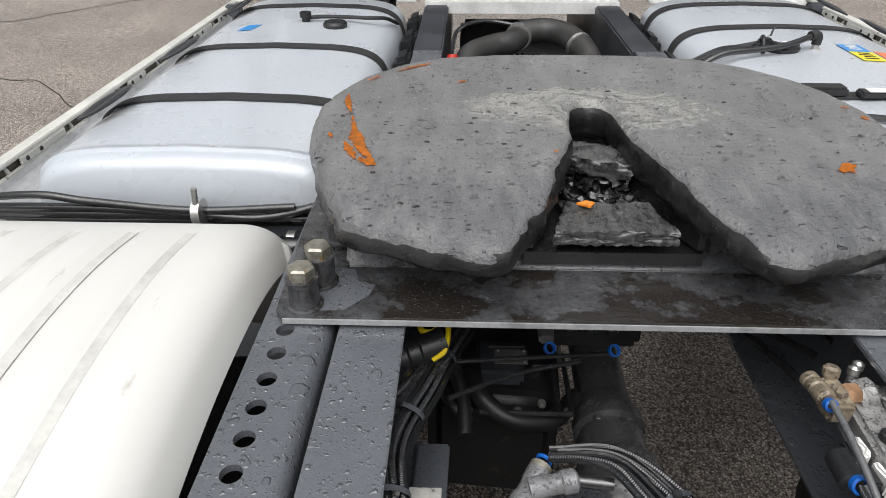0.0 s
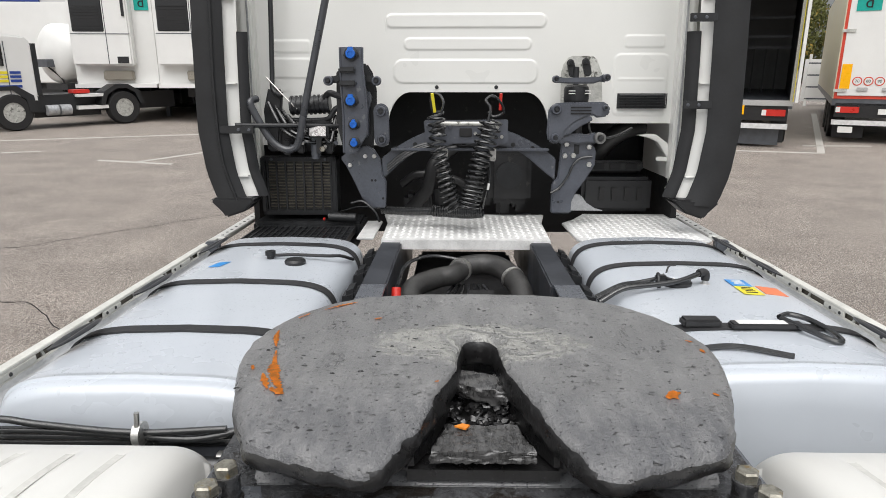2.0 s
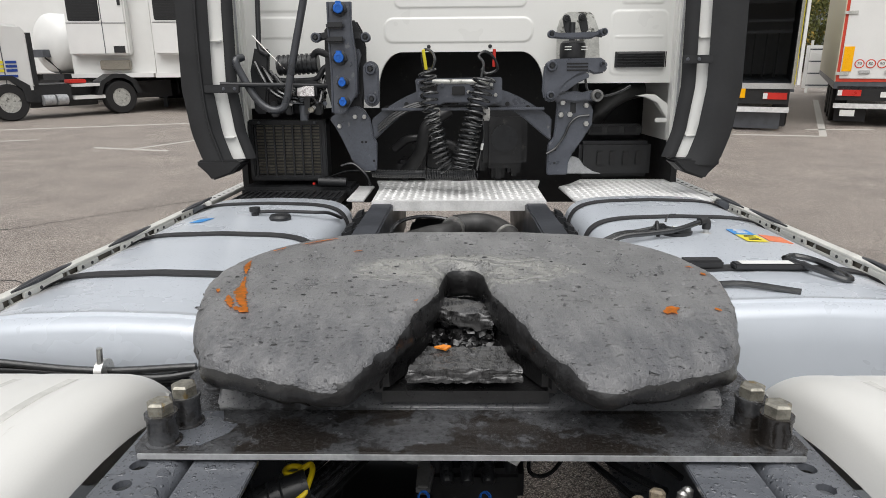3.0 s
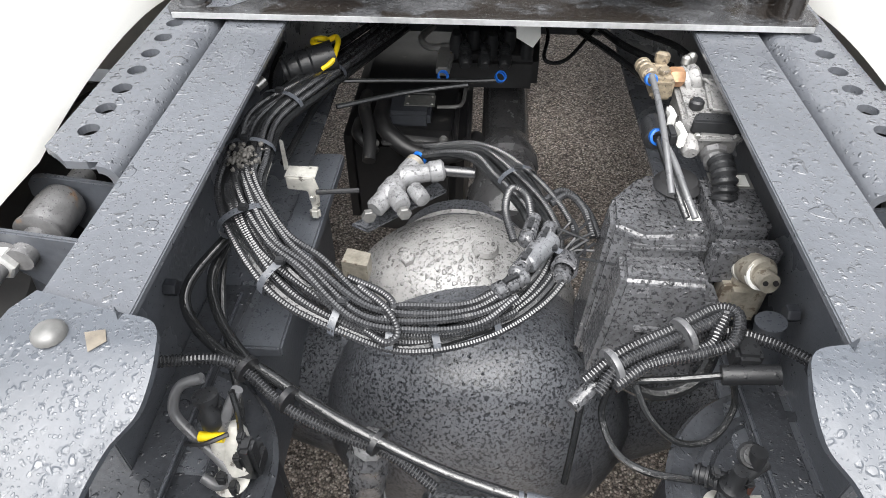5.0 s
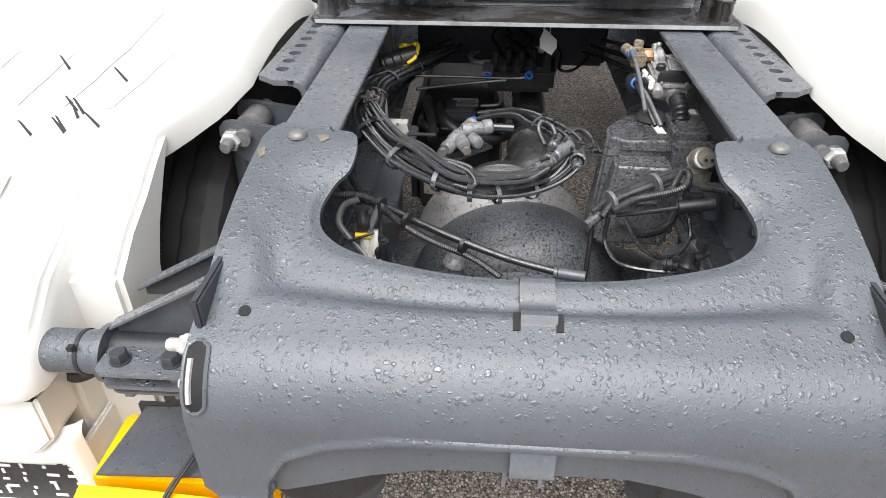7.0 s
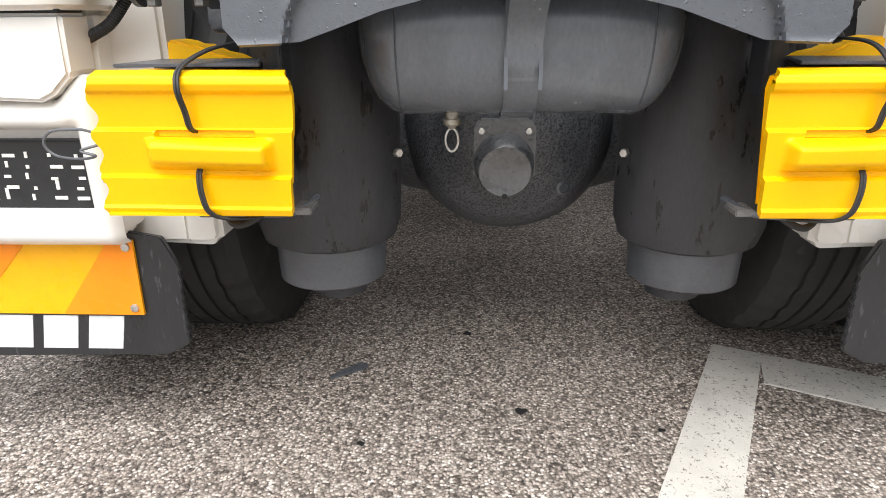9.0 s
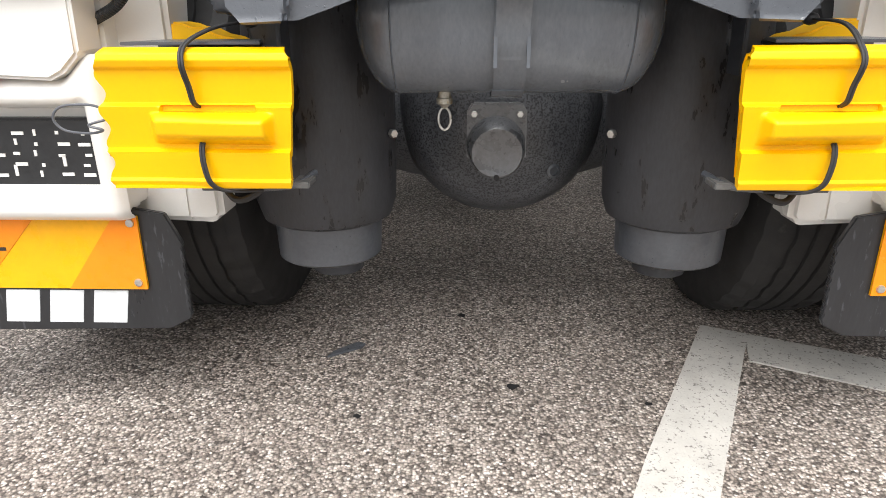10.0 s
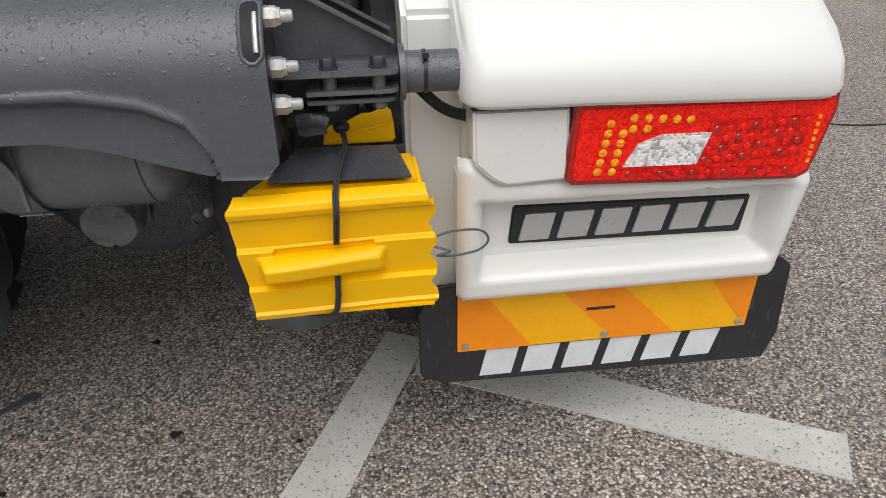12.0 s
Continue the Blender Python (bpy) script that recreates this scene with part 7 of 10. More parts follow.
part("plug", box(-0.242, -0.226, 0.325, 0.345, 0.885, 0.935), black_plastic, lev, bevel=0.004)

# right-hand modules
mod = thing("control_module", (0.23, 0.6, 0.75), "large wet black plastic control module on the rail", "control module")
def loft(low, z0, high, z1):
    """A body between two outlines with the same number of corners."""
    bm = bmesh.new()
    a, b = [bm.verts.new((x, y, z0)) for x, y in low], [bm.verts.new((x, y, z1)) for x, y in high]
    bm.faces.new(a)
    bm.faces.new(b[::-1])
    for i in range(len(a)):
        j = (i + 1) % len(a)
        bm.faces.new((a[i], a[j], b[j], b[i]))
    return bm


part("case", loft([(0.142, 0.575), (0.150, 0.670), (0.195, 0.735), (0.298, 0.740), (0.298, 0.575), (0.20, 0.565)], 0.80, [(0.168, 0.625), (0.172, 0.672), (0.222, 0.730), (0.290, 0.734), (0.288, 0.608), (0.205, 0.600)], 1.006), module_plastic, mod, bevel=0.007, seg=3, angle=20)
part("front_box", loft([(0.150, 0.520), (0.150, 0.60), (0.290, 0.60), (0.290, 0.515)], 0.82, [(0.178, 0.556), (0.182, 0.61), (0.284, 0.61), (0.284, 0.550)], 0.974), module_plastic, mod, bevel=0.007, seg=3, angle=20)
part("front_rib", box(0.188, 0.285, 0.596, 0.606, 0.983, 0.992), module_plastic, mod, bevel=0.003)
part("side_step", loft([(0.262, 0.528), (0.262, 0.60), (0.300, 0.60), (0.300, 0.528)], 0.84, [(0.265, 0.545), (0.265, 0.60), (0.298, 0.60), (0.298, 0.545)], 0.952), module_plastic, mod, bevel=0.004)
part("front_rib", box(0.200, 0.262, 0.530, 0.545, 0.905, 0.909), module_plastic, mod, bevel=0.0015)
part("label", prism([(0.258, 0.678), (0.276, 0.678), (0.280, 0.632), (0.263, 0.632)], "z", 1.0065, 1.0075), paper_white, mod)
mod2 = thing("relay_box", (0.325, 0.63, 0.9), "small wet black relay box with white labels", "relay box")
part("case", box(0.288, 0.355, 0.60, 0.705, 0.93, 1.03), module_plastic, mod2, bevel=0.008)
part("ledge", box(0.285, 0.366, 0.575, 0.602, 0.95, 1.01), module_plastic, mod2, bevel=0.006)
part("label_frame", box(0.296, 0.349, 0.670, 0.703, 1.0298, 1.0303), worn_grey, mod2)
for x in (0.300, 0.325):
    part("label", box(x, x + 0.019, 0.675, 0.698, 1.0303, 1.0312), paper_white, mod2)
solen = thing("solenoid_valve", (0.34, 0.55, 0.85), "dirty alloy solenoid valve with a cream cap", "valve")
part("body", lathe([(0.017, 0), (0.020, 0.01), (0.020, 0.045), (0.016, 0.05)], (0.328, 0.592, 0.975), (0.15, -0.85, 0.45), 22), alloy, solen)
part("flange", prism([(0.300, 0.964), (0.306, 0.990), (0.318, 1.002), (0.342, 1.004), (0.356, 0.996), (0.364, 0.972), (0.356, 0.950), (0.310, 0.946)], "y", 0.588, 0.596), label_grey, solen, "cream mounting flange", bevel=0.003)
for x, z in ((0.311, 0.986), (0.352, 0.986), (0.311, 0.956), (0.352, 0.956)):
    part("flange_bolt", lathe([(0.006, 0), (0.006, 0.006), (0.003, 0.008)], (x, 0.588, z), (0, -1, 0), 10), worn_grey, solen)
part("second_ring", lathe([(0.016, 0), (0.021, 0.002), (0.021, 0.007), (0.016, 0.008)], (0.330, 0.582, 0.98), (0.15, -0.85, 0.5), 22), label_grey, solen)
part("cap_ring", lathe([(0.014, 0), (0.0185, 0.002), (0.0185, 0.008), (0.014, 0.009)], (0.333, 0.556, 0.992), (0.15, -0.85, 0.5), 22), paper_white, solen, "cream cap")
part("port", rod((0.333, 0.556, 0.992), (0.337, 0.532, 1.0), 0.0125, 16), alloy, solen)
for d in (-0.012, 0.012):
    part("pin_hole", rod((0.337 + d * 0.5, 0.535, 1.0), (0.337 + d * 0.5, 0.530, 1.0015), 0.0032, 10), dark_void, solen)
part("mount", box(0.305, 0.36, 0.555, 0.60, 0.90, 0.97), alloy, solen, bevel=0.01)
part("neck", rod((0.345, 0.51, 0.96), (0.355, 0.505, 0.90), 0.018, 14), web_paint, solen)
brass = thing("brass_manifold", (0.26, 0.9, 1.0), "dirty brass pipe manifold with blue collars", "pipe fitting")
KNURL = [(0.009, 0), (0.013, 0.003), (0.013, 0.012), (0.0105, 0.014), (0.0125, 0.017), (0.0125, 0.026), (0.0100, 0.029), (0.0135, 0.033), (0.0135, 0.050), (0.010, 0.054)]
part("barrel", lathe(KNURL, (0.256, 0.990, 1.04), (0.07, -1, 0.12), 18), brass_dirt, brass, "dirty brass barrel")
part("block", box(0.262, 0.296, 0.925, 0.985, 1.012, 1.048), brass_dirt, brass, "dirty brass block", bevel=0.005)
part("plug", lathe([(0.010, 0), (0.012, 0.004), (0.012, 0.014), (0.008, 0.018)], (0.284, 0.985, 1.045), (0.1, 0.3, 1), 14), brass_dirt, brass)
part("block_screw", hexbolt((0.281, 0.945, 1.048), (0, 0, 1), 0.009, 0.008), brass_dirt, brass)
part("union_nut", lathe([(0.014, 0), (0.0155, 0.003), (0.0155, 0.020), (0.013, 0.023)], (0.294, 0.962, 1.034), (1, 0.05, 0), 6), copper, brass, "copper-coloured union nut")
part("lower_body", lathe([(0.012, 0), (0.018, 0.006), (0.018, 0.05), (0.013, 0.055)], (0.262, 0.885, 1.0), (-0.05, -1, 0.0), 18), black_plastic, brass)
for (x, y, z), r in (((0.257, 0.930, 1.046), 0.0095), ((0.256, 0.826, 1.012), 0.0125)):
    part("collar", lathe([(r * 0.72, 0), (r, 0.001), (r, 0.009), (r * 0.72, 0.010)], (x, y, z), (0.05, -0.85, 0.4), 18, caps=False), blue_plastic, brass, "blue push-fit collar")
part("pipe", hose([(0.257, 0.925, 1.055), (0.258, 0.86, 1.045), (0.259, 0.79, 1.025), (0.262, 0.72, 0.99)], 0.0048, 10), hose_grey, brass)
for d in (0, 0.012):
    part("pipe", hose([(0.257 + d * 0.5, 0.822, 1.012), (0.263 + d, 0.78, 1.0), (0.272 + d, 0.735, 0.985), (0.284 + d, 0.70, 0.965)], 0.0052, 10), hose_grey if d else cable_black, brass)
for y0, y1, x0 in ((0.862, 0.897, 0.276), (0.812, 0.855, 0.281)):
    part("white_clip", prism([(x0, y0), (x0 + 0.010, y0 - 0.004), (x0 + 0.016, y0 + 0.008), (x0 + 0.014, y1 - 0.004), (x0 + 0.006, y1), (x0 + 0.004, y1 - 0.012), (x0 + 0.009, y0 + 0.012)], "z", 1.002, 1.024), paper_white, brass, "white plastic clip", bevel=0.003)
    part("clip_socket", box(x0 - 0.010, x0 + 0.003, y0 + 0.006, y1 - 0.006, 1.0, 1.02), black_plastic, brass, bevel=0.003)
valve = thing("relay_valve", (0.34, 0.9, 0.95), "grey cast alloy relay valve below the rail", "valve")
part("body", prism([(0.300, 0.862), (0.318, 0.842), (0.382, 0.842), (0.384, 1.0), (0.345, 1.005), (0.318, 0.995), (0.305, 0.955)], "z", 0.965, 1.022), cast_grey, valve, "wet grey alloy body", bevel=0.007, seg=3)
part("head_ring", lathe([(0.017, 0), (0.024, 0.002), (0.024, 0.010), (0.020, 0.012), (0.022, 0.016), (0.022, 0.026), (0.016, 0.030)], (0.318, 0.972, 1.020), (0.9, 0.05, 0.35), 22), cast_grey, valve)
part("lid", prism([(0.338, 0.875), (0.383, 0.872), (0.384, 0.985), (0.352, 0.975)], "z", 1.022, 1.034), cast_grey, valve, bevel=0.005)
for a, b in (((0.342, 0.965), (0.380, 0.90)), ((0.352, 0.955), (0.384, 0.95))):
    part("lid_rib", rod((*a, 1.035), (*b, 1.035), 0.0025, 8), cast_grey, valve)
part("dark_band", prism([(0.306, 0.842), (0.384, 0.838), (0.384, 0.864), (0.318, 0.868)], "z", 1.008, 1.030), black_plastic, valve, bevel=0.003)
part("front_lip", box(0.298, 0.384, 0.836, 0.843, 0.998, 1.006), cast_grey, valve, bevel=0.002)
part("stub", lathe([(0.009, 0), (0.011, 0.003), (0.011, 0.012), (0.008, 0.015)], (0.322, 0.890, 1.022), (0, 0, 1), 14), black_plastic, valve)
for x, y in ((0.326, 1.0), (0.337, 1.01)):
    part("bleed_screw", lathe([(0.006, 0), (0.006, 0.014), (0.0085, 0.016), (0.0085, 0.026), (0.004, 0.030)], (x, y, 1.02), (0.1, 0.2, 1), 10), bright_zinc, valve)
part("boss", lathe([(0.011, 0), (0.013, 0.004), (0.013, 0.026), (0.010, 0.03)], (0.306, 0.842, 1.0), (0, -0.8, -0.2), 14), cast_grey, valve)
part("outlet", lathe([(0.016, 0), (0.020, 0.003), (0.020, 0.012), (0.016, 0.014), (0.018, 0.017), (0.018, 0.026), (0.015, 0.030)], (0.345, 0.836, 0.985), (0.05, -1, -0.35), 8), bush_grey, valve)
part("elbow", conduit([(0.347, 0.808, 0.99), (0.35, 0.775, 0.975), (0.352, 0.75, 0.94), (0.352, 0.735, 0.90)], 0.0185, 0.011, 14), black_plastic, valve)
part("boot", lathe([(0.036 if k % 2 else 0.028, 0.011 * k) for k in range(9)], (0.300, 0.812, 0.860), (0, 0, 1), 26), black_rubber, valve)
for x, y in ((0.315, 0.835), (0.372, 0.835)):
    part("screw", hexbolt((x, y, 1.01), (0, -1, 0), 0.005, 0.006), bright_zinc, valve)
# both moved and shrunk towards the eye to hold their look from the camera
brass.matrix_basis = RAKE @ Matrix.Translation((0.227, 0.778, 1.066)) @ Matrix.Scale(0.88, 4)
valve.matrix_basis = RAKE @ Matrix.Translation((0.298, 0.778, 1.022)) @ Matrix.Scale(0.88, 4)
right_h = thing("right_conduits", (0.2, 0.45, 0.93), "looped corrugated conduits tied together above the axle", "hoses")
for d in (0, 0.014):
    w = [(0.120 + d, 0.42 - d, 0.95), (0.16, 0.446 - d, 0.97), (0.222, 0.473 - d, 0.985), (0.267, 0.494 - d, 0.995), (0.288 - d, 0.482, 1.0), (0.278 - d, 0.452 + d, 0.99), (0.25, 0.444 + d * 0.5, 0.98), (0.189, 0.432, 0.97), (0.151, 0.412 - d * 0.3, 0.96)]
    part("conduit", conduit(w, 0.0072, 0.004), conduit_grey, right_h)
part("conduit", conduit([(0.124, 0.412, 0.94), (0.171, 0.445, 0.95), (0.234, 0.468, 0.965), (0.277, 0.478, 0.975), (0.327, 0.454, 0.985), (0.365, 0.405, 1.0)], 0.0072, 0.004), conduit_grey, right_h)
for x, y, z in ((0.15, 0.432, 0.965), (0.228, 0.462, 0.985)):
    part("cable_tie", lathe([(0.0205, -0.0035), (0.0212, 0), (0.0205, 0.0035)], (x, y, z), (0.85, 0.45, 0.15), 22), hose_grey, right_h)
part("plug_end", rod((0.132, 0.42, 0.945), (0.108, 0.398, 0.935), 0.009, 12), module_plastic, right_h)
for way, r in (
    ([(0.149, 0.421, 0.94), (0.147, 0.411, 0.90), (0.161, 0.38, 0.88), (0.189, 0.357, 0.88), (0.236, 0.349, 0.88), (0.26, 0.345, 0.885)], 0.0042),
    ([(0.182, 0.438, 0.93), (0.20, 0.414, 0.90), (0.233, 0.394, 0.88), (0.272, 0.40, 0.88), (0.297, 0.426, 0.90), (0.294, 0.444, 0.93)], 0.004),
    ([(0.163, 0.43, 0.94), (0.223, 0.429, 0.95), (0.276, 0.43, 0.96), (0.308, 0.426, 0.97)], 0.0042),
    ([(0.17, 0.46, 0.90), (0.22, 0.45, 0.89), (0.27, 0.47, 0.90), (0.30, 0.52, 0.93)], 0.008),
    ([(0.125, 0.43, 0.93), (0.12, 0.40, 0.86), (0.115, 0.38, 0.80)], 0.0045),
):
    part("cable", hose(way, r, 8), cable_black, right_h)
lev2 = thing("pressure_sensor", (0.28, 0.34, 0.86), "black sensor plug on a white ring above the air spring", "sensor")
part("ring", lathe([(0.019, 0), (0.020, 0.003), (0.014, 0.006)], (0.266, 0.322, 0.8722), (0, 0, 1), 20), label_grey, lev2)
part("body", lathe([(0.010, 0), (0.011, 0.02), (0.014, 0.024), (0.014, 0.034), (0.009, 0.04), (0.008, 0.06), (0, 0.061)], (0.267, 0.325, 0.877), (0.05, 0.1, 1), 16), black_plastic, lev2)
part("plug", rod((0.238, 0.35, 0.895), (0.27, 0.335, 0.905), 0.009, 12), black_plastic, lev2)
for k in range(3):
    part("plug_ring", lathe([(0.008, 0), (0.0115, 0.001), (0.0115, 0.004), (0.008, 0.005)], (0.240 + 0.008 * k, 0.349 - 0.004 * k, 0.8955 + 0.0025 * k), (0.85, -0.4, 0.27), 14), black_plastic, lev2)
for x, y, z, w, h in ((0.258, 0.318, 0.898, 0.012, 0.018), (0.276, 0.316, 0.900, 0.014, 0.022), (0.268, 0.334, 0.918, 0.012, 0.014), (0.284, 0.330, 0.905, 0.010, 0.026), (0.253, 0.340, 0.912, 0.009, 0.012)):
    part("latch_block", box(x - w / 2, x + w / 2, y - 0.006, y + 0.006, z - h / 2, z + h / 2), black_plastic, lev2, bevel=0.002)
part("top_cap", lathe([(0.0135, 0), (0.0145, 0.004), (0.012, 0.007), (0.009, 0.007), (0.009, 0.009), (0, 0.010)], (0.286, 0.352, 0.930), (-0.1, -0.5, 0.85), 18), black_plastic, lev2)
part("spigot", rod((0.278, 0.335, 0.918), (0.303, 0.35, 0.922), 0.008, 12), black_plastic, lev2)
part("cap", rod((0.29, 0.345, 0.922), (0.29, 0.348, 0.945), 0.009, 10), black_plastic, lev2)
part("orange_label", prism([(0.293, 0.320), (0.312, 0.320), (0.312, 0.303), (0.294, 0.303)], "z", 0.873, 0.875), orange_sticker, lev2, "orange label")
part("pale_label", prism([(0.292, 0.338), (0.311, 0.338), (0.312, 0.3202), (0.293, 0.3202)], "z", 0.873, 0.875), label_grey, lev2, "faded end of the label")
cl = thing("sensor_clamp", (0.30, 0.43, 0.95), "black cable clamp on the rail", "clamp")
part("body", rod((0.268, 0.43, 0.96), (0.325, 0.425, 0.972), 0.011, 12), black_plastic, cl)
part("tab", box(0.28, 0.31, 0.435, 0.47, 0.955, 0.985), black_plastic, cl, bevel=0.005)
lowv = thing("drain_hose", (-0.12, 0.39, 0.7), "crumpled clear plastic sleeve on a valve below the hoses", "valve")
SLEEVE = [(0.012 + 0.010 * abs(math.sin(k * 2.3)) + 0.004 * (k % 2), 0.011 * k) for k in range(16)]
part("sleeve", lathe(SLEEVE, (-0.135, 0.396, 0.690), (0.10, -0.06, 1), 11), module_plastic, lowv)
part("cap", lathe([(0.022, 0), (0.026, 0.010), (0.026, 0.034), (0.016, 0.040)], (-0.135, 0.398, 0.655), (0, 0, 1), 14), tee_grey, lowv)
part("collar", lathe([(0.016, 0), (0.021, 0.003), (0.019, 0.012), (0.010, 0.020)], (-0.118, 0.386, 0.852), (0.2, -0.1, 1), 9), tee_grey, lowv)

# ---- side tanks ----
def side_tank(s, x0, x1, y0, y1):
    ob = thing("side_tank", (s * 0.75, 2.1, 0.56), "large silver white side tank with black rubber straps", "fuel tank", "side tanks")
    xc, hw = (x0 + x1) / 2, (x1 - x0) / 2
    zc, hh = 0.86, 0.285

    def ring_point(t, k, grow=0.0):
        """Rounded section with a slightly crowned top."""
        c, d = math.cos(t), math.sin(t)
        e = 0.29
        x = math.copysign(abs(c) ** e, c)
        z = math.copysign(abs(d) ** e, d)
        crown = 0.018 * (1 - x * x) if z > 0 else 0
        return (s * (xc + (hw + grow) * k * x), zc + (hh + grow) * (k * z) + crown + (1 - k) * -0.02)

    bm = bmesh.new()
    rows = [(y0, 0.70), (y0 + 0.003, 0.90), (y0 + 0.010, 0.945), (y0 + 0.022, 0.972), (y0 + 0.036, 0.985), (y0 + 0.044, 0.985), (y0 + 0.047, 1.005), (y0 + 0.056, 1.005), (y0 + 0.059, 1.0)] + [(y0 + 0.07 + (y1 - y0 - 0.13) * k / 8, 1.0) for k in range(9)] + [(y1 - 0.04, 0.97), (y1 - 0.012, 0.92), (y1, 0.7)]
    rings = []
    for y, k in rows:
        rings.append([bm.verts.new((p[0], y, p[1])) for p in (ring_point(2 * math.pi * i / 64, k) for i in range(64))])
    for a, b in zip(rings, rings[1:]):
        for i in range(64):
            bm.faces.new((a[i], a[(i + 1) % 64], b[(i + 1) % 64], b[i]))
    bm.faces.new(rings[0])
    bm.faces.new(rings[-1])
    part("shell", bm, tank_paint, ob, angle=30)
    return ob, ring_point


def tank_top(x0, x1, x):
    """Height of a tank's upper face at x."""
    q = (x - (x0 + x1) / 2) / ((x1 - x0) / 2)
    return 0.86 + 0.285 * math.sqrt(max(1 - abs(q) ** (2 / 0.29), 0)) ** 0.29 + 0.018 * (1 - q * q)


def tank_strap(ob, rp, s, y, w=0.045):
    def f(u, v):
        x, z = rp(math.pi * (0.0 + 1.0 * u) if s > 0 else math.pi * u, 1.0, 0.006)
        return (x, y + (v - 0.5) * w, z)

    st = part("strap", sheet(f, 40, 3, -0.005 * s), black_rubber, ob, "black rubber-edged strap")
    return st


SKIRT_IN = 1.17
for s, x0, x1, y0, y1, straps in ((-1, 0.455, 1.112, 1.375, 2.95, (1.72, 2.18, 2.74)), (1, 0.455, 1.125, 1.47, 2.98, (1.77, 2.45, 2.80))):
    ob, rp = side_tank(s, x0, x1, y0, y1)
    for y in straps:
        st = tank_strap(ob, rp, s, y)
        reach = x1 - 1.112 + (0.022 if s > 0 else 0)

        def wing(u, v, y=y, reach=reach):
            w = 0.006 + 0.036 * math.sin(math.pi * u ** 0.75) ** 0.7
            x = 1.060 - 0.030 * u + (v - 0.5) * 2 * w
            z = 1.166 - 0.40 * (x - 1.053) + 0.006 * math.sin(3.2 * math.pi * v) * math.sin(math.pi * u) + 0.006 * u
            return (s * (x + reach), y - 0.15 + 0.17 * u, z)

        part("strap_flap", sheet(wing, 24, 10, 0.005 * s), flap_rubber, st, "loose grey rubber flap at the strap's end")
    if s < 0:
        part("filler_cap", lathe([(0.038, 0), (0.04, 0.012), (0.034, 0.02), (0, 0.021)], (-0.655, 2.44, 1.157), (0, 0, 1), 24), black_plastic, ob, "black filler cap")
        part("sender", lathe([(0.014, 0), (0.014, 0.02), (0.02, 0.022), (0.02, 0.038), (0, 0.04)], (-0.765, 2.50, 1.155), (0, 0, 1), 16), black_plastic, ob)
        part("sender_hose", hose([(-0.765, 2.50, 1.175), (-0.68, 2.51, 1.176), (-0.55, 2.51, 1.172), (-0.50, 2.55, 1.162), (-0.47, 2.66, 1.12)], 0.0065, 8), black_rubber, ob)
        part("blue_sticker", prism([(-0.965, 2.375), (-0.925, 2.385), (-0.905, 2.455), (-0.945, 2.445)], "z", 1.1605, 1.1615), blue_sticker, ob, "blue sticker")
    else:
        sender = part("sender", lathe([(0.050, 0), (0.052, 0.012), (0.047, 0.016), (0.047, 0.030), (0.044, 0.033), (0.030, 0.034), (0, 0.035)], (0.70, 2.19, 1.158), (0, 0, 1), 28), black_plastic, ob, "black sender unit")
        part("cover_disc", lathe([(0.042, 0), (0.040, 0.003), (0, 0.004)], (0.70, 2.19, 1.191), (0, 0, 1), 24), tank_paint, sender, "pale disc on the sender")
        for k in range(6):
            part("screw", hexbolt((0.70 + 0.045 * math.cos(k * 1.05), 2.19 + 0.045 * math.sin(k * 1.05), 1.188), (0, 0, 1), 0.005, 0.005), bright_zinc, sender)
        part("connector", box(0.625, 0.662, 2.165, 2.19, 1.17, 1.196), black_plastic, sender, bevel=0.004)
        part("tie", hose([(0.625, 2.13, 1.165), (0.627, 2.15, 1.198), (0.632, 2.175, 1.20), (0.635, 2.19, 1.17)], 0.006, 8), black_plastic, sender)
        part("tie_tail", hose([(0.67, 2.21, 1.19), (0.685, 2.23, 1.212), (0.71, 2.235, 1.215)], 0.003, 6), black_plastic, sender)
        part("stub", lathe([(0.020, 0), (0.020, 0.004), (0.010, 0.006), (0.010, 0.018)], (0.797, 2.19, 1.158), (0, 0, 1), 16), nut_zinc, ob, "pale pipe stub")
        part("elbow", hose([(0.797, 2.19, 1.176), (0.797, 2.19, 1.196), (0.787, 2.187, 1.204), (0.77, 2.18, 1.202)], 0.0135, 12), black_rubber, ob)
        part("sender_hose", hose([(0.42, 2.08, 1.13), (0.50, 2.10, 1.170), (0.60, 2.12, 1.178), (0.69, 2.14, 1.186), (0.775, 2.18, 1.202)], 0.009, 10), cable_black, ob)
        for d in (0, 0.022):
            part("sender_hose", hose([(0.42, 2.12 + d, 1.13), (0.50, 2.13 + d, 1.168), (0.57, 2.155 + d, 1.172), (0.64, 2.175 + d * 0.3, 1.185)], 0.006, 8), cable_black, ob)
        def stuck(pts):
            bm = prism(pts, "z", 0.001, 0.0022)
            for v in bm.verts:
                v.co.z += tank_top(x0, x1, v.co.x)
            return bm

        blue = part("blue_sticker", stuck([(0.882, 2.165), (0.948, 2.165), (0.948, 2.243), (0.882, 2.241)]), blue_sticker, ob, "blue sticker")
        yellow = part("yellow_sticker", stuck([(0.882, 2.075), (0.948, 2.072), (0.948, 2.163), (0.882, 2.163)]), yellow_sticker, ob, "yellow sticker")
        part("orange_sticker", stuck([(0.957, 2.088), (1.030, 2.085), (1.033, 2.178), (0.960, 2.178)]), orange_sticker, ob, "orange sticker")
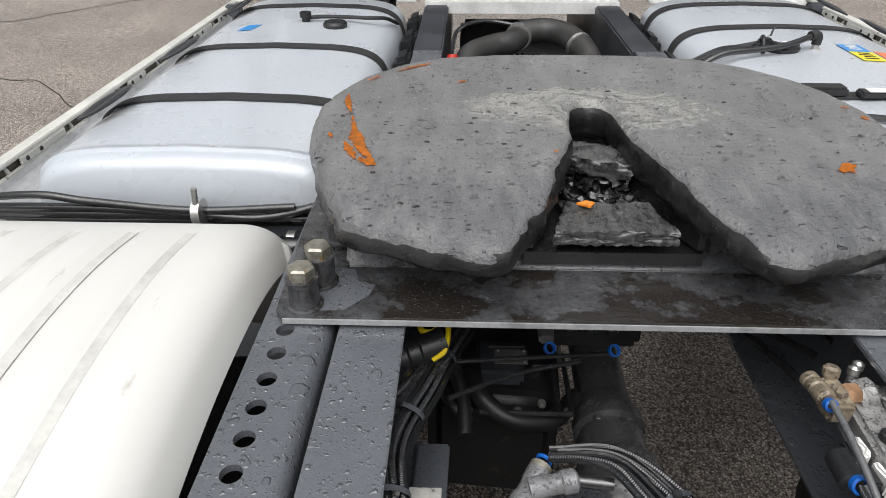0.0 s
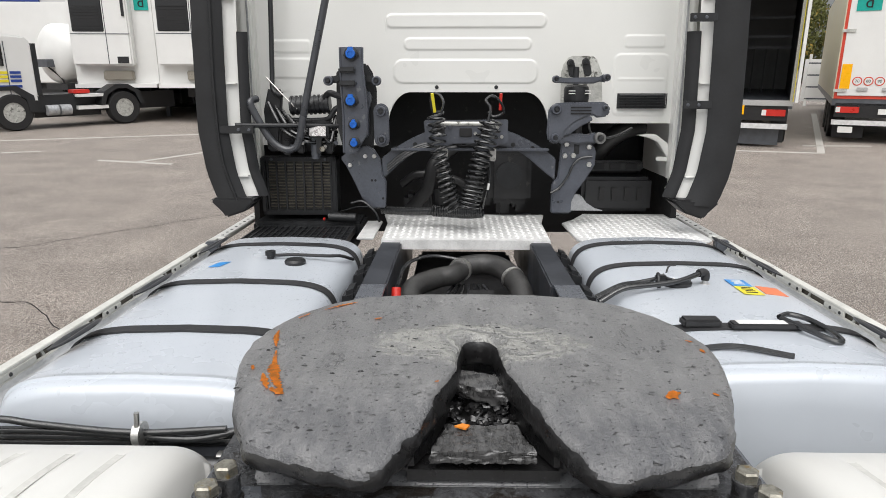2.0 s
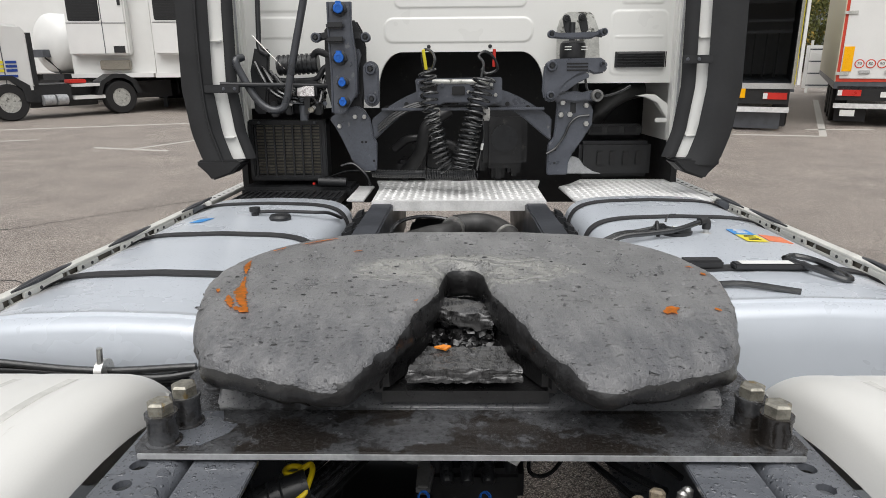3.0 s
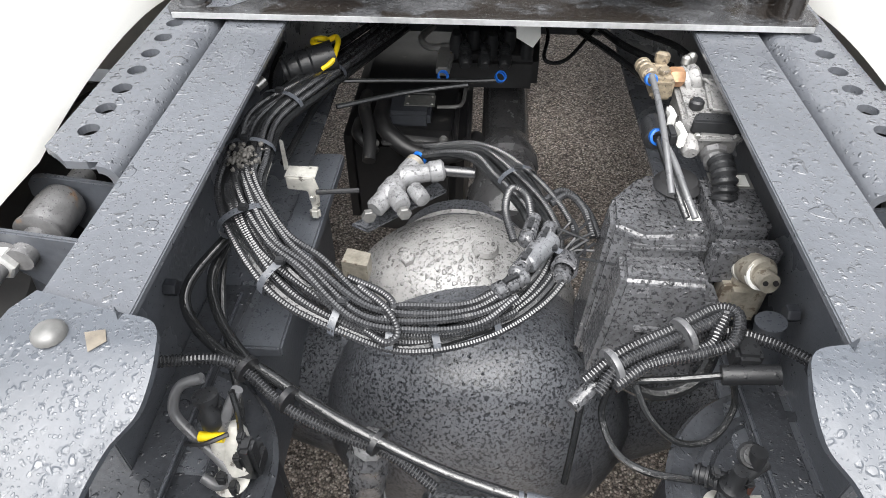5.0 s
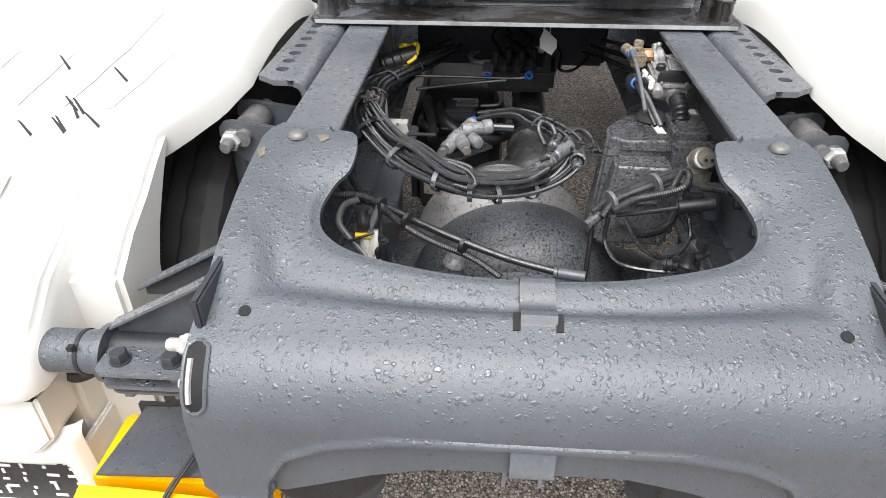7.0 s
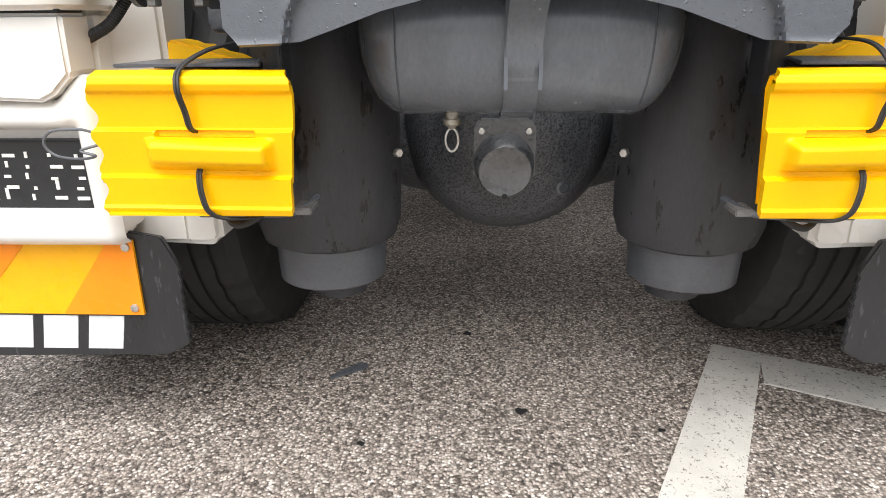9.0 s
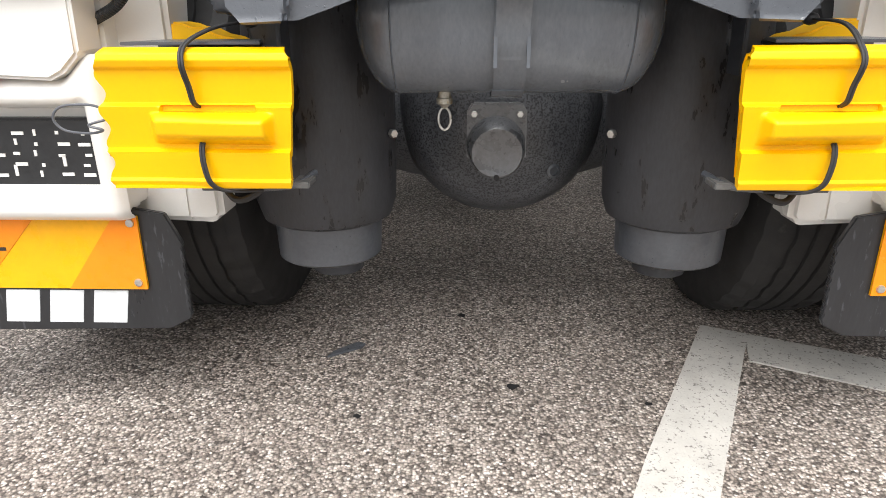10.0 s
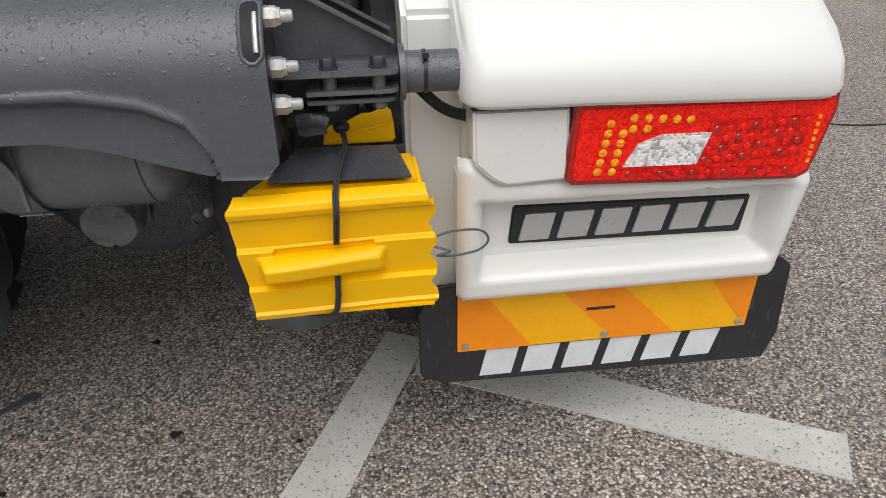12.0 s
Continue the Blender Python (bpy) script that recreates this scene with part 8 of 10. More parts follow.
        for k in range(4):
            for of, y, mat in ((blue, 2.185 + 0.014 * k, paper_white), (yellow, 2.09 + 0.018 * k, black_rubber)):
                line = stuck([(0.895 + 0.006 * (k % 2), y), (0.932, y), (0.932, y + 0.005), (0.895 + 0.006 * (k % 2), y + 0.005)])
                for v in line.verts:
                    v.co.z += 0.0014
                part("print_bar", line, mat, of)
        clamp = part("strap_clamp", box(0.58, 0.685, 1.755, 1.80, tank_top(x0, x1, 0.63) + 0.004, tank_top(x0, x1, 0.63) + 0.028), black_rubber, ob, "black rubber strap clamp", bevel=0.006)
        part("strap_clamp", box(0.705, 0.90, 1.735, 1.772, tank_top(x0, x1, 0.80) + 0.004, tank_top(x0, x1, 0.80) + 0.020), black_rubber, ob, bevel=0.004)
        part("strap_label", box(0.722, 0.855, 1.738, 1.768, tank_top(x0, x1, 0.80) + 0.0202, tank_top(x0, x1, 0.80) + 0.0212), paper_white, ob)
        part("rubber_loop", hose([(0.86, 1.80, 1.182), (0.90, 1.83, 1.180), (0.94, 1.80, 1.176), (0.965, 1.73, 1.168), (0.96, 1.665, 1.165), (0.935, 1.655, 1.168), (0.90, 1.70, 1.176), (0.86, 1.79, 1.182)], 0.008, 8), cable_black, ob, "loop of black rubber strap")
        part("loose_hose", hose([(0.42, 1.56, 1.10), (0.52, 1.60, 1.150), (0.65, 1.61, 1.170), (0.78, 1.55, 1.168)], 0.008, 8), cable_black, ob)

# ---- side skirts ----
for s, zt in ((-1, 1.088), (1, 1.105)):
    sk = thing("side_skirt", (s * 1.24, 2.2, 0.4), "grimy white side skirt with an aluminium top rail", "side skirt", "side skirts")
    part("panel", box(min(s * 1.235, s * 1.25), max(s * 1.235, s * 1.25), 1.30, 3.18, 0.40, zt), skirt_metal, sk, bevel=0.004)
    part("top_rail", prism([(s * 1.222, zt), (s * 1.250, zt + 0.004), (s * 1.250, zt - 0.03), (s * 1.240, zt - 0.035), (s * 1.240, zt - 0.008), (s * 1.222, zt - 0.010)], "y", 1.25, 3.2), rail_white, sk, bevel=0.002)
    def side_box(a, b, y0, y1, z0, z1):
        return box(min(s * a, s * b), max(s * a, s * b), y0, y1, zt + z0, zt + z1)

    part("inner_channel", prism([(s * 1.09, zt - 0.076), (s * 1.15, zt - 0.054), (s * 1.208, zt - 0.042), (s * 1.216, zt - 0.031), (s * 1.221, zt - 0.033), (s * 1.213, zt - 0.048), (s * 1.15, zt - 0.060), (s * 1.09, zt - 0.082)], "y", 1.25, 3.1), skirt_dark, sk, "dull galvanised gutter beside the tank")
    part("web_foot", side_box(1.219, 1.228, 1.25, 3.12, -0.037, -0.027), rail_white, sk, bevel=0.002)
    part("slot_back", side_box(1.232, 1.2345, 1.25, 3.12, -0.055, -0.006), brown_grime, sk, "brown grime behind the slots")
    y = 1.27
    for k in range(7):
        part("web", side_box(1.219, 1.226, y, y + (0.19 if k % 3 else 0.12), -0.027, -0.009), rail_white, sk, bevel=0.002)
        for d in (0.022, 0.078):
            part("rivet", lathe([(0.006, 0), (0.005, 0.003), (0, 0.004)], (s * 1.219, y + d, zt - 0.018), (-s, 0, 0), 10), black_rubber, sk)
        part("inner_strut", prism([(s * 1.222, zt - 0.028), (s * 1.231, zt - 0.028), (s * 1.231, zt - 0.012)], "y", y + 0.225, y + 0.235), skirt_metal, sk)
        y += 0.275
    part("end_bracket", box(min(s * 1.17, s * 1.235), max(s * 1.17, s * 1.235), 3.05, 3.09, zt - 0.05, zt + 0.012), web_paint, sk, bevel=0.006)
    step = thing("cab_step_edge", (s * 1.22, 3.6, 1.1), "white cab step edge with a row of holes", "step", "cab step edges")
    part("rail", box(min(s * 1.19, s * 1.25), max(s * 1.19, s * 1.25), 3.2, 3.95, zt - 0.02, zt + 0.004), cab_white, step, bevel=0.004)
    for k in range(9):
        part("hole", lathe([(0.008, 0), (0.008, 0.0012), (0, 0.0012)], (s * 1.215, 3.24 + 0.07 * k, zt + 0.004), (0, 0, 1), 10), dark_void, step)

# hoses across behind the left tank
rearpipes = thing("crossing_hoses", (-0.9, 1.33, 1.0), "black air hoses clipped to a pipe behind the tank", "hoses")
for way, r in (
    ([(-1.22, 1.33, 1.085), (-1.05, 1.32, 1.105), (-0.95, 1.325, 1.09), (-0.75, 1.33, 1.07), (-0.55, 1.34, 1.075)], 0.008),
    ([(-1.22, 1.34, 1.065), (-0.95, 1.335, 1.07), (-0.74, 1.335, 1.058), (-0.60, 1.335, 1.055), (-0.44, 1.36, 1.09)], 0.009),
    ([(-1.22, 1.35, 1.05), (-0.90, 1.34, 1.055), (-0.65, 1.35, 1.05), (-0.44, 1.38, 1.06)], 0.011),
    ([(-0.80, 1.31, 1.005), (-0.62, 1.31, 1.0), (-0.46, 1.31, 1.0)], 0.024),
    ([(-1.22, 1.36, 1.03), (-0.9, 1.36, 1.03), (-0.45, 1.38, 1.03)], 0.016),
):
    part("hose", hose(way, r, 10), cable_black, rearpipes)
for x, z in ((-0.735, 1.07), (-0.56, 1.0), (-0.73, 1.01)):
    part("clip", lathe([(0.027, -0.008), (0.027, 0.008)], (x, 1.325, z), (1, 0, 0), 16), bright_zinc, rearpipes)
part("screw", rod((-0.735, 1.315, 1.09), (-0.732, 1.315, 1.125), 0.006, 8), bright_zinc, rearpipes)
part("rear_bar", box(-1.22, -0.49, 1.37, 1.39, 0.93, 1.02), web_paint, rearpipes, bevel=0.004)

# ---- walkways behind the cab ----
def tread(name, pts, label, group):
    ob = thing(name, (sum(p[0] for p in pts) / len(pts), 3.2, 1.12), label, "walkway plate", group)
    part("plate", prism(pts, "z", 1.118, 1.130), tread_plate, ob, bevel=0.003)
    bm = bmesh.new()
    span = [(a, b) for a, b in zip(pts, pts[1:] + pts[:1])]

    def inside(x, y):
        hits = 0
        for (ax, ay), (bx, by) in span:
            if (ay > y) != (by > y) and x < ax + (y - ay) * (bx - ax) / (by - ay):
                hits += 1
        return hits % 2 == 1

    x0, x1 = min(p[0] for p in pts) + 0.02, max(p[0] for p in pts) - 0.03
    y0, y1 = min(p[1] for p in pts) + 0.02, max(p[1] for p in pts) - 0.03
    for i in range(int((x1 - x0) / 0.034)):
        for j in range(int((y1 - y0) / 0.034)):
            x, y = x0 + 0.034 * i + 0.017, y0 + 0.034 * j + 0.017
            if not all(inside(x + u, y + v) for u in (-0.012, 0.012) for v in (-0.012, 0.012)):
                continue
            a = radians(45 if (i + j) % 2 else -45)
            c, d = math.cos(a), math.sin(a)
            base = [bm.verts.new((x + c * u - d * v, y + d * u + c * v, 1.1302)) for u, v in ((-0.0155, 0), (0, -0.0062), (0.0155, 0), (0, 0.0062))]
            tip = bm.verts.new((x, y, 1.1345))
            for k in range(4):
                bm.faces.new((base[k], base[(k + 1) % 4], tip))
    tagged(part("tread_pattern", bm, tread_bump, ob), kind="stuff")
    return ob


centre = tread("walkway", [(-0.39, 2.99), (0.39, 2.99), (0.40, 3.40), (0.44, 3.63), (-0.44, 3.63), (-0.40, 3.40)], "embossed aluminium walkway plate across the chassis", "walkways")
part("front_lip", box(-0.39, 0.39, 2.985, 2.99, 1.085, 1.129), tread_plate, centre)
tread("walkway", [(0.505, 3.40), (0.515, 3.02), (0.56, 2.98), (1.10, 2.98), (1.14, 3.02), (1.14, 3.66), (0.66, 3.66), (0.58, 3.50)], "embossed aluminium walkway plate over the tank", "walkways")
tread("walkway", [(-0.51, 3.03), (-0.43, 3.03), (-0.43, 3.44), (-0.51, 3.44)], "narrow perforated aluminium walkway plate", "walkways")
gr = thing("plastic_grille_step", (-0.8, 3.1, 1.09), "black plastic grid step behind the cab", "step")
part("edge", box(-1.07, -0.56, 2.98, 3.0, 1.08, 1.122), black_plastic, gr, bevel=0.004)
part("edge", box(-1.07, -0.56, 3.33, 3.36, 1.08, 1.122), black_plastic, gr, bevel=0.004)
for k in range(17):
    part("bar", box(-1.06 + 0.031 * k, -1.053 + 0.031 * k, 3.0, 3.33, 1.09, 1.12), black_plastic, gr)
for k in range(9):
    part("cross_bar", box(-1.06, -0.56, 3.02 + 0.036 * k, 3.027 + 0.036 * k, 1.094, 1.116), black_plastic, gr)
# added near-black slab paints the shade below the grid
part("shade_slab", box(-1.07, -0.56, 2.98, 3.5, 1.0, 1.05), dark_void, gr)
ledge = thing("battery_cover", (-0.8, 3.42, 1.1), "black plastic cover with cable ends behind the cab", "cover")
part("cover", box(-1.10, -0.53, 3.37, 3.60, 1.05, 1.135), black_plastic, ledge, bevel=0.015)
part("cylinder", rod((-0.70, 3.36, 1.165), (-0.56, 3.36, 1.16), 0.024, 14), black_plastic, ledge)
part("red_cap", box(-0.732, -0.720, 3.36, 3.38, 1.145, 1.160), red_plastic, ledge, bevel=0.004)
for s in (-1, 1):
    for k in range(3):
        bag = thing("strap_buckle", (s * 0.44, 2.2 + 0.27 * k, 1.05), "black clamp bracket beside the tank", "bracket", "tank brackets")
        part("bracket", prism([(s * 0.395, 1.12), (s * 0.45, 1.10), (s * 0.455, 0.98), (s * 0.395, 0.96)], "y", 2.25 + 0.27 * k, 2.36 + 0.27 * k), black_plastic, bag, bevel=0.015)

# ---- engine bay between the rails ----
eng = thing("engine", (0, 2.6, 0.7), "dark engine parts and hoses below the walkway", "engine")
part("block", box(-0.25, 0.25, 2.25, 3.6, 0.55, 0.93), engine_black, eng, bevel=0.02)
for k in range(9):
    x, y = -0.2 + 0.05 * k, 2.35 + 0.12 * (k % 3)
    part("cover", box(x - 0.03, x + 0.035, y, y + 0.09, 0.93, 0.96 + 0.012 * (k % 4)), engine_black, eng, bevel=0.01)
duct = thing("intake_hose", (0, 2.6, 1.0), "grey rubber intake hose with metal clamps", "hose")
part("hose", hose([(-0.22, 2.36, 0.98), (-0.215, 2.50, 1.04), (-0.13, 2.62, 1.05), (-0.06, 2.66, 1.055), (-0.02, 2.74, 1.06)], 0.042, 18), duct_grey, duct)
part("hose", hose([(-0.02, 2.76, 1.065), (0.08, 2.78, 1.07), (0.16, 2.72, 1.06), (0.21, 2.58, 1.03), (0.22, 2.42, 0.97)], 0.045, 18), duct_grey, duct)
for p, d in (((-0.025, 2.73, 1.06), (0.4, 1, 0)), ((0.19, 2.65, 1.045), (0.4, -1, -0.2))):
    part("clamp", lathe([(0.05, -0.008), (0.05, 0.008)], p, d, 20), bright_zinc, duct)
part("red_cap", rod((-0.265, 2.33, 1.03), (-0.265, 2.36, 1.09), 0.018, 12), red_plastic, eng)
part("orange_plug", box(0.19, 0.24, 2.34, 2.40, 1.0, 1.05), orange_sticker, eng, bevel=0.006)
part("resonator", box(-0.02, 0.13, 2.38, 2.56, 0.96, 1.03), engine_black, eng, bevel=0.025)
part("white_cable", hose([(-0.27, 2.45, 1.07), (-0.25, 2.7, 1.09), (-0.15, 2.86, 1.085), (0.0, 2.88, 1.06)], 0.008, 8), conduit_grey, eng)

for k in range(7):
    part("cable", hose([(-0.2 + 0.06 * k, 2.30, 0.99), (-0.16 + 0.05 * k, 2.42, 1.01 + 0.008 * (k % 3)), (-0.1 + 0.035 * k, 2.55, 0.99), (0.02 * k - 0.05, 2.7, 1.0)], 0.007, 7), cable_black if k % 3 else conduit_grey, eng)
part("alloy_cover", prism([(-0.13, 2.40), (-0.04, 2.40), (-0.03, 2.48), (-0.10, 2.52), (-0.14, 2.47)], "z", 0.96, 1.0), cast_grey, eng, "pale alloy cover", bevel=0.01)
for k in range(4):
    part("stud", hexbolt((-0.12 + 0.025 * k, 2.41 + 0.02 * (k % 2), 1.0), (0, 0, 1), 0.007, 0.01), bright_zinc, eng)
part("crossbar", box(-0.28, 0.28, 2.235, 2.275, 1.02, 1.055), shaded_slate, eng, bevel=0.006)

# ---- cab ----
cab = thing("truck_cab", (0, 4.5, 1.1), "white tractor cab rear wall with pressed ribs", "truck cab")
YW = 3.50
wall = bmesh.new()


def arch_low(x):
    """Lower edge of the rear wall, cut away over the engine tunnel and towards the sides."""
    if -0.40 < x < 0.43:
        d = min(x + 0.40, 0.43 - x)
        return 1.79 if d > 0.12 else 1.79 - 1.55 * (0.12 - math.sqrt(max(0.0144 - (0.12 - d) ** 2, 0)))
    return 1.52 if x <= -0.4 else 1.635


# raised panels pressed into the wall: x from, x to, z from, z to, corner radius, height
PRESSED = [(-0.31, 0.33, 1.998, 2.055, 0.028, 0.008), (-0.365, 0.365, 1.835, 1.95, 0.045, 0.008), (-0.40, 0.40, 2.105, 2.17, 0.03, 0.010), (-0.44, 0.40, 2.262, 2.70, 0.06, 0.010), (-0.985, -0.79, 1.985, 2.045, 0.012, 0.006), (-0.99, -0.77, 1.86, 1.957, 0.02, 0.006), (0.80, 1.00, 2.01, 2.068, 0.012, 0.006), (0.752, 1.025, 1.675, 1.978, 0.03, 0.006), (0.775, 1.005, 1.85, 1.86, 0.005, 0.004)]


def wall_surface(u, v):
    x = -1.09 + 2.20 * u
    zb = arch_low(x)
    z = zb + (3.0 - zb) * v if v > 0.62 else zb + (2.33 - zb) * v / 0.62
    if v > 0.62:
        z = 2.33 + 0.67 * (v - 0.62) / 0.38
    y = YW + 0.006 * math.sin(3 * x) * math.sin(2 * z)
    for x0, x1, z0, z1, r, h in PRESSED:
        if x0 - 0.02 < x < x1 + 0.02 and z0 - 0.02 < z < z1 + 0.02:
            qx, qz = abs(x - (x0 + x1) / 2) - (x1 - x0) / 2 + r, abs(z - (z0 + z1) / 2) - (z1 - z0) / 2 + r
            d = math.hypot(max(qx, 0), max(qz, 0)) + min(max(qx, qz), 0) - r
            y -= 0.55 * h * ease(0.0055, -0.0055, d)
    return (x, y, z)


part("rear_wall", sheet(wall_surface, 460, 260, 0.03), cab_white, cab, angle=60)
vent = part("air_vent", box(0.765, 1.03, YW - 0.012, YW + 0.01, 1.70, 1.795), black_plastic, cab, "black louvred vent", bevel=0.01)
for k in range(6):
    part("slat", prism([(YW - 0.022, 1.71 + 0.013 * k), (YW - 0.013, 1.718 + 0.013 * k), (YW - 0.013, 1.712 + 0.013 * k)], "x", 0.785, 1.01), black_plastic, vent)
for x in (-0.146, 0.158):
    part("screw", lathe([(0.010, 0), (0.008, 0.005), (0, 0.006)], (x, YW - 0.001, 1.815), (0, -1, 0), 12), black_plastic, cab)
# near-black walls put the shade under the cab into colour
part("tunnel", box(-1.2, 1.2, 4.25, 4.30, 0.9, 2.0), engine_black, cab)
part("tunnel_roof", box(-1.05, 1.10, 3.54, 4.25, 1.83, 1.85), engine_black, cab)
for s in (-1, 1):
    part("tunnel_side", box(min(s * 1.11, s * 1.14), max(s * 1.11, s * 1.14), 3.54, 4.25, 0.9, 1.9), dark_void, cab)
    part("side_wall", box(min(s * 1.12, s * 1.15), max(s * 1.12, s * 1.15), 3.5, 5.5, 1.65, 3.0), cab_white, cab)
part("arch_side", box(1.098, 1.108, 3.52, 4.1, 1.34, 1.66), white_paint, cab, "cream inner side of the cab corner")
part("arch_liner", prism([(0.90, 1.572), (0.95, 1.580), (0.99, 1.578), (1.05, 1.535), (1.10, 1.45), (1.13, 1.36), (1.145, 1.275), (1.09, 1.27), (1.072, 1.40), (1.05, 1.47), (1.0, 1.54), (0.95, 1.562)], "y", 3.50, 3.56), cab_white, cab, "pale inner wheel arch lining", bevel=0.004)
part("arch_tab", box(1.0, 1.07, 3.50, 3.53, 1.44, 1.462), cab_white, cab, bevel=0.004)
part("duct", hose([(0.76, 3.85, 1.44), (0.82, 3.8, 1.53), (0.90, 3.78, 1.585), (1.0, 3.8, 1.61)], 0.05, 16), duct_grey, cab, "grey duct")


def extender(s):
    ob = thing("side_fairing", (s * 1.2, 3.3, 1.2), "white cab side fairing with a broad black rubber edge", "fairing", "cab side fairings")
    N = [(1.21, 1.12), (1.30, 1.183), (1.42, 1.222), (1.62, 1.248), (1.95, 1.242), (2.24, 1.233), (3.0, 1.215)]

    def strip(a, b, ya, yb, z0, z1, bulge=0.0):
        return lambda u, v: (s * (lerp_table(N, z0 + (z1 - z0) * v) - a - (b - a) * u), ya + (yb - ya) * u - bulge * math.sin(math.pi * u), z0 + (z1 - z0) * v)

    part("rubber_edge", sheet(strip(0, 0.132, 3.12, 3.15, 1.27, 3.0, 0.012), 8, 40, 0.02), seal_rubber, ob, "broad black rubber edge", angle=60)
    part("rubber_lip", hose([(s * (lerp_table(N, z) - 0.085), 3.122, z) for z in (1.29, 1.5, 1.8, 2.1, 2.5, 3.0)], 0.007, 8), seal_rubber, ob)
    part("outer_panel", sheet(lambda u, v: (s * (lerp_table(N, 1.27 + 1.73 * v) - 0.03 - 0.02 * u), 3.16 + 0.5 * u, 1.27 + 1.73 * v), 6, 40, s * 0.012), cab_white, ob)
    part("inner_panel", sheet(strip(0.122, 0.182, 3.17, 3.19, 1.30, 3.0), 4, 40, 0.008), cab_white, ob)
    part("inner_seal", sheet(strip(0.182, 0.228, 3.18, 3.20, 1.30, 2.06, 0.008), 5, 24, 0.014), seal_rubber, ob)
    part("cab_edge", box(min(s * 1.055, s * 1.12), max(s * 1.055, s * 1.12), 3.44, 3.515, 1.345, 3.0), cab_white, ob, bevel=0.01)
    part("edge_fold", box(min(s * 1.075, s * 1.083), max(s * 1.075, s * 1.083), 3.432, 3.442, 1.36, 3.0), skirt_dark, ob)
    foot = [(1.19, 1.30), (1.20, 1.285), (1.15, 1.235), (1.13, 1.205), (1.04, 1.235), (0.985, 1.285), (1.0, 1.30)]
    part("foot_cap", prism([(s * (x + (0.015 if s < 0 else -0.005)), z) for x, z in foot], "y", 3.11, 3.26), seal_rubber, ob, "scuffed black rubber foot", bevel=0.012)
    for z in ((2.115, 1.735) if s > 0 else (1.62,)):
        stay = part("stay", box(min(s * 0.99, s * 1.16), max(s * 0.99, s * 1.16), 3.125, 3.141, z - 0.018, z + 0.018), black_plastic, ob, "black stay bracket", bevel=0.003)
        for x in (1.01, 1.06):
            part("screw", lathe([(0.008, 0), (0.006, 0.004), (0, 0.005)], (s * x, 3.125, z), (0, -1, 0), 10), web_paint, stay)
    for z in (1.40, 1.83, 2.20):
        part("rib", box(min(s * (lerp_table(N, z) - 0.175), s * (lerp_table(N, z) - 0.13)), max(s * (lerp_table(N, z) - 0.175), s * (lerp_table(N, z) - 0.13)), 3.158, 3.20, z - 0.003, z + 0.003), cab_white, ob)
    return ob


for s in (-1, 1):
    extender(s)

# left side of the rear wall: cooler, hoses, socket tower
cool = thing("oil_cooler", (-0.86, 3.5, 1.15), "dusty black finned cooler behind the cab", "cooler")
part("core", box(-1.04, -0.685, 3.46, 3.52, 1.185, 1.44), grille_metal, cool)
for a, b, c, d in ((-1.06, -1.035, 1.16, 1.465), (-0.69, -0.665, 1.16, 1.465), (-1.06, -0.665, 1.44, 1.465), (-1.06, -0.665, 1.16, 1.188)):
    part("surround", box(a, b, 3.43, 3.54, c, d), black_plastic, cool, bevel=0.006)
for k in range(16):
    part("fin", box(-1.035, -0.69, 3.445, 3.458, 1.192 + 0.0158 * k, 1.197 + 0.0158 * k), engine_black, cool)
for k in range(8):
    part("fin_post", box(-1.03 + 0.047 * k, -1.021 + 0.047 * k, 3.438, 3.446, 1.188, 1.44), black_plastic, cool)
for x in (-1.0, -0.72):
    part("bolt", hexbolt((x, 3.43, 1.453), (0, -1, 0), 0.008, 0.008), web_paint, cool)
pipe = thing("bent_tube", (-0.8, 3.2, 1.5), "bent dark grey steel tube rising beside the cab wall", "tube")
part("tube", hose([(-1.0, 3.24, 1.76), (-1.02, 3.20, 1.745), (-1.0, 3.2, 1.69), (-0.94, 3.2, 1.58), (-0.885, 3.2, 1.53), (-0.83, 3.2, 1.525), (-0.795, 3.2, 1.57), (-0.755, 3.2, 1.75), (-0.64, 3.2, 2.22), (-0.52, 3.2, 2.75), (-0.47, 3.2, 3.0)], 0.0175, 14), tube_paint, pipe)
thin = thing("thin_tube", (-0.94, 3.3, 1.8), "thin black pipe on the cab wall", "tube")
part("tube", hose([(-0.93, 3.40, 3.0), (-0.945, 3.38, 2.2), (-0.95, 3.36, 1.9), (-0.945, 3.34, 1.80), (-0.90, 3.32, 1.77)], 0.012, 10), black_plastic, thin)
gear = thing("tilt_pump", (-0.8, 3.35, 1.5), "cluster of black hydraulic tilt pump parts and hoses", "hydraulic pump")
part("body", box(-0.95, -0.66, 3.36, 3.46, 1.50, 1.66), engine_black, gear, bevel=0.02)
part("bracket", prism([(-0.99, 1.50), (-0.93, 1.50), (-0.90, 1.80), (-0.97, 1.815), (-1.0, 1.70)], "y", 3.34, 3.37), black_plastic, gear, bevel=0.01)
part("reservoir", rod((-0.86, 3.33, 1.725), (-0.665, 3.33, 1.735), 0.042, 22), black_plastic, gear)
for k in range(9):
    part("reservoir_fin", lathe([(0.048, -0.004), (0.048, 0.004)], (-0.85 + 0.022 * k, 3.33, 1.7255 + 0.0011 * k), (1, 0, 0.05), 22), black_plastic, gear)
part("top_bar", hose([(-0.86, 3.34, 1.655), (-0.74, 3.32, 1.655), (-0.67, 3.30, 1.665), (-0.635, 3.30, 1.71), (-0.60, 3.30, 1.725)], 0.013, 10), black_plastic, gear)
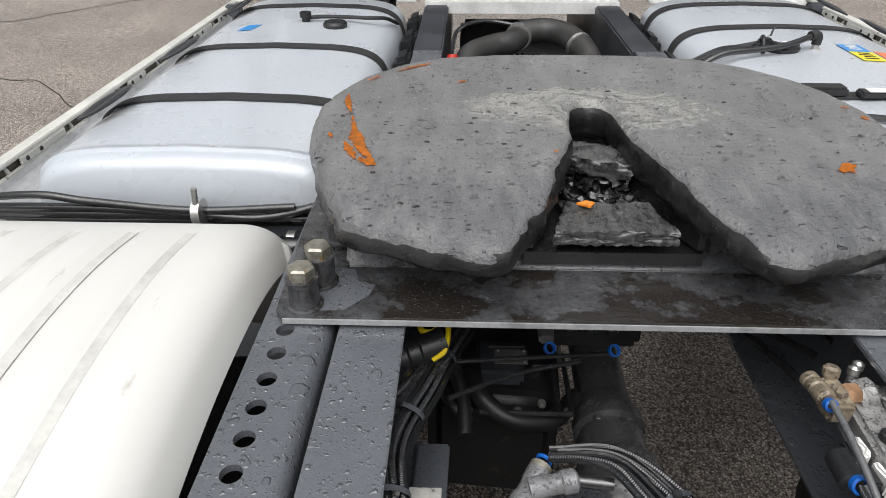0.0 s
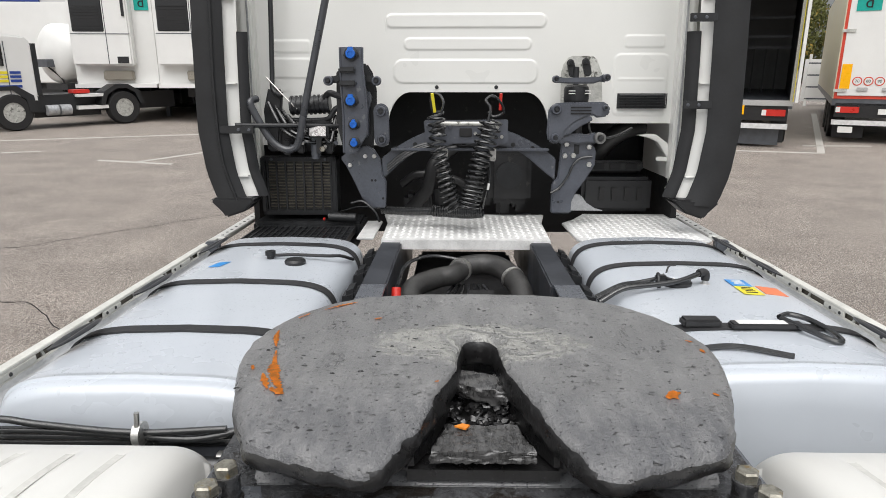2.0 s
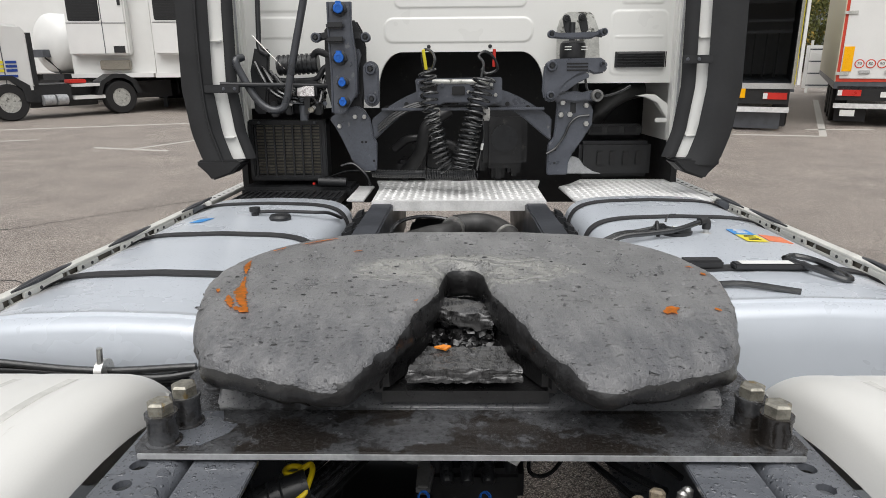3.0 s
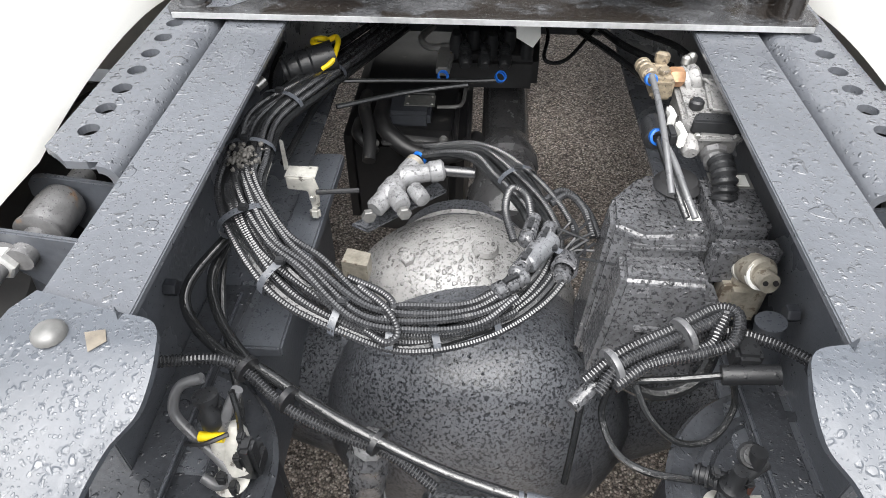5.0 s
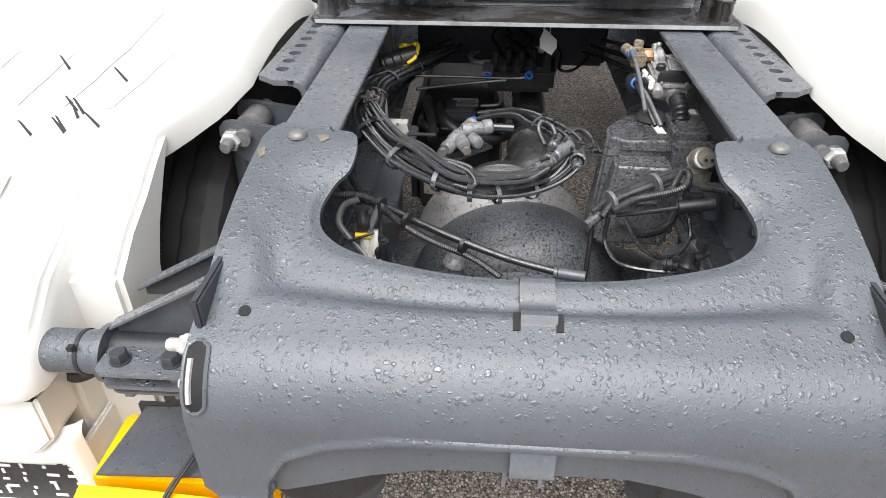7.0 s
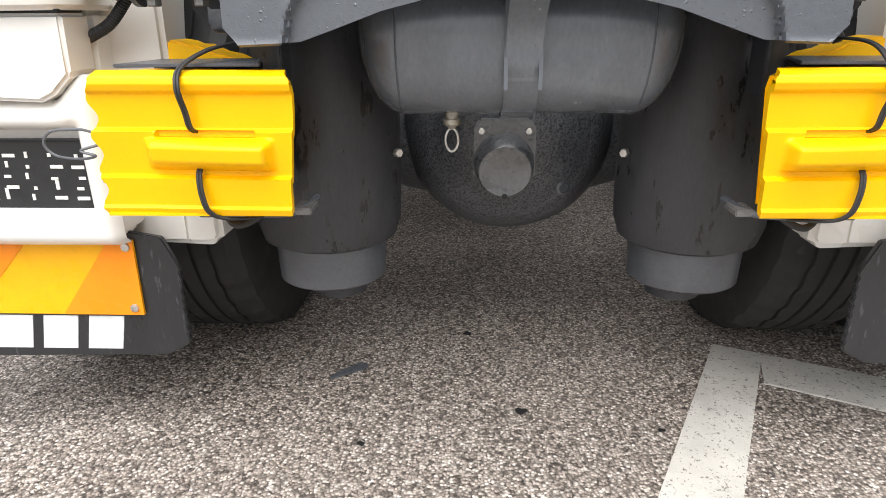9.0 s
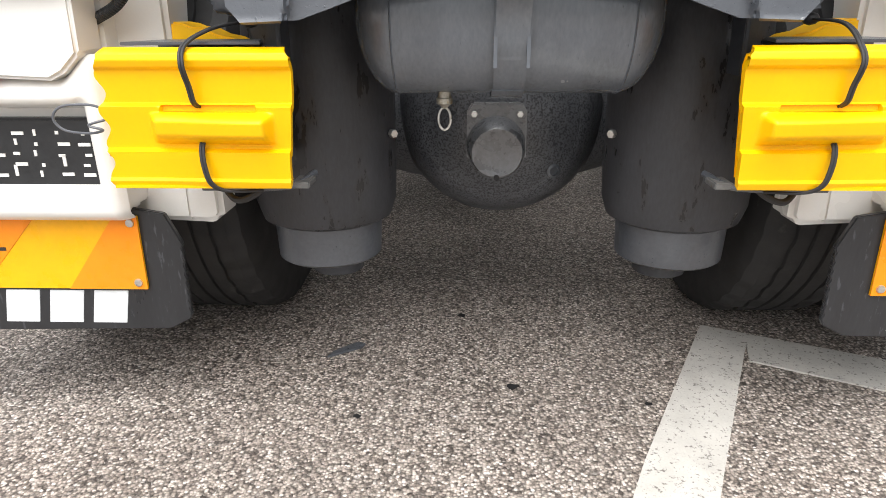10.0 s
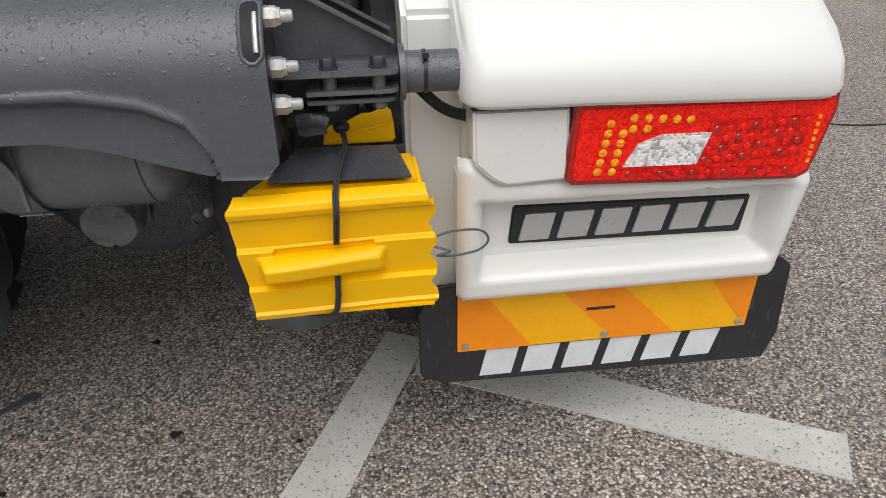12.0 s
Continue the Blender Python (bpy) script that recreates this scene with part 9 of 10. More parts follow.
part("cross_rod", rod((-1.08, 3.14, 1.64), (-0.60, 3.29, 1.63), 0.011, 10), black_plastic, gear)
part("elbow", hose([(-0.69, 3.31, 1.76), (-0.66, 3.29, 1.785), (-0.62, 3.28, 1.775), (-0.58, 3.28, 1.76)], 0.016, 10), black_plastic, gear)
part("wire", hose([(-0.97, 3.32, 1.86), (-0.91, 3.30, 1.80), (-0.86, 3.29, 1.75), (-0.82, 3.29, 1.71)], 0.0035, 6), bright_zinc, gear, "pale bare wire")
part("box_frame", box(-0.775, -0.665, 3.285, 3.335, 1.56, 1.66), black_plastic, gear, bevel=0.008)
for k in range(5):
    part("fitting", hexbolt((-0.86 + 0.055 * k, 3.30, 1.53 + 0.018 * (k % 3)), (0.3, -1, 0), 0.011, 0.03), bright_zinc if k % 2 else web_paint, gear)
for k in range(4):
    part("bracket_arm", box(-0.90 + 0.07 * k, -0.865 + 0.07 * k, 3.30, 3.34, 1.485 + 0.01 * (k % 2), 1.56 + 0.03 * (k % 3)), black_plastic, gear, bevel=0.006)
work = part("work_lamp", box(-0.765, -0.665, 3.245, 3.31, 1.575, 1.638), black_plastic, gear, "black rectangular work lamp", bevel=0.010, seg=3)
part("lens", box(-0.755, -0.675, 3.241, 3.247, 1.583, 1.630), lens_clear, work, "clear lamp glass", bevel=0.002)
part("bracket", prism([(-0.725, 1.50), (-0.705, 1.50), (-0.70, 1.58), (-0.73, 1.58)], "y", 3.26, 3.27), black_plastic, work)
for k in range(7):
    y = 3.28 + 0.015 * (k % 3)
    part("hose", hose([(-0.97 + 0.03 * k, y + 0.05, 1.74 - 0.02 * k), (-0.92 + 0.035 * k, y, 1.66 - 0.015 * k), (-0.88 + 0.03 * k, y, 1.60), (-0.78 + 0.02 * k, y, 1.555 + 0.02 * (k % 2)), (-0.64, y + 0.05, 1.56 + 0.02 * k)], 0.010, 8), cable_black, gear)
part("cylinder", rod((-0.74, 3.30, 1.54), (-0.74, 3.30, 1.47), 0.022, 14), web_paint, gear)
part("valve_bolt", hexbolt((-0.70, 3.28, 1.52), (0, -1, 0), 0.016, 0.02), zinc, gear)
tower = thing("cab_mount", (-0.5, 3.25, 1.15), "slate grey steel cab mount with pivots and blue sockets", "cab mount", "cab mounts")


def disc(x, y, z, r, h, mat, parent, name="pivot"):
    """A round bush with a stepped rim and a bolt head in the middle."""
    p = part(name, lathe([(r, -0.012), (r, h * 0.6), (r * 0.86, h * 0.75), (r * 0.62, h * 0.75), (r * 0.6, h * 0.45)], (x, y, z), (0, -1, 0), 22), mat, parent)
    part("bolt", hexbolt((x, y - h * 0.4, z), (0, -1, 0), r * 0.45, h * 0.55), black_plastic, p)
    return p


def oblong(x0, z0, x1, z1, r):
    """A plate outline rounded about two ends."""
    a = math.atan2(z1 - z0, x1 - x0)
    pts = []
    for (cx, cz), o in (((x1, z1), -math.pi / 2), ((x0, z0), math.pi / 2)):
        pts += [(cx + r * math.cos(a + o + math.pi * k / 8), cz + r * math.sin(a + o + math.pi * k / 8)) for k in range(9)]
    return pts


part("leg", prism([(-0.609, 1.479), (-0.578, 1.432), (-0.547, 1.369), (-0.510, 1.285), (-0.483, 1.252), (-0.456, 1.232), (-0.392, 1.232), (-0.386, 1.369), (-0.403, 1.388), (-0.417, 1.479), (-0.444, 1.520), (-0.476, 1.539), (-0.559, 1.519)], "y", 3.24, 3.27), mount_paint, tower, bevel=0.006)
part("back_plate", prism([(-0.620, 1.879), (-0.589, 1.918), (-0.471, 1.923), (-0.445, 1.879), (-0.428, 1.800), (-0.430, 1.707), (-0.453, 1.504), (-0.592, 1.490), (-0.626, 1.640)], "y", 3.27, 3.29), black_plastic, tower, bevel=0.008)
part("spine", prism([(-0.487, 1.799), (-0.460, 1.804), (-0.445, 1.768), (-0.460, 1.708), (-0.462, 1.594), (-0.482, 1.567), (-0.491, 1.642)], "y", 3.195, 3.25), mount_paint, tower, "grey spine casting", bevel=0.012)
part("link_plate", prism(oblong(*[(-0.402, 1.703)][0], *[(-0.400, 1.571)][0], 0.036), "y", 3.20, 3.225), mount_paint, tower, bevel=0.006)
for (x, z), r in zip([(-0.401, 1.703), (-0.399, 1.571), (-0.419, 1.842), (-0.644, 1.842)], (0.024, 0.022, 0.022, 0.022)):
    disc(x, 3.20, z, r, 0.03, mount_paint, tower)
for a, b in zip([(-0.467, 1.851), (-0.606, 1.851)], [(-0.424, 1.844), (-0.652, 1.844)]):
    part("ear", prism(oblong(*a, *b, 0.016), "y", 3.215, 3.245), black_plastic, tower, bevel=0.005)
for x, z in [(-0.487, 1.488), (-0.443, 1.488), (-0.562, 1.444)]:
    part("bolt", hexbolt((x, 3.24, z), (0, -1, 0), 0.011, 0.012), bright_zinc, tower)
for x, z in [(-0.457, 1.370), (-0.440, 1.370), (-0.404, 1.281)]:
    part("hole", lathe([(0.006, 0), (0.006, 0.001), (0, 0.001)], (x, 3.24, z), (0, -1, 0), 12), dark_void, tower)
part("hose", hose([(-0.56, 3.22, 1.26), (-0.50, 3.21, 1.27), (-0.44, 3.20, 1.22), (-0.42, 3.20, 1.17)], 0.006, 8), cable_black, tower)
panel = thing("socket_panel", (-0.55, 3.2, 1.5), "slate grey panel carrying four blue capped sockets", "socket panel")
part("panel", prism([(-0.583, 1.992), (-0.474, 1.992), (-0.477, 1.900), (-0.466, 1.824), (-0.460, 1.734), (-0.464, 1.596), (-0.525, 1.504), (-0.573, 1.504), (-0.578, 1.586), (-0.578, 1.682), (-0.584, 1.824)], "y", 3.17, 3.185), mount_paint, panel, bevel=0.004)
for side in ([(-0.581, 1.990), (-0.581, 1.824), (-0.575, 1.682), (-0.578, 1.512)], [(-0.477, 1.990), (-0.479, 1.900), (-0.463, 1.734), (-0.466, 1.599)]):
    part("flange", sweep([Vector((x, 3.168, z)) for x, z in side], 0.005, 8), mount_paint, panel)
for (x, z), r in zip([(-0.529, 1.961), (-0.535, 1.752), (-0.525, 1.644), (-0.525, 1.558)], (0.0225, 0.0225, 0.017, 0.017)):
    sock = part("socket", lathe([(r + 0.010, 0), (r + 0.010, 0.010), (r, 0.013), (r, 0.026)], (x, 3.17, z), (0, -1, 0), 22), black_plastic, panel)
    part("cap", lathe([(r * 0.98, 0.026), (r * 1.02, 0.034), (r * 0.9, 0.040), (r * 0.55, 0.0405), (r * 0.5, 0.038), (0, 0.038)], (x, 3.17, z), (0, -1, 0), 22), blue_plastic, sock, "blue socket cap")
    part("hinge", box(x - r * 0.55, x + r * 0.55, 3.134, 3.155, z + r * 0.6, z + r * 1.35), blue_plastic, sock, bevel=0.003)
    for d in (-1, 1):
        part("lug", box(x + d * r * 1.25 - 0.006, x + d * r * 1.25 + 0.006, 3.145, 3.17, z - r * 0.3 - 0.006, z - r * 0.3 + 0.006), black_plastic, sock, bevel=0.003)
for z in [(-0.534, 1.890), (-0.536, 1.829)]:
    part("handle", box(-0.588, -0.508, 3.14, 3.17, z[1] - 0.014, z[1] + 0.014), black_plastic, panel, bevel=0.008)
tower2 = thing("cab_mount", (0.52, 3.25, 1.15), "slate grey steel cab mount with a black air spring", "cab mount", "cab mounts")
part("leg", prism([(0.462, 1.572), (0.589, 1.572), (0.629, 1.521), (0.627, 1.448), (0.591, 1.385), (0.540, 1.310), (0.522, 1.265), (0.521, 1.209), (0.422, 1.209), (0.423, 1.357), (0.449, 1.382), (0.457, 1.480)], "y", 3.24, 3.27), mount_paint, tower2, bevel=0.006)
part("leg_edge", hose([(x, 3.232, z) for x, z in [(0.610, 1.490), (0.556, 1.482), (0.520, 1.449), (0.497, 1.395), (0.459, 1.340), (0.416, 1.312)]], 0.006, 8), cable_black, tower2)
part("cheek", prism([(0.387, 1.664), (0.391, 1.716), (0.414, 1.739), (0.461, 1.744), (0.645, 1.747), (0.672, 1.731), (0.679, 1.706), (0.664, 1.680), (0.617, 1.674), (0.595, 1.687), (0.543, 1.669), (0.502, 1.643), (0.471, 1.611), (0.459, 1.569), (0.426, 1.548), (0.393, 1.564), (0.384, 1.603)], "y", 3.20, 3.23), mount_paint, tower2, bevel=0.007)
for k in range(3):
    part("slot", box(0.492, 0.588, 3.1965, 3.202, 1.690 + 0.0145 * k, 1.696 + 0.0145 * k), dark_void, tower2)
part("yoke", prism([(0.411, 1.835), (0.424, 1.864), (0.463, 1.856), (0.622, 1.861), (0.647, 1.876), (0.664, 1.861), (0.655, 1.835), (0.623, 1.840), (0.597, 1.830), (0.478, 1.830)], "y", 3.22, 3.25), mount_paint, tower2, bevel=0.006)
part("air_spring", lathe([(0.050, 1.725), (0.057, 1.735), (0.060, 1.76), (0.060, 1.80), (0.057, 1.815), (0.045, 1.825)], (0.532, 3.30, 0), (0, 0, 1), 26), black_plastic, tower2, "black air spring")
for d in (-0.03, 0.045):
    for k in range(2):
        part("text_bar", box(0.532 + d - 0.014, 0.532 + d + 0.014, 3.238 if d < 0 else 3.245, 3.2595, 1.795 - 0.012 * k, 1.799 - 0.012 * k), paper_white, tower2)
part("damper", rod((0.535, 3.26, 1.50), (0.535, 3.26, 1.72), 0.024, 18), black_plastic, tower2)
part("damper_sleeve", rod((0.535, 3.26, 1.58), (0.535, 3.26, 1.60), 0.03, 18), mount_paint, tower2)
part("arm_rib", prism([(0.429, 1.611), (0.469, 1.626), (0.520, 1.663), (0.589, 1.684), (0.600, 1.663), (0.543, 1.634), (0.496, 1.600), (0.457, 1.584)], "y", 3.205, 3.215), mount_paint, tower2, bevel=0.004)
part("lower_arm", prism([(0.430, 1.584), (0.496, 1.597), (0.577, 1.595), (0.624, 1.605), (0.647, 1.579), (0.627, 1.552), (0.578, 1.555), (0.538, 1.547), (0.484, 1.557), (0.444, 1.549)], "y", 3.215, 3.245), mount_paint, tower2, bevel=0.008)
for (x, z), r in zip([(0.423, 1.713), (0.422, 1.582), (0.652, 1.721), (0.634, 1.580), (0.416, 1.850), (0.650, 1.857)], (0.024, 0.020, 0.012, 0.027, 0.017, 0.017)):
    disc(x, 3.20, z, r, 0.03, worn_grey if r > 0.025 else mount_paint, tower2)
for x, z in [(0.479, 1.492), (0.520, 1.494), (0.597, 1.451), (0.594, 1.535), (0.485, 1.548)]:
    part("bolt", hexbolt((x, 3.24, z), (0, -1, 0), 0.013, 0.014), bright_zinc, tower2)
for x, z in [(0.458, 1.330), (0.457, 1.267)]:
    part("hole", lathe([(0.006, 0), (0.006, 0.001), (0, 0.001)], (x, 3.24, z), (0, -1, 0), 12), dark_void, tower2)
shield = part("back_shield", prism([(0.474, 1.725), (0.471, 1.883), (0.481, 1.924), (0.504, 1.956), (0.526, 1.964), (0.623, 1.964), (0.645, 1.948), (0.671, 1.883), (0.683, 1.733)], "y", 3.40, 3.415), skirt_metal, tower2, "grey shield plate", bevel=0.006)
for x, z in [(0.504, 1.928), (0.577, 1.933)]:
    part("top_lug", prism(oblong(x, z, x + 0.012, z - 0.05, 0.018), "y", 3.33, 3.35), black_plastic, tower2, bevel=0.004)
    disc(x, 3.33, z, 0.014, 0.02, black_plastic, tower2)
part("top_post", rod((0.532, 3.33, 1.82), (0.532, 3.33, 1.91), 0.014, 12), black_plastic, tower2)
part("pipe", hose([(0.585, 3.24, 1.66), (0.60, 3.24, 1.60), (0.66, 3.26, 1.575), (0.75, 3.30, 1.59), (0.82, 3.34, 1.62)], 0.006, 8), cable_black, tower2)
part("foot_blade", prism([(0.521, 1.195), (0.514, 1.234), (0.533, 1.263), (0.564, 1.281), (0.599, 1.275), (0.630, 1.234), (0.675, 1.205), (0.719, 1.193)], "y", 3.40, 3.43), skirt_dark, tower2, "grey rounded foot plate", bevel=0.008)
arm = thing("cab_cross_beam", (0, 3.3, 1.5), "arched slate grey cross beam between the cab mounts", "cross beam")
arch = [(-0.41 + 0.85 * k / 20, 1.615 - 0.95 * max(abs(-0.425 + 0.85 * k / 20) - 0.15, 0) ** 1.5) for k in range(21)]
pts_top, pts_low = arch, [(x, z - 0.078 - 0.03 * ease(0.25, 0.42, abs(x))) for x, z in arch[::-1]]
part("beam", prism(pts_top + pts_low, "y", 3.26, 3.30), mount_paint, arm, bevel=0.006)
for k in range(8):
    part("hole", rod((-0.34 + 0.095 * k, 3.258, 1.56 - 0.3 * (0.095 * k - 0.33) ** 2), (-0.34 + 0.095 * k, 3.262, 1.56 - 0.3 * (0.095 * k - 0.33) ** 2), 0.011, 12), dark_void, arm)
part("bracket", prism([(-0.20, 1.66), (0.20, 1.665), (0.20, 1.555), (0.12, 1.53), (0.06, 1.55), (-0.06, 1.55), (-0.12, 1.53), (-0.19, 1.56)], "y", 3.20, 3.225), mount_paint, arm, "grey coupling bracket", bevel=0.005)
for a, b, c, d in ((-0.16, -0.10, 1.60, 1.645), (-0.03, 0.03, 1.585, 1.625), (0.07, 0.11, 1.595, 1.64)):
    part("pocket", box(a, b, 3.192, 3.2005, c, d), engine_black, arm, bevel=0.003)
for x, z in ((-0.18, 1.64), (-0.075, 1.63), (0.045, 1.60), (0.15, 1.63), (0.17, 1.585), (-0.17, 1.58)):
    part("bolt", hexbolt((x, 3.20, z), (0, -1, 0), 0.009, 0.012), bright_zinc if x > 0 else mount_paint, arm)
part("lower_lip", box(-0.36, 0.40, 3.225, 3.26, 1.515, 1.528), mount_paint, arm, bevel=0.003)
part("bar", rod((-0.12, 3.205, 1.645), (0.14, 3.205, 1.645), 0.012, 12), skirt_metal, arm)
for x in (-0.10, 0.13):
    part("clip", box(x - 0.015, x + 0.015, 3.19, 3.21, 1.47, 1.53), bright_zinc, arm, bevel=0.004)
for k in range(3):
    part("hose", hose([(-0.38, 3.25, 1.42 + 0.012 * k), (-0.30, 3.24, 1.48 + 0.012 * k), (-0.18, 3.24, 1.535 + 0.008 * k), (0.0, 3.24, 1.55)], 0.007, 8), cable_black, arm)


def coil(name, way, radius, turns, r, label, tail, loose=0.0):
    ob = thing(name, way[0], label, "coiled air hose", "coiled air hoses")
    base = even(curve(way, 16), 0.002)
    n = len(base)
    pts = []
    for i in range(0, turns * 16 + 1):
        # loose coils open at the top, where they carry their own weight
        q = i / (turns * 16)
        q = q + loose * math.sin(math.pi * q) * 0.30
        k = min(int(q * (n - 1)), n - 2)
        d = (base[k + 1] - base[k]).normalized()
        a = Vector((0, 1, 0)) - d * d.y
        a.normalize()
        b = d.cross(a)
        t = 2 * math.pi * i / 16
        rr = radius * (1 + loose * 0.25 * math.sin(i * 0.031 + 1))
        tilt = loose * 0.14 * radius * math.sin(t + 0.6 + i * 0.01)
        pts.append(base[k] + rr * (math.cos(t) * a + math.sin(t) * b) + d * tilt)
    part("coil", sweep(pts, r, 7), cable_black, ob)
    part("tail", hose(tail[0], r, 8), cable_black, ob)
    part("sleeve", rod(*tail[1], r * 1.2, 10), tail[2], ob, tail[3])
    return ob


coil("coiled_hose", [(-0.143, 3.13, 1.70), (-0.132, 3.13, 1.62), (-0.131, 3.12, 1.54), (-0.105, 3.12, 1.437), (-0.075, 3.12, 1.31), (-0.045, 3.12, 1.25)], 0.036, 17, 0.0062, "black coiled air hose with a yellow end", ([(-0.116, 3.13, 1.70), (-0.105, 3.13, 1.74), (-0.12, 3.15, 1.775), (-0.15, 3.16, 1.785), (-0.165, 3.17, 1.75), (-0.15, 3.19, 1.68)], ((-0.158, 3.15, 1.785), (-0.146, 3.165, 1.70)), yellow_sticker, "yellow sleeve"), 0.18)
coil("coiled_hose", [(0.118, 3.13, 1.665), (0.092, 3.13, 1.57), (0.062, 3.12, 1.463), (0.038, 3.12, 1.36), (0.008, 3.12, 1.255)], 0.046, 17, 0.0062, "black coiled air hose with a red end", ([(0.10, 3.09, 1.66), (0.11, 3.10, 1.72), (0.09, 3.12, 1.755), (0.12, 3.14, 1.775), (0.155, 3.15, 1.75), (0.175, 3.16, 1.70), (0.13, 3.17, 1.68), (0.10, 3.17, 1.70)], ((0.160, 3.15, 1.785), (0.158, 3.16, 1.71)), red_plastic, "red sleeve"), 0.25)
coil("coiled_hose", [(-0.16, 3.26, 1.218), (-0.06, 3.24, 1.214), (0.03, 3.22, 1.214), (0.085, 3.21, 1.22)], 0.025, 22, 0.0052, "black coiled hose resting over the walkway", ([(0.085, 3.20, 1.24), (0.10, 3.16, 1.33), (0.115, 3.15, 1.40), (0.11, 3.16, 1.48)], ((0.105, 3.14, 1.34), (0.11, 3.145, 1.37)), paper_white, "white sleeve"), 0.12)
coil("coiled_cable", [(-0.42, 3.30, 1.215), (-0.35, 3.29, 1.212), (-0.25, 3.27, 1.214), (-0.16, 3.26, 1.216)], 0.0175, 34, 0.0045, "thin black coiled cable hanging above the walkway", ([(-0.42, 3.30, 1.225), (-0.47, 3.32, 1.225), (-0.56, 3.36, 1.215), (-0.66, 3.40, 1.18)], ((-0.47, 3.31, 1.226), (-0.43, 3.30, 1.226)), bright_zinc, "zinc end sleeve"))

# dim engine shapes behind the cross beam
dim = thing("engine_bulkhead", (0, 3.8, 1.1), "dim black engine parts under the cab", "engine")
part("flywheel_cover", box(0.13, 0.36, 3.55, 3.75, 1.20, 1.50), engine_black, dim, bevel=0.03)
part("cover_disc", rod((0.24, 3.54, 1.36), (0.24, 3.55, 1.36), 0.07, 20), black_plastic, dim)
part("pipe", hose([(-0.30, 3.6, 1.16), (-0.20, 3.55, 1.28), (-0.16, 3.55, 1.42), (-0.05, 3.6, 1.5)], 0.035, 12), engine_black, dim)
part("pipe", hose([(-0.34, 3.62, 1.30), (-0.24, 3.58, 1.36), (-0.05, 3.58, 1.33), (0.05, 3.6, 1.25)], 0.022, 10), engine_black, dim)
for k in range(8):
    part("lump", box(-0.33 + 0.085 * k, -0.26 + 0.085 * k, 3.62, 3.80, 1.12 + 0.03 * (k % 3), 1.24 + 0.05 * ((k * 2) % 3)), engine_black, dim, bevel=0.02)
rack = thing("plastic_step_box", (0.83, 3.6, 1.13), "black ribbed plastic box behind the cab", "plastic box")
part("box", box(0.66, 1.05, 3.70, 3.86, 1.135, 1.33), black_plastic, rack, bevel=0.02)
part("shelf", box(0.70, 1.0, 3.72, 3.76, 1.36, 1.42), engine_black, rack, bevel=0.012)
for k in range(4):
    part("rib", box(0.75 + 0.07 * k, 0.785 + 0.07 * k, 3.69, 3.70, 1.20, 1.28), engine_black, rack, bevel=0.006)
for k in range(3):
    part("pocket", box(0.72 + 0.09 * k, 0.78 + 0.09 * k, 3.714, 3.722, 1.375, 1.405), dark_void, rack)

# ---- the yard beyond ----
def yaw(x, y, a):
    return Matrix.Translation((x, y, 0)) @ Matrix.Rotation(radians(a), 4, "Z")


def far_wheel(ob, x, y, r=0.5, w=0.3, hub=skirt_metal):
    t = part("tyre", lathe([(r * 0.55, -w / 2), (r * 0.93, -w / 2), (r, -w / 3), (r, w / 3), (r * 0.93, w / 2), (r * 0.55, w / 2)], (x, y, r), (0, 1, 0), 32, caps=False), tyre_rubber, ob)
    part("rim", lathe([(r * 0.57, -w / 2 + 0.02), (r * 0.5, -w / 2 + 0.04), (r * 0.42, -w / 2 + 0.10), (r * 0.2, -w / 2 + 0.03), (0, -w / 2 + 0.02)], (x, y, r), (0, 1, 0), 28), hub, t, "steel wheel rim")


def flat_text(text, size, mat, parent, m):
    cu = bpy.data.curves.new(text, "FONT")
    cu.body, cu.size, cu.extrude, cu.align_x, cu.align_y = text, size, 0.004, "CENTER", "CENTER"
    cu.materials.append(mat)
    ob = new("sign_letter", cu)
    ob.parent = parent
    ob.matrix_basis = m
    return ob


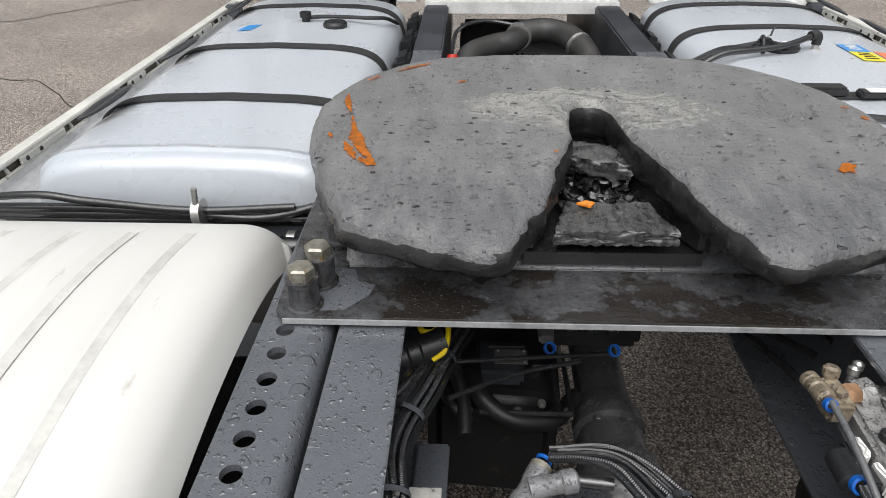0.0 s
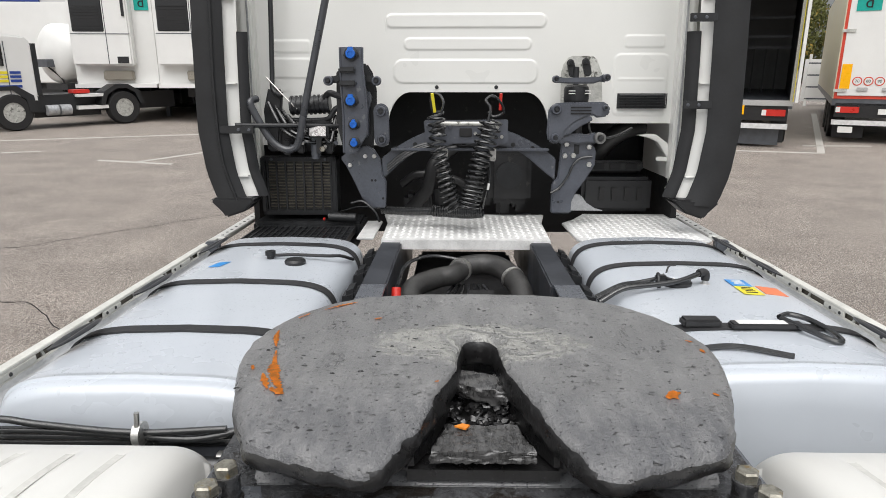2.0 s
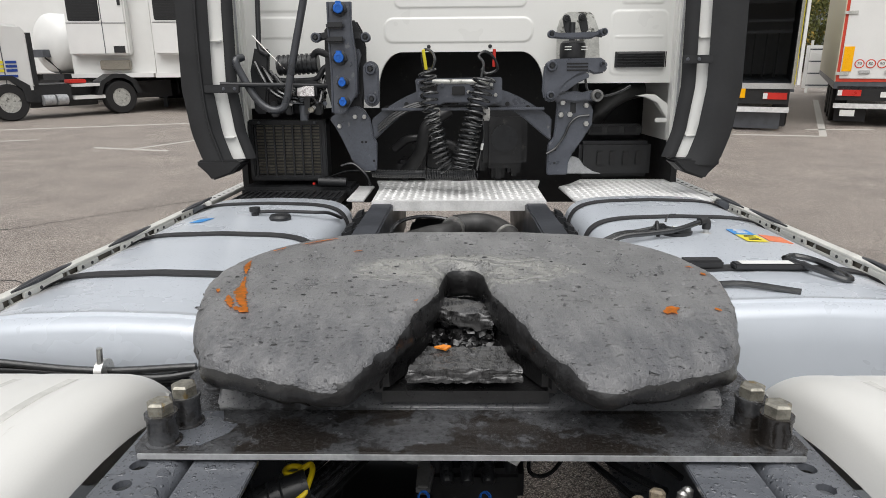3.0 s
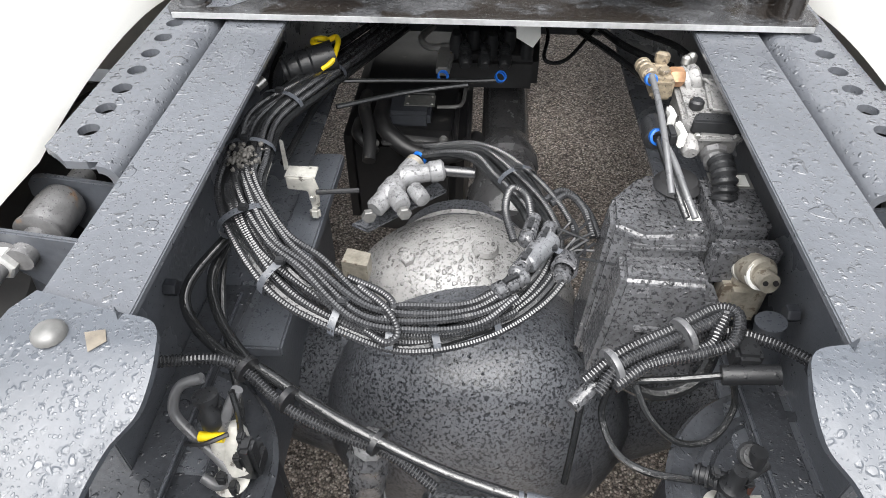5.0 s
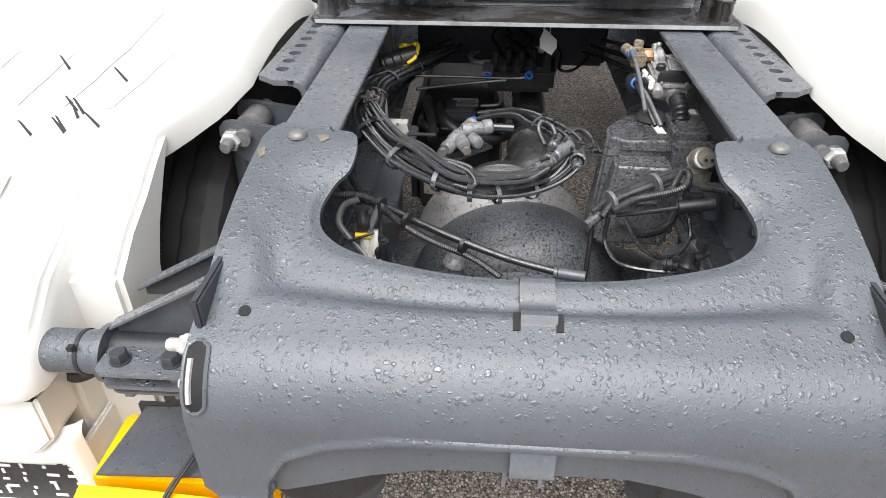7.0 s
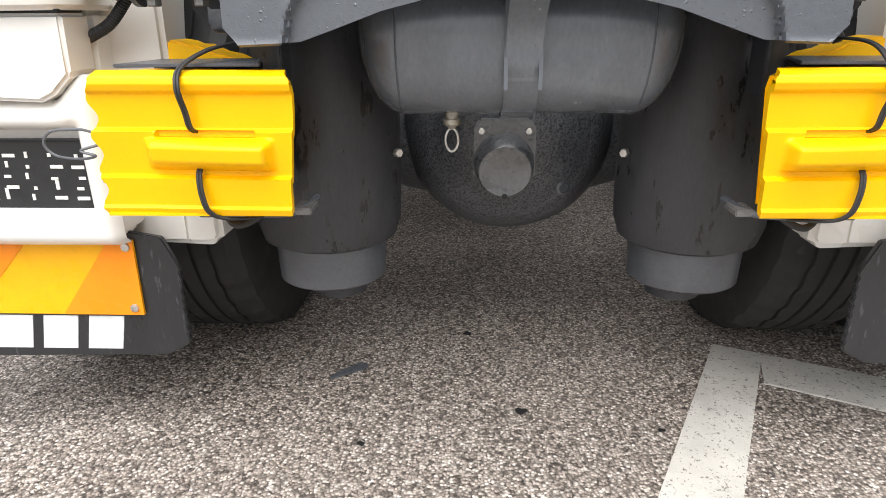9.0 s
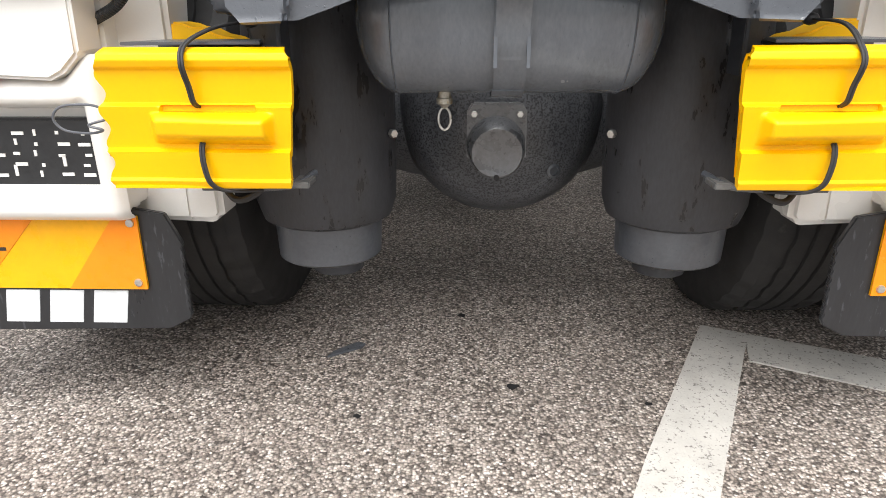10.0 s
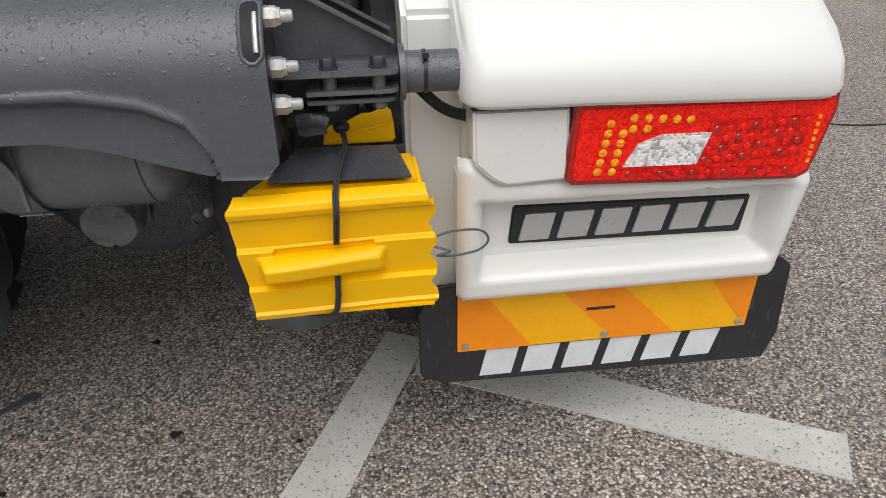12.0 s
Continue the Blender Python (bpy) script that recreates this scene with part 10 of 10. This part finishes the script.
# local frames: x along the vehicle towards its rear, y across; its visible side at y = 0
def tank_lorry():
    m = yaw(-12.15, 18.4, 53)
    ob = thing("parked_tractor", (0, 0, 0), "white parked tractor unit with a black chassis", "truck", m=m)

    def slid(bm, dx):
        for v in bm.verts:
            v.co.x += dx
        return bm

    part("cab", prism([(-1.3, 0.75), (0.62, 0.75), (0.62, 2.35), (0.45, 2.55), (-0.6, 2.62), (-1.25, 2.3)], "y", 0.05, 2.3), trailer_white, ob, bevel=0.06)
    part("side_window", prism([(-1.0, 1.75), (-0.15, 1.75), (-0.15, 2.35), (-0.8, 2.35)], "y", 0.03, 0.06), dark_void, ob)
    part("door_seam", box(-0.10, -0.08, 0.035, 0.055, 0.85, 2.4), web_paint, ob)
    part("dark_edge", box(0.60, 0.70, 0.02, 0.4, 0.95, 2.35), black_plastic, ob)
    part("arch", slid(prism([(-1.15, 0.5), (-1.15, 0.9), (-0.85, 1.2), (-0.3, 1.22), (0.1, 0.95), (0.15, 0.5), (-0.05, 0.5), (-0.1, 0.85), (-0.4, 1.1), (-0.8, 1.1), (-1.02, 0.85), (-1.02, 0.5)], "y", -0.02, 0.12), 0.35), black_plastic, ob)
    # chassis mass, its black also filling in the shade beneath the tractor
    part("chassis", box(0.2, 5.0, 0.55, 1.6, 0.42, 0.95), black_rubber, ob)
    part("side_guard", box(0.55, 2.45, 0.42, 0.5, 0.30, 0.90), black_plastic, ob)
    part("box", box(0.3, 1.6, 0.1, 0.6, 0.45, 0.95), black_plastic, ob, bevel=0.03)
    for k in range(2):
        part("tank", rod((0.75 + 0.35 * k, 0.05, 0.52), (1.05 + 0.35 * k, 0.05, 0.52), 0.15, 18), skirt_dark, ob)
    part("step", box(1.62, 2.50, 0.0, 0.4, 0.86, 0.94), trailer_white, ob)
    part("step", box(1.62, 2.50, 0.0, 0.4, 0.50, 0.60), trailer_white, ob)
    part("red_box", box(1.58, 2.05, 0.1, 0.5, 0.96, 1.07), red_plastic, ob, bevel=0.02)
    part("rear_arch", slid(prism([(2.52, 0.6), (2.67, 1.0), (3.02, 1.2), (3.42, 1.2), (3.77, 1.0), (3.92, 0.6), (3.77, 0.6), (3.62, 0.95), (3.37, 1.08), (3.07, 1.08), (2.77, 0.92), (2.65, 0.6)], "y", -0.02, 0.5), -0.25), black_plastic, ob)
    for x in (-0.10, 3.0):
        far_wheel(ob, x, 0.15)
    part("logo_bar", box(-0.36, 0.22, 0.03, 0.05, 1.17, 1.24), navy_sign, ob, "dark logo bar")
    for k, c in enumerate((yellow_sticker, navy_sign)):
        for j in range(3):
            part("logo_block", box(-0.37 + 0.33 * k, -0.10 + 0.33 * k, 0.03, 0.05, 1.32 + 0.11 * j, 1.39 + 0.11 * j), c, ob, "logo block")
    part("notice", box(-0.37, -0.19, 0.03, 0.05, 1.72, 1.92), label_grey, ob)
    return ob


tank_lorry()


def tank_trailer():
    ob = thing("tank_trailer", (0, 0, 0), "white cylindrical tank trailer parked in the yard", "tank trailer", m=yaw(-12.3, 23.2, 62))
    end = [(0.98 * math.cos(a), 0.40 * math.sin(a)) for a in (k * math.pi / 12 for k in range(7))]
    prof = [(0, -0.45)] + [(r, -h) for r, h in end[::-1][1:]] + [(r, 7.0 + h) for r, h in end[:-1]] + [(0, 7.45)]
    part("tank", lathe(prof, (-0.6, 1.2, 2.15), (1, 0, 0), 40), trailer_white, ob)
    part("frame", box(-0.8, 6.5, 0.6, 1.8, 0.95, 1.15), black_rubber, ob)
    part("front_box", box(-1.2, -0.9, 0.9, 1.5, 1.7, 1.95), web_paint, ob)
    part("hose", hose([(-1.05, 1.1, 1.7), (-0.75, 0.9, 1.3), (-0.7, 0.9, 0.9)], 0.03, 8), black_rubber, ob)
    part("stand", box(0.5, 0.62, 0.4, 0.55, 0.0, 1.1), web_paint, ob)
    part("stand", box(5.5, 5.62, 0.4, 0.55, 0.0, 1.1), web_paint, ob)
    return ob


tank_trailer()


def reefer(x, y, a, sign):
    ob = thing("refrigerated_trailer", (0, 0, 0), "white refrigerated trailer with a fridge unit on its front", "trailer", "refrigerated trailers", m=yaw(x, y, a))
    # front face at y = 0, body behind it
    part("body", box(0, 2.55, 0.35, 12.5, 1.1, 4.05), trailer_white, ob, bevel=0.04)
    fr = part("fridge_unit", box(0.12, 1.9, -0.02, 0.35, 1.75, 4.0), trailer_white, ob, bevel=0.05)
    part("grille", box(0.22, 1.15, -0.045, 0.0, 2.75, 3.92), black_plastic, fr, "black fridge grille", bevel=0.03)
    for k in range(9):
        part("louvre", box(0.28, 1.09, -0.06, -0.04, 2.82 + 0.08 * k, 2.86 + 0.08 * k), engine_black, fr)
    part("seam", box(1.18, 1.2, -0.03, 0.0, 1.8, 3.95), web_paint, fr)
    part("seam", box(0.15, 1.88, -0.03, 0.0, 2.68, 2.70), web_paint, fr)
    part("display", box(1.45, 1.78, -0.035, 0.0, 1.82, 2.02), black_plastic, fr)
    part("handle", box(1.72, 1.80, -0.05, 0.0, 3.2, 3.75), black_plastic, fr)
    part("badge", box(0.5, 0.8, -0.05, -0.02, 3.82, 3.9), silver, fr)
    part("ledge", box(0.05, 2.5, 0.05, 0.4, 1.08, 1.2), trailer_white, ob)
    part("valves", box(0.9, 1.8, 0.15, 0.35, 1.3, 1.6), alloy, ob, bevel=0.03)
    part("chassis", box(0.6, 1.95, 1.2, 12.3, 0.75, 1.08), black_rubber, ob)
    # dark panels, also added to fill in the shade below the trailer
    part("side_guard", box(0.2, 0.26, 3.2, 7.6, 0.42, 1.0), black_plastic, ob)
    part("side_guard", box(2.3, 2.36, 3.2, 7.6, 0.42, 1.0), black_plastic, ob)
    for xx in (0.45, 1.95):
        part("landing_leg", box(xx, xx + 0.12, 2.6, 2.75, 0.0, 0.95), web_paint, ob)
    for yy in (8.2, 9.5, 10.8):
        t = part("tyre", rod((0.15, yy, 0.5), (2.4, yy, 0.5), 0.5, 24), tyre_rubber, ob)
    if sign:
        sg = part("sign_plate", box(2.0, 2.42, 0.325, 0.345, 3.40, 3.86), teal_sign, ob, "teal sign with a letter d")
        flat_text("d", 0.42, dark_void, sg, Matrix.Translation((2.21, 0.32, 3.62)) @ Matrix.Rotation(radians(90), 4, "X"))
    return ob


reefer(-11.95, 20.9, 7, True)
reefer(-9.25, 20.75, 7, False)
reefer(-5.9, 22.6, 9, False)


def box_trailer(name, label, x, y, a, side_mat, open_back):
    ob = thing(name, (0, 0, 0), label, "trailer", "parked trailers", m=yaw(x, y, a))
    # rear face at y = 0, body stretching away from it
    w, z0, z1 = 2.55, 1.02, 3.85
    part("floor", box(0, w, 0, 13.4, z0 - 0.16, z0), web_paint, ob)
    part("roof", box(0, w, 0, 13.4, z1 - 0.06, z1), side_mat, ob)
    part("side_wall", box(0, 0.06, 0, 13.4, z0, z1 - 0.06), side_mat, ob)
    part("side_wall", box(w - 0.06, w, 0, 13.4, z0, z1 - 0.06), side_mat, ob)
    part("front_wall", box(0.06, w - 0.06, 13.34, 13.4, z0, z1 - 0.06), side_mat, ob)
    bar = part("bumper", box(0.05, w - 0.05, -0.02, 0.1, 0.42, 0.53), tread_plate, ob, "aluminium underrun bar")
    part("light_panel", box(0.08, w - 0.08, 0.0, 0.06, 0.6, 0.92), engine_black, ob)
    for s in (0.12, w - 0.57):
        part("tail_lamp", box(s, s + 0.45, -0.03, 0.0, 0.70, 0.84), lamp_tail, ob, "red tail lamp cluster")
        part("lamp_end", box(s - 0.02, s + 0.07, -0.035, 0.0, 0.71, 0.83), trailer_white, ob)
    for s in (0.1, w - 0.75):
        part("mudflap", box(s, s + 0.65, 0.3, 0.32, 0.10, 0.5), black_rubber, ob)
    for yy in (1.6, 2.95, 4.3):
        for s in (0.05, w - 0.38):
            part("tyre", rod((s, yy, 0.5), (s + 0.33, yy, 0.5), 0.5, 28), tyre_rubber, ob)
    if open_back:
        part("inner_bulkhead", box(0.06, w - 0.06, 8.0, 8.05, z0, z1 - 0.06), worn_grey, ob)
        # near-black sheets put the shade inside the trailer into colour
        for s in (0.062, w - 0.074):
            part("side_shade_sheet", box(s, s + 0.012, 0.05, 8.0, z0, z1 - 0.06), engine_black, ob)
        part("roof_shade_sheet", box(0.07, w - 0.07, 0.05, 8.0, z1 - 0.08, z1 - 0.062), engine_black, ob)
        for k in range(7):
            part("load_bar", box(0.3 + 0.3 * k, 0.34 + 0.3 * k, 5.0, 5.04, z0, 2.3), engine_black, ob)
        for z in (2.2, 2.5, 3.0):
            part("cross_bar", box(0.1, w - 0.1, 4.95, 5.0, z, z + 0.08), web_paint, ob)
        part("sill", box(0, w, -0.03, 0.0, z0 - 0.10, z0 + 0.02), nut_zinc, ob)
        dr = part("door", box(w + 0.02, w + 0.08, -0.45, 0.02, z0, z1), trailer_white, ob, "open white trailer door")
        part("door_edge", box(w - 0.015, w, -0.12, 0.02, z0, z1), yellow_sticker, dr)
        part("post", box(w - 0.07, w, -0.02, 0.02, z0, z1), nut_zinc, ob)
        part("plate", box(0.9, 1.25, -0.03, 0.0, 0.62, 0.92), skirt_metal, ob)
        part("warning_plate", box(w - 1.35, w - 0.95, -0.035, 0.0, 0.72, 0.92), reflex_yellow, ob)
        part("spray_flap", box(0.3, w - 0.2, 0.2, 0.22, 0.05, 0.4), web_paint, ob)
    else:
        part("red_frame", box(0.02, w - 0.02, -0.01, 0.04, z0, z1), trailer_red, ob, "red rear door frame")
        for s in (0.08, w / 2 + 0.01):
            d = part("door", box(s, s + w / 2 - 0.09, -0.035, 0.0, z0 + 0.07, z1 - 0.07), trailer_white, ob, "white rear door", bevel=0.01)
            part("lock_rod", rod((s + w / 2 - 0.16, -0.06, z0), (s + w / 2 - 0.16, -0.06, z1 - 0.1), 0.02, 10), skirt_metal, d)
            for z in (z0 + 0.15, 2.5, 3.7):
                part("hinge", box(s - 0.09, s + 0.18, -0.06, -0.03, z, z + 0.07), skirt_metal, d)
        sg = part("sign_plate", box(0.20, 0.68, -0.05, -0.03, 2.95, 3.30), teal_sign, ob, "teal sign with a letter d")
        flat_text("d", 0.34, dark_void, sg, Matrix.Translation((0.44, -0.055, 3.12)) @ Matrix.Rotation(radians(90), 4, "X"))
        for k, word in enumerate(("70", "80", "90")):
            ring = part("speed_roundel", lathe([(0.10, 0), (0.10, 0.006), (0.078, 0.006), (0.078, 0.004), (0, 0.004)], (0.44 + 0.22 * k, -0.036, 1.42), (0, -1, 0), 24), trailer_red, ob, "round speed sticker")
            part("face", lathe([(0.078, 0), (0.078, 0.008), (0, 0.008)], (0.44 + 0.22 * k, -0.036, 1.42), (0, -1, 0), 24), paper_white, ring)
            flat_text(word, 0.09, dark_void, ring, Matrix.Translation((0.44 + 0.22 * k, -0.046, 1.42)) @ Matrix.Rotation(radians(90), 4, "X"))
        part("warning_plate", box(0.10, 0.30, -0.05, -0.03, 1.25, 1.80), reflex_yellow, ob, "yellow reflective plate")
        part("name_bar", box(0.3, 0.75, -0.045, -0.03, 3.42, 3.54), navy_sign, ob, "dark name bar")
        part("number_bar", box(0.95, 1.47, -0.045, -0.0, 0.68, 0.80), paper_white, ob, "pale number plate")
        for s in (0.45, 0.95):
            part("latch", box(s, s + 0.22, -0.07, -0.03, 1.20, 1.28), nut_zinc, ob, bevel=0.01)
        part("chevron", box(0.2, 0.5, -0.02, 0.0, 0.24, 0.38), paper_white, ob)
    return ob


box_trailer("open_box_trailer", "open empty box trailer seen from behind", 4.945, 15.81, -25, trailer_white, True)
box_trailer("closed_box_trailer", "white box trailer with red door frame and cream side", 8.83, 16.08, -26.5, trailer_cream, False)

hall = thing("warehouse", (0, 0, 0), "grey warehouse wall with a pale band and a blue sign", "building", m=yaw(-40, 38, 8))
part("wall", box(0, 44, 0, 0.4, 0, 9.0), wall_render, hall)
part("pale_band", box(0, 44, -0.1, 0.0, 5.0, 6.2), hall_white, hall)
part("sign", box(13.3, 16.0, -0.3, -0.1, 5.25, 6.3), navy_sign, hall, "blue sign with white blocks")
for k in range(3):
    part("sign_block", box(13.95 + 0.5 * k, 14.35 + 0.5 * k, -0.34, -0.3, 5.5, 6.0), paper_white, hall)
part("roof_edge", box(-0.2, 44.2, -0.3, 0.6, 9.0, 9.3), web_paint, hall)
row = thing("white_trailer_row", (0, 0, 0), "long white trailer side behind the tanker", "trailer", m=yaw(-27, 24.5, 5))
part("body", box(0, 13.4, 0, 2.5, 1.1, 4.0), trailer_white, row, bevel=0.04)
part("chassis", box(0.5, 13.0, 0.4, 2.1, 0.6, 1.1), black_rubber, row)
for k in range(3):
    part("tyre", rod((9.0 + 1.3 * k, 0.1, 0.5), (9.0 + 1.3 * k, 2.4, 0.5), 0.5, 24), tyre_rubber, row)
part("landing_leg", box(2.5, 2.65, 0.3, 0.45, 0, 1.0), web_paint, row)

stack = thing("stacked_frames", (0, 0, 0), "white metal frames and sheeting stacked at the yard edge", "frame stack", m=yaw(15.2, 30, -20))
part("sheet", box(0, 3.0, 0.4, 0.5, 0.2, 2.0), trailer_white, stack)
for k in range(4):
    part("post", box(0.1 + 0.9 * k, 0.2 + 0.9 * k, 0.0, 0.1, 0, 2.2 + 0.25 * (k % 2)), trailer_white, stack)
for k in range(4):
    part("rail", box(0.1, 2.9, 0.0, 0.08, 0.3 + 0.5 * k, 0.36 + 0.5 * k), web_paint, stack)


def tree(x, y, h, seed):
    random.seed(seed)
    ob = thing("tree", (x, y, 0), "tree with yellowing autumn leaves beyond the yard", "tree", "far trees", m=LEVEL)
    bm = lathe([(0.25, 0), (0.16, h * 0.4), (0.05, h * 0.85)], (x, y, 0), (0, 0, 1), 10)
    for k in range(6):
        a = random.uniform(0, 6.28)
        rod((x, y, h * (0.3 + 0.08 * k)), (x + 1.6 * math.cos(a), y + 1.6 * math.sin(a), h * (0.5 + 0.08 * k)), 0.07, 6, bm, 0.02)
    part("trunk", bm, bark, ob)
    vs, fs = [], []
    for k in range(2600):
        a, b = random.uniform(0, 6.28), random.uniform(-1, 1)
        r = random.uniform(0.35, 1.0) ** 0.5
        lob = 1 + 0.3 * math.sin(a * 3 + seed) + 0.2 * math.sin(b * 5 + seed)
        p = Vector((x + 2.3 * lob * r * math.cos(a) * math.sqrt(1 - b * b), y + 2.3 * lob * r * math.sin(a) * math.sqrt(1 - b * b), h * 0.58 + h * 0.42 * r * b))
        q = Euler((random.uniform(0, 3), random.uniform(0, 3), random.uniform(0, 3))).to_matrix()
        i = len(vs)
        s = random.uniform(0.10, 0.2)
        vs += [p + q @ Vector(c) * s for c in ((-1, 0, 0), (0, -0.6, 0.1), (1, 0, 0), (0, 0.6, 0.1))]
        fs.append((i, i + 1, i + 2, i + 3))
    me = bpy.data.meshes.new("crown")
    me.from_pydata(vs, [], fs)
    me.materials.append(leaf)
    cr = new("crown", me)
    cr.parent = ob
    cr.matrix_parent_inverse = Matrix.Translation((-x, -y, 0))
    return ob


for k in range(9):
    tree(27 + 2.7 * k, 58 + 3 * (k % 3), 8.2 - 0.35 * k + 0.9 * (k % 2), 30 + k)
bm = bmesh.new()
rows = []
for i in range(61):
    x = -240 + 9 * i
    h = 15 + 6 * noise.noise(Vector((i * 0.13, 0, 0))) + 1.3 * noise.noise(Vector((i * 1.7, 3, 0)))
    rows.append([bm.verts.new((x, 260, -1)), bm.verts.new((x, 285, h * 0.6)), bm.verts.new((x + random.uniform(-2, 2), 310, h)), bm.verts.new((x, 380, -1))])
for a, b in zip(rows, rows[1:]):
    for k in range(3):
        bm.faces.new((a[k], b[k], b[k + 1], a[k + 1]))
single("backdrop_hill", bm, hill_wood, "dark wooded hill on the horizon", "hill", kind="structure", m=LEVEL)
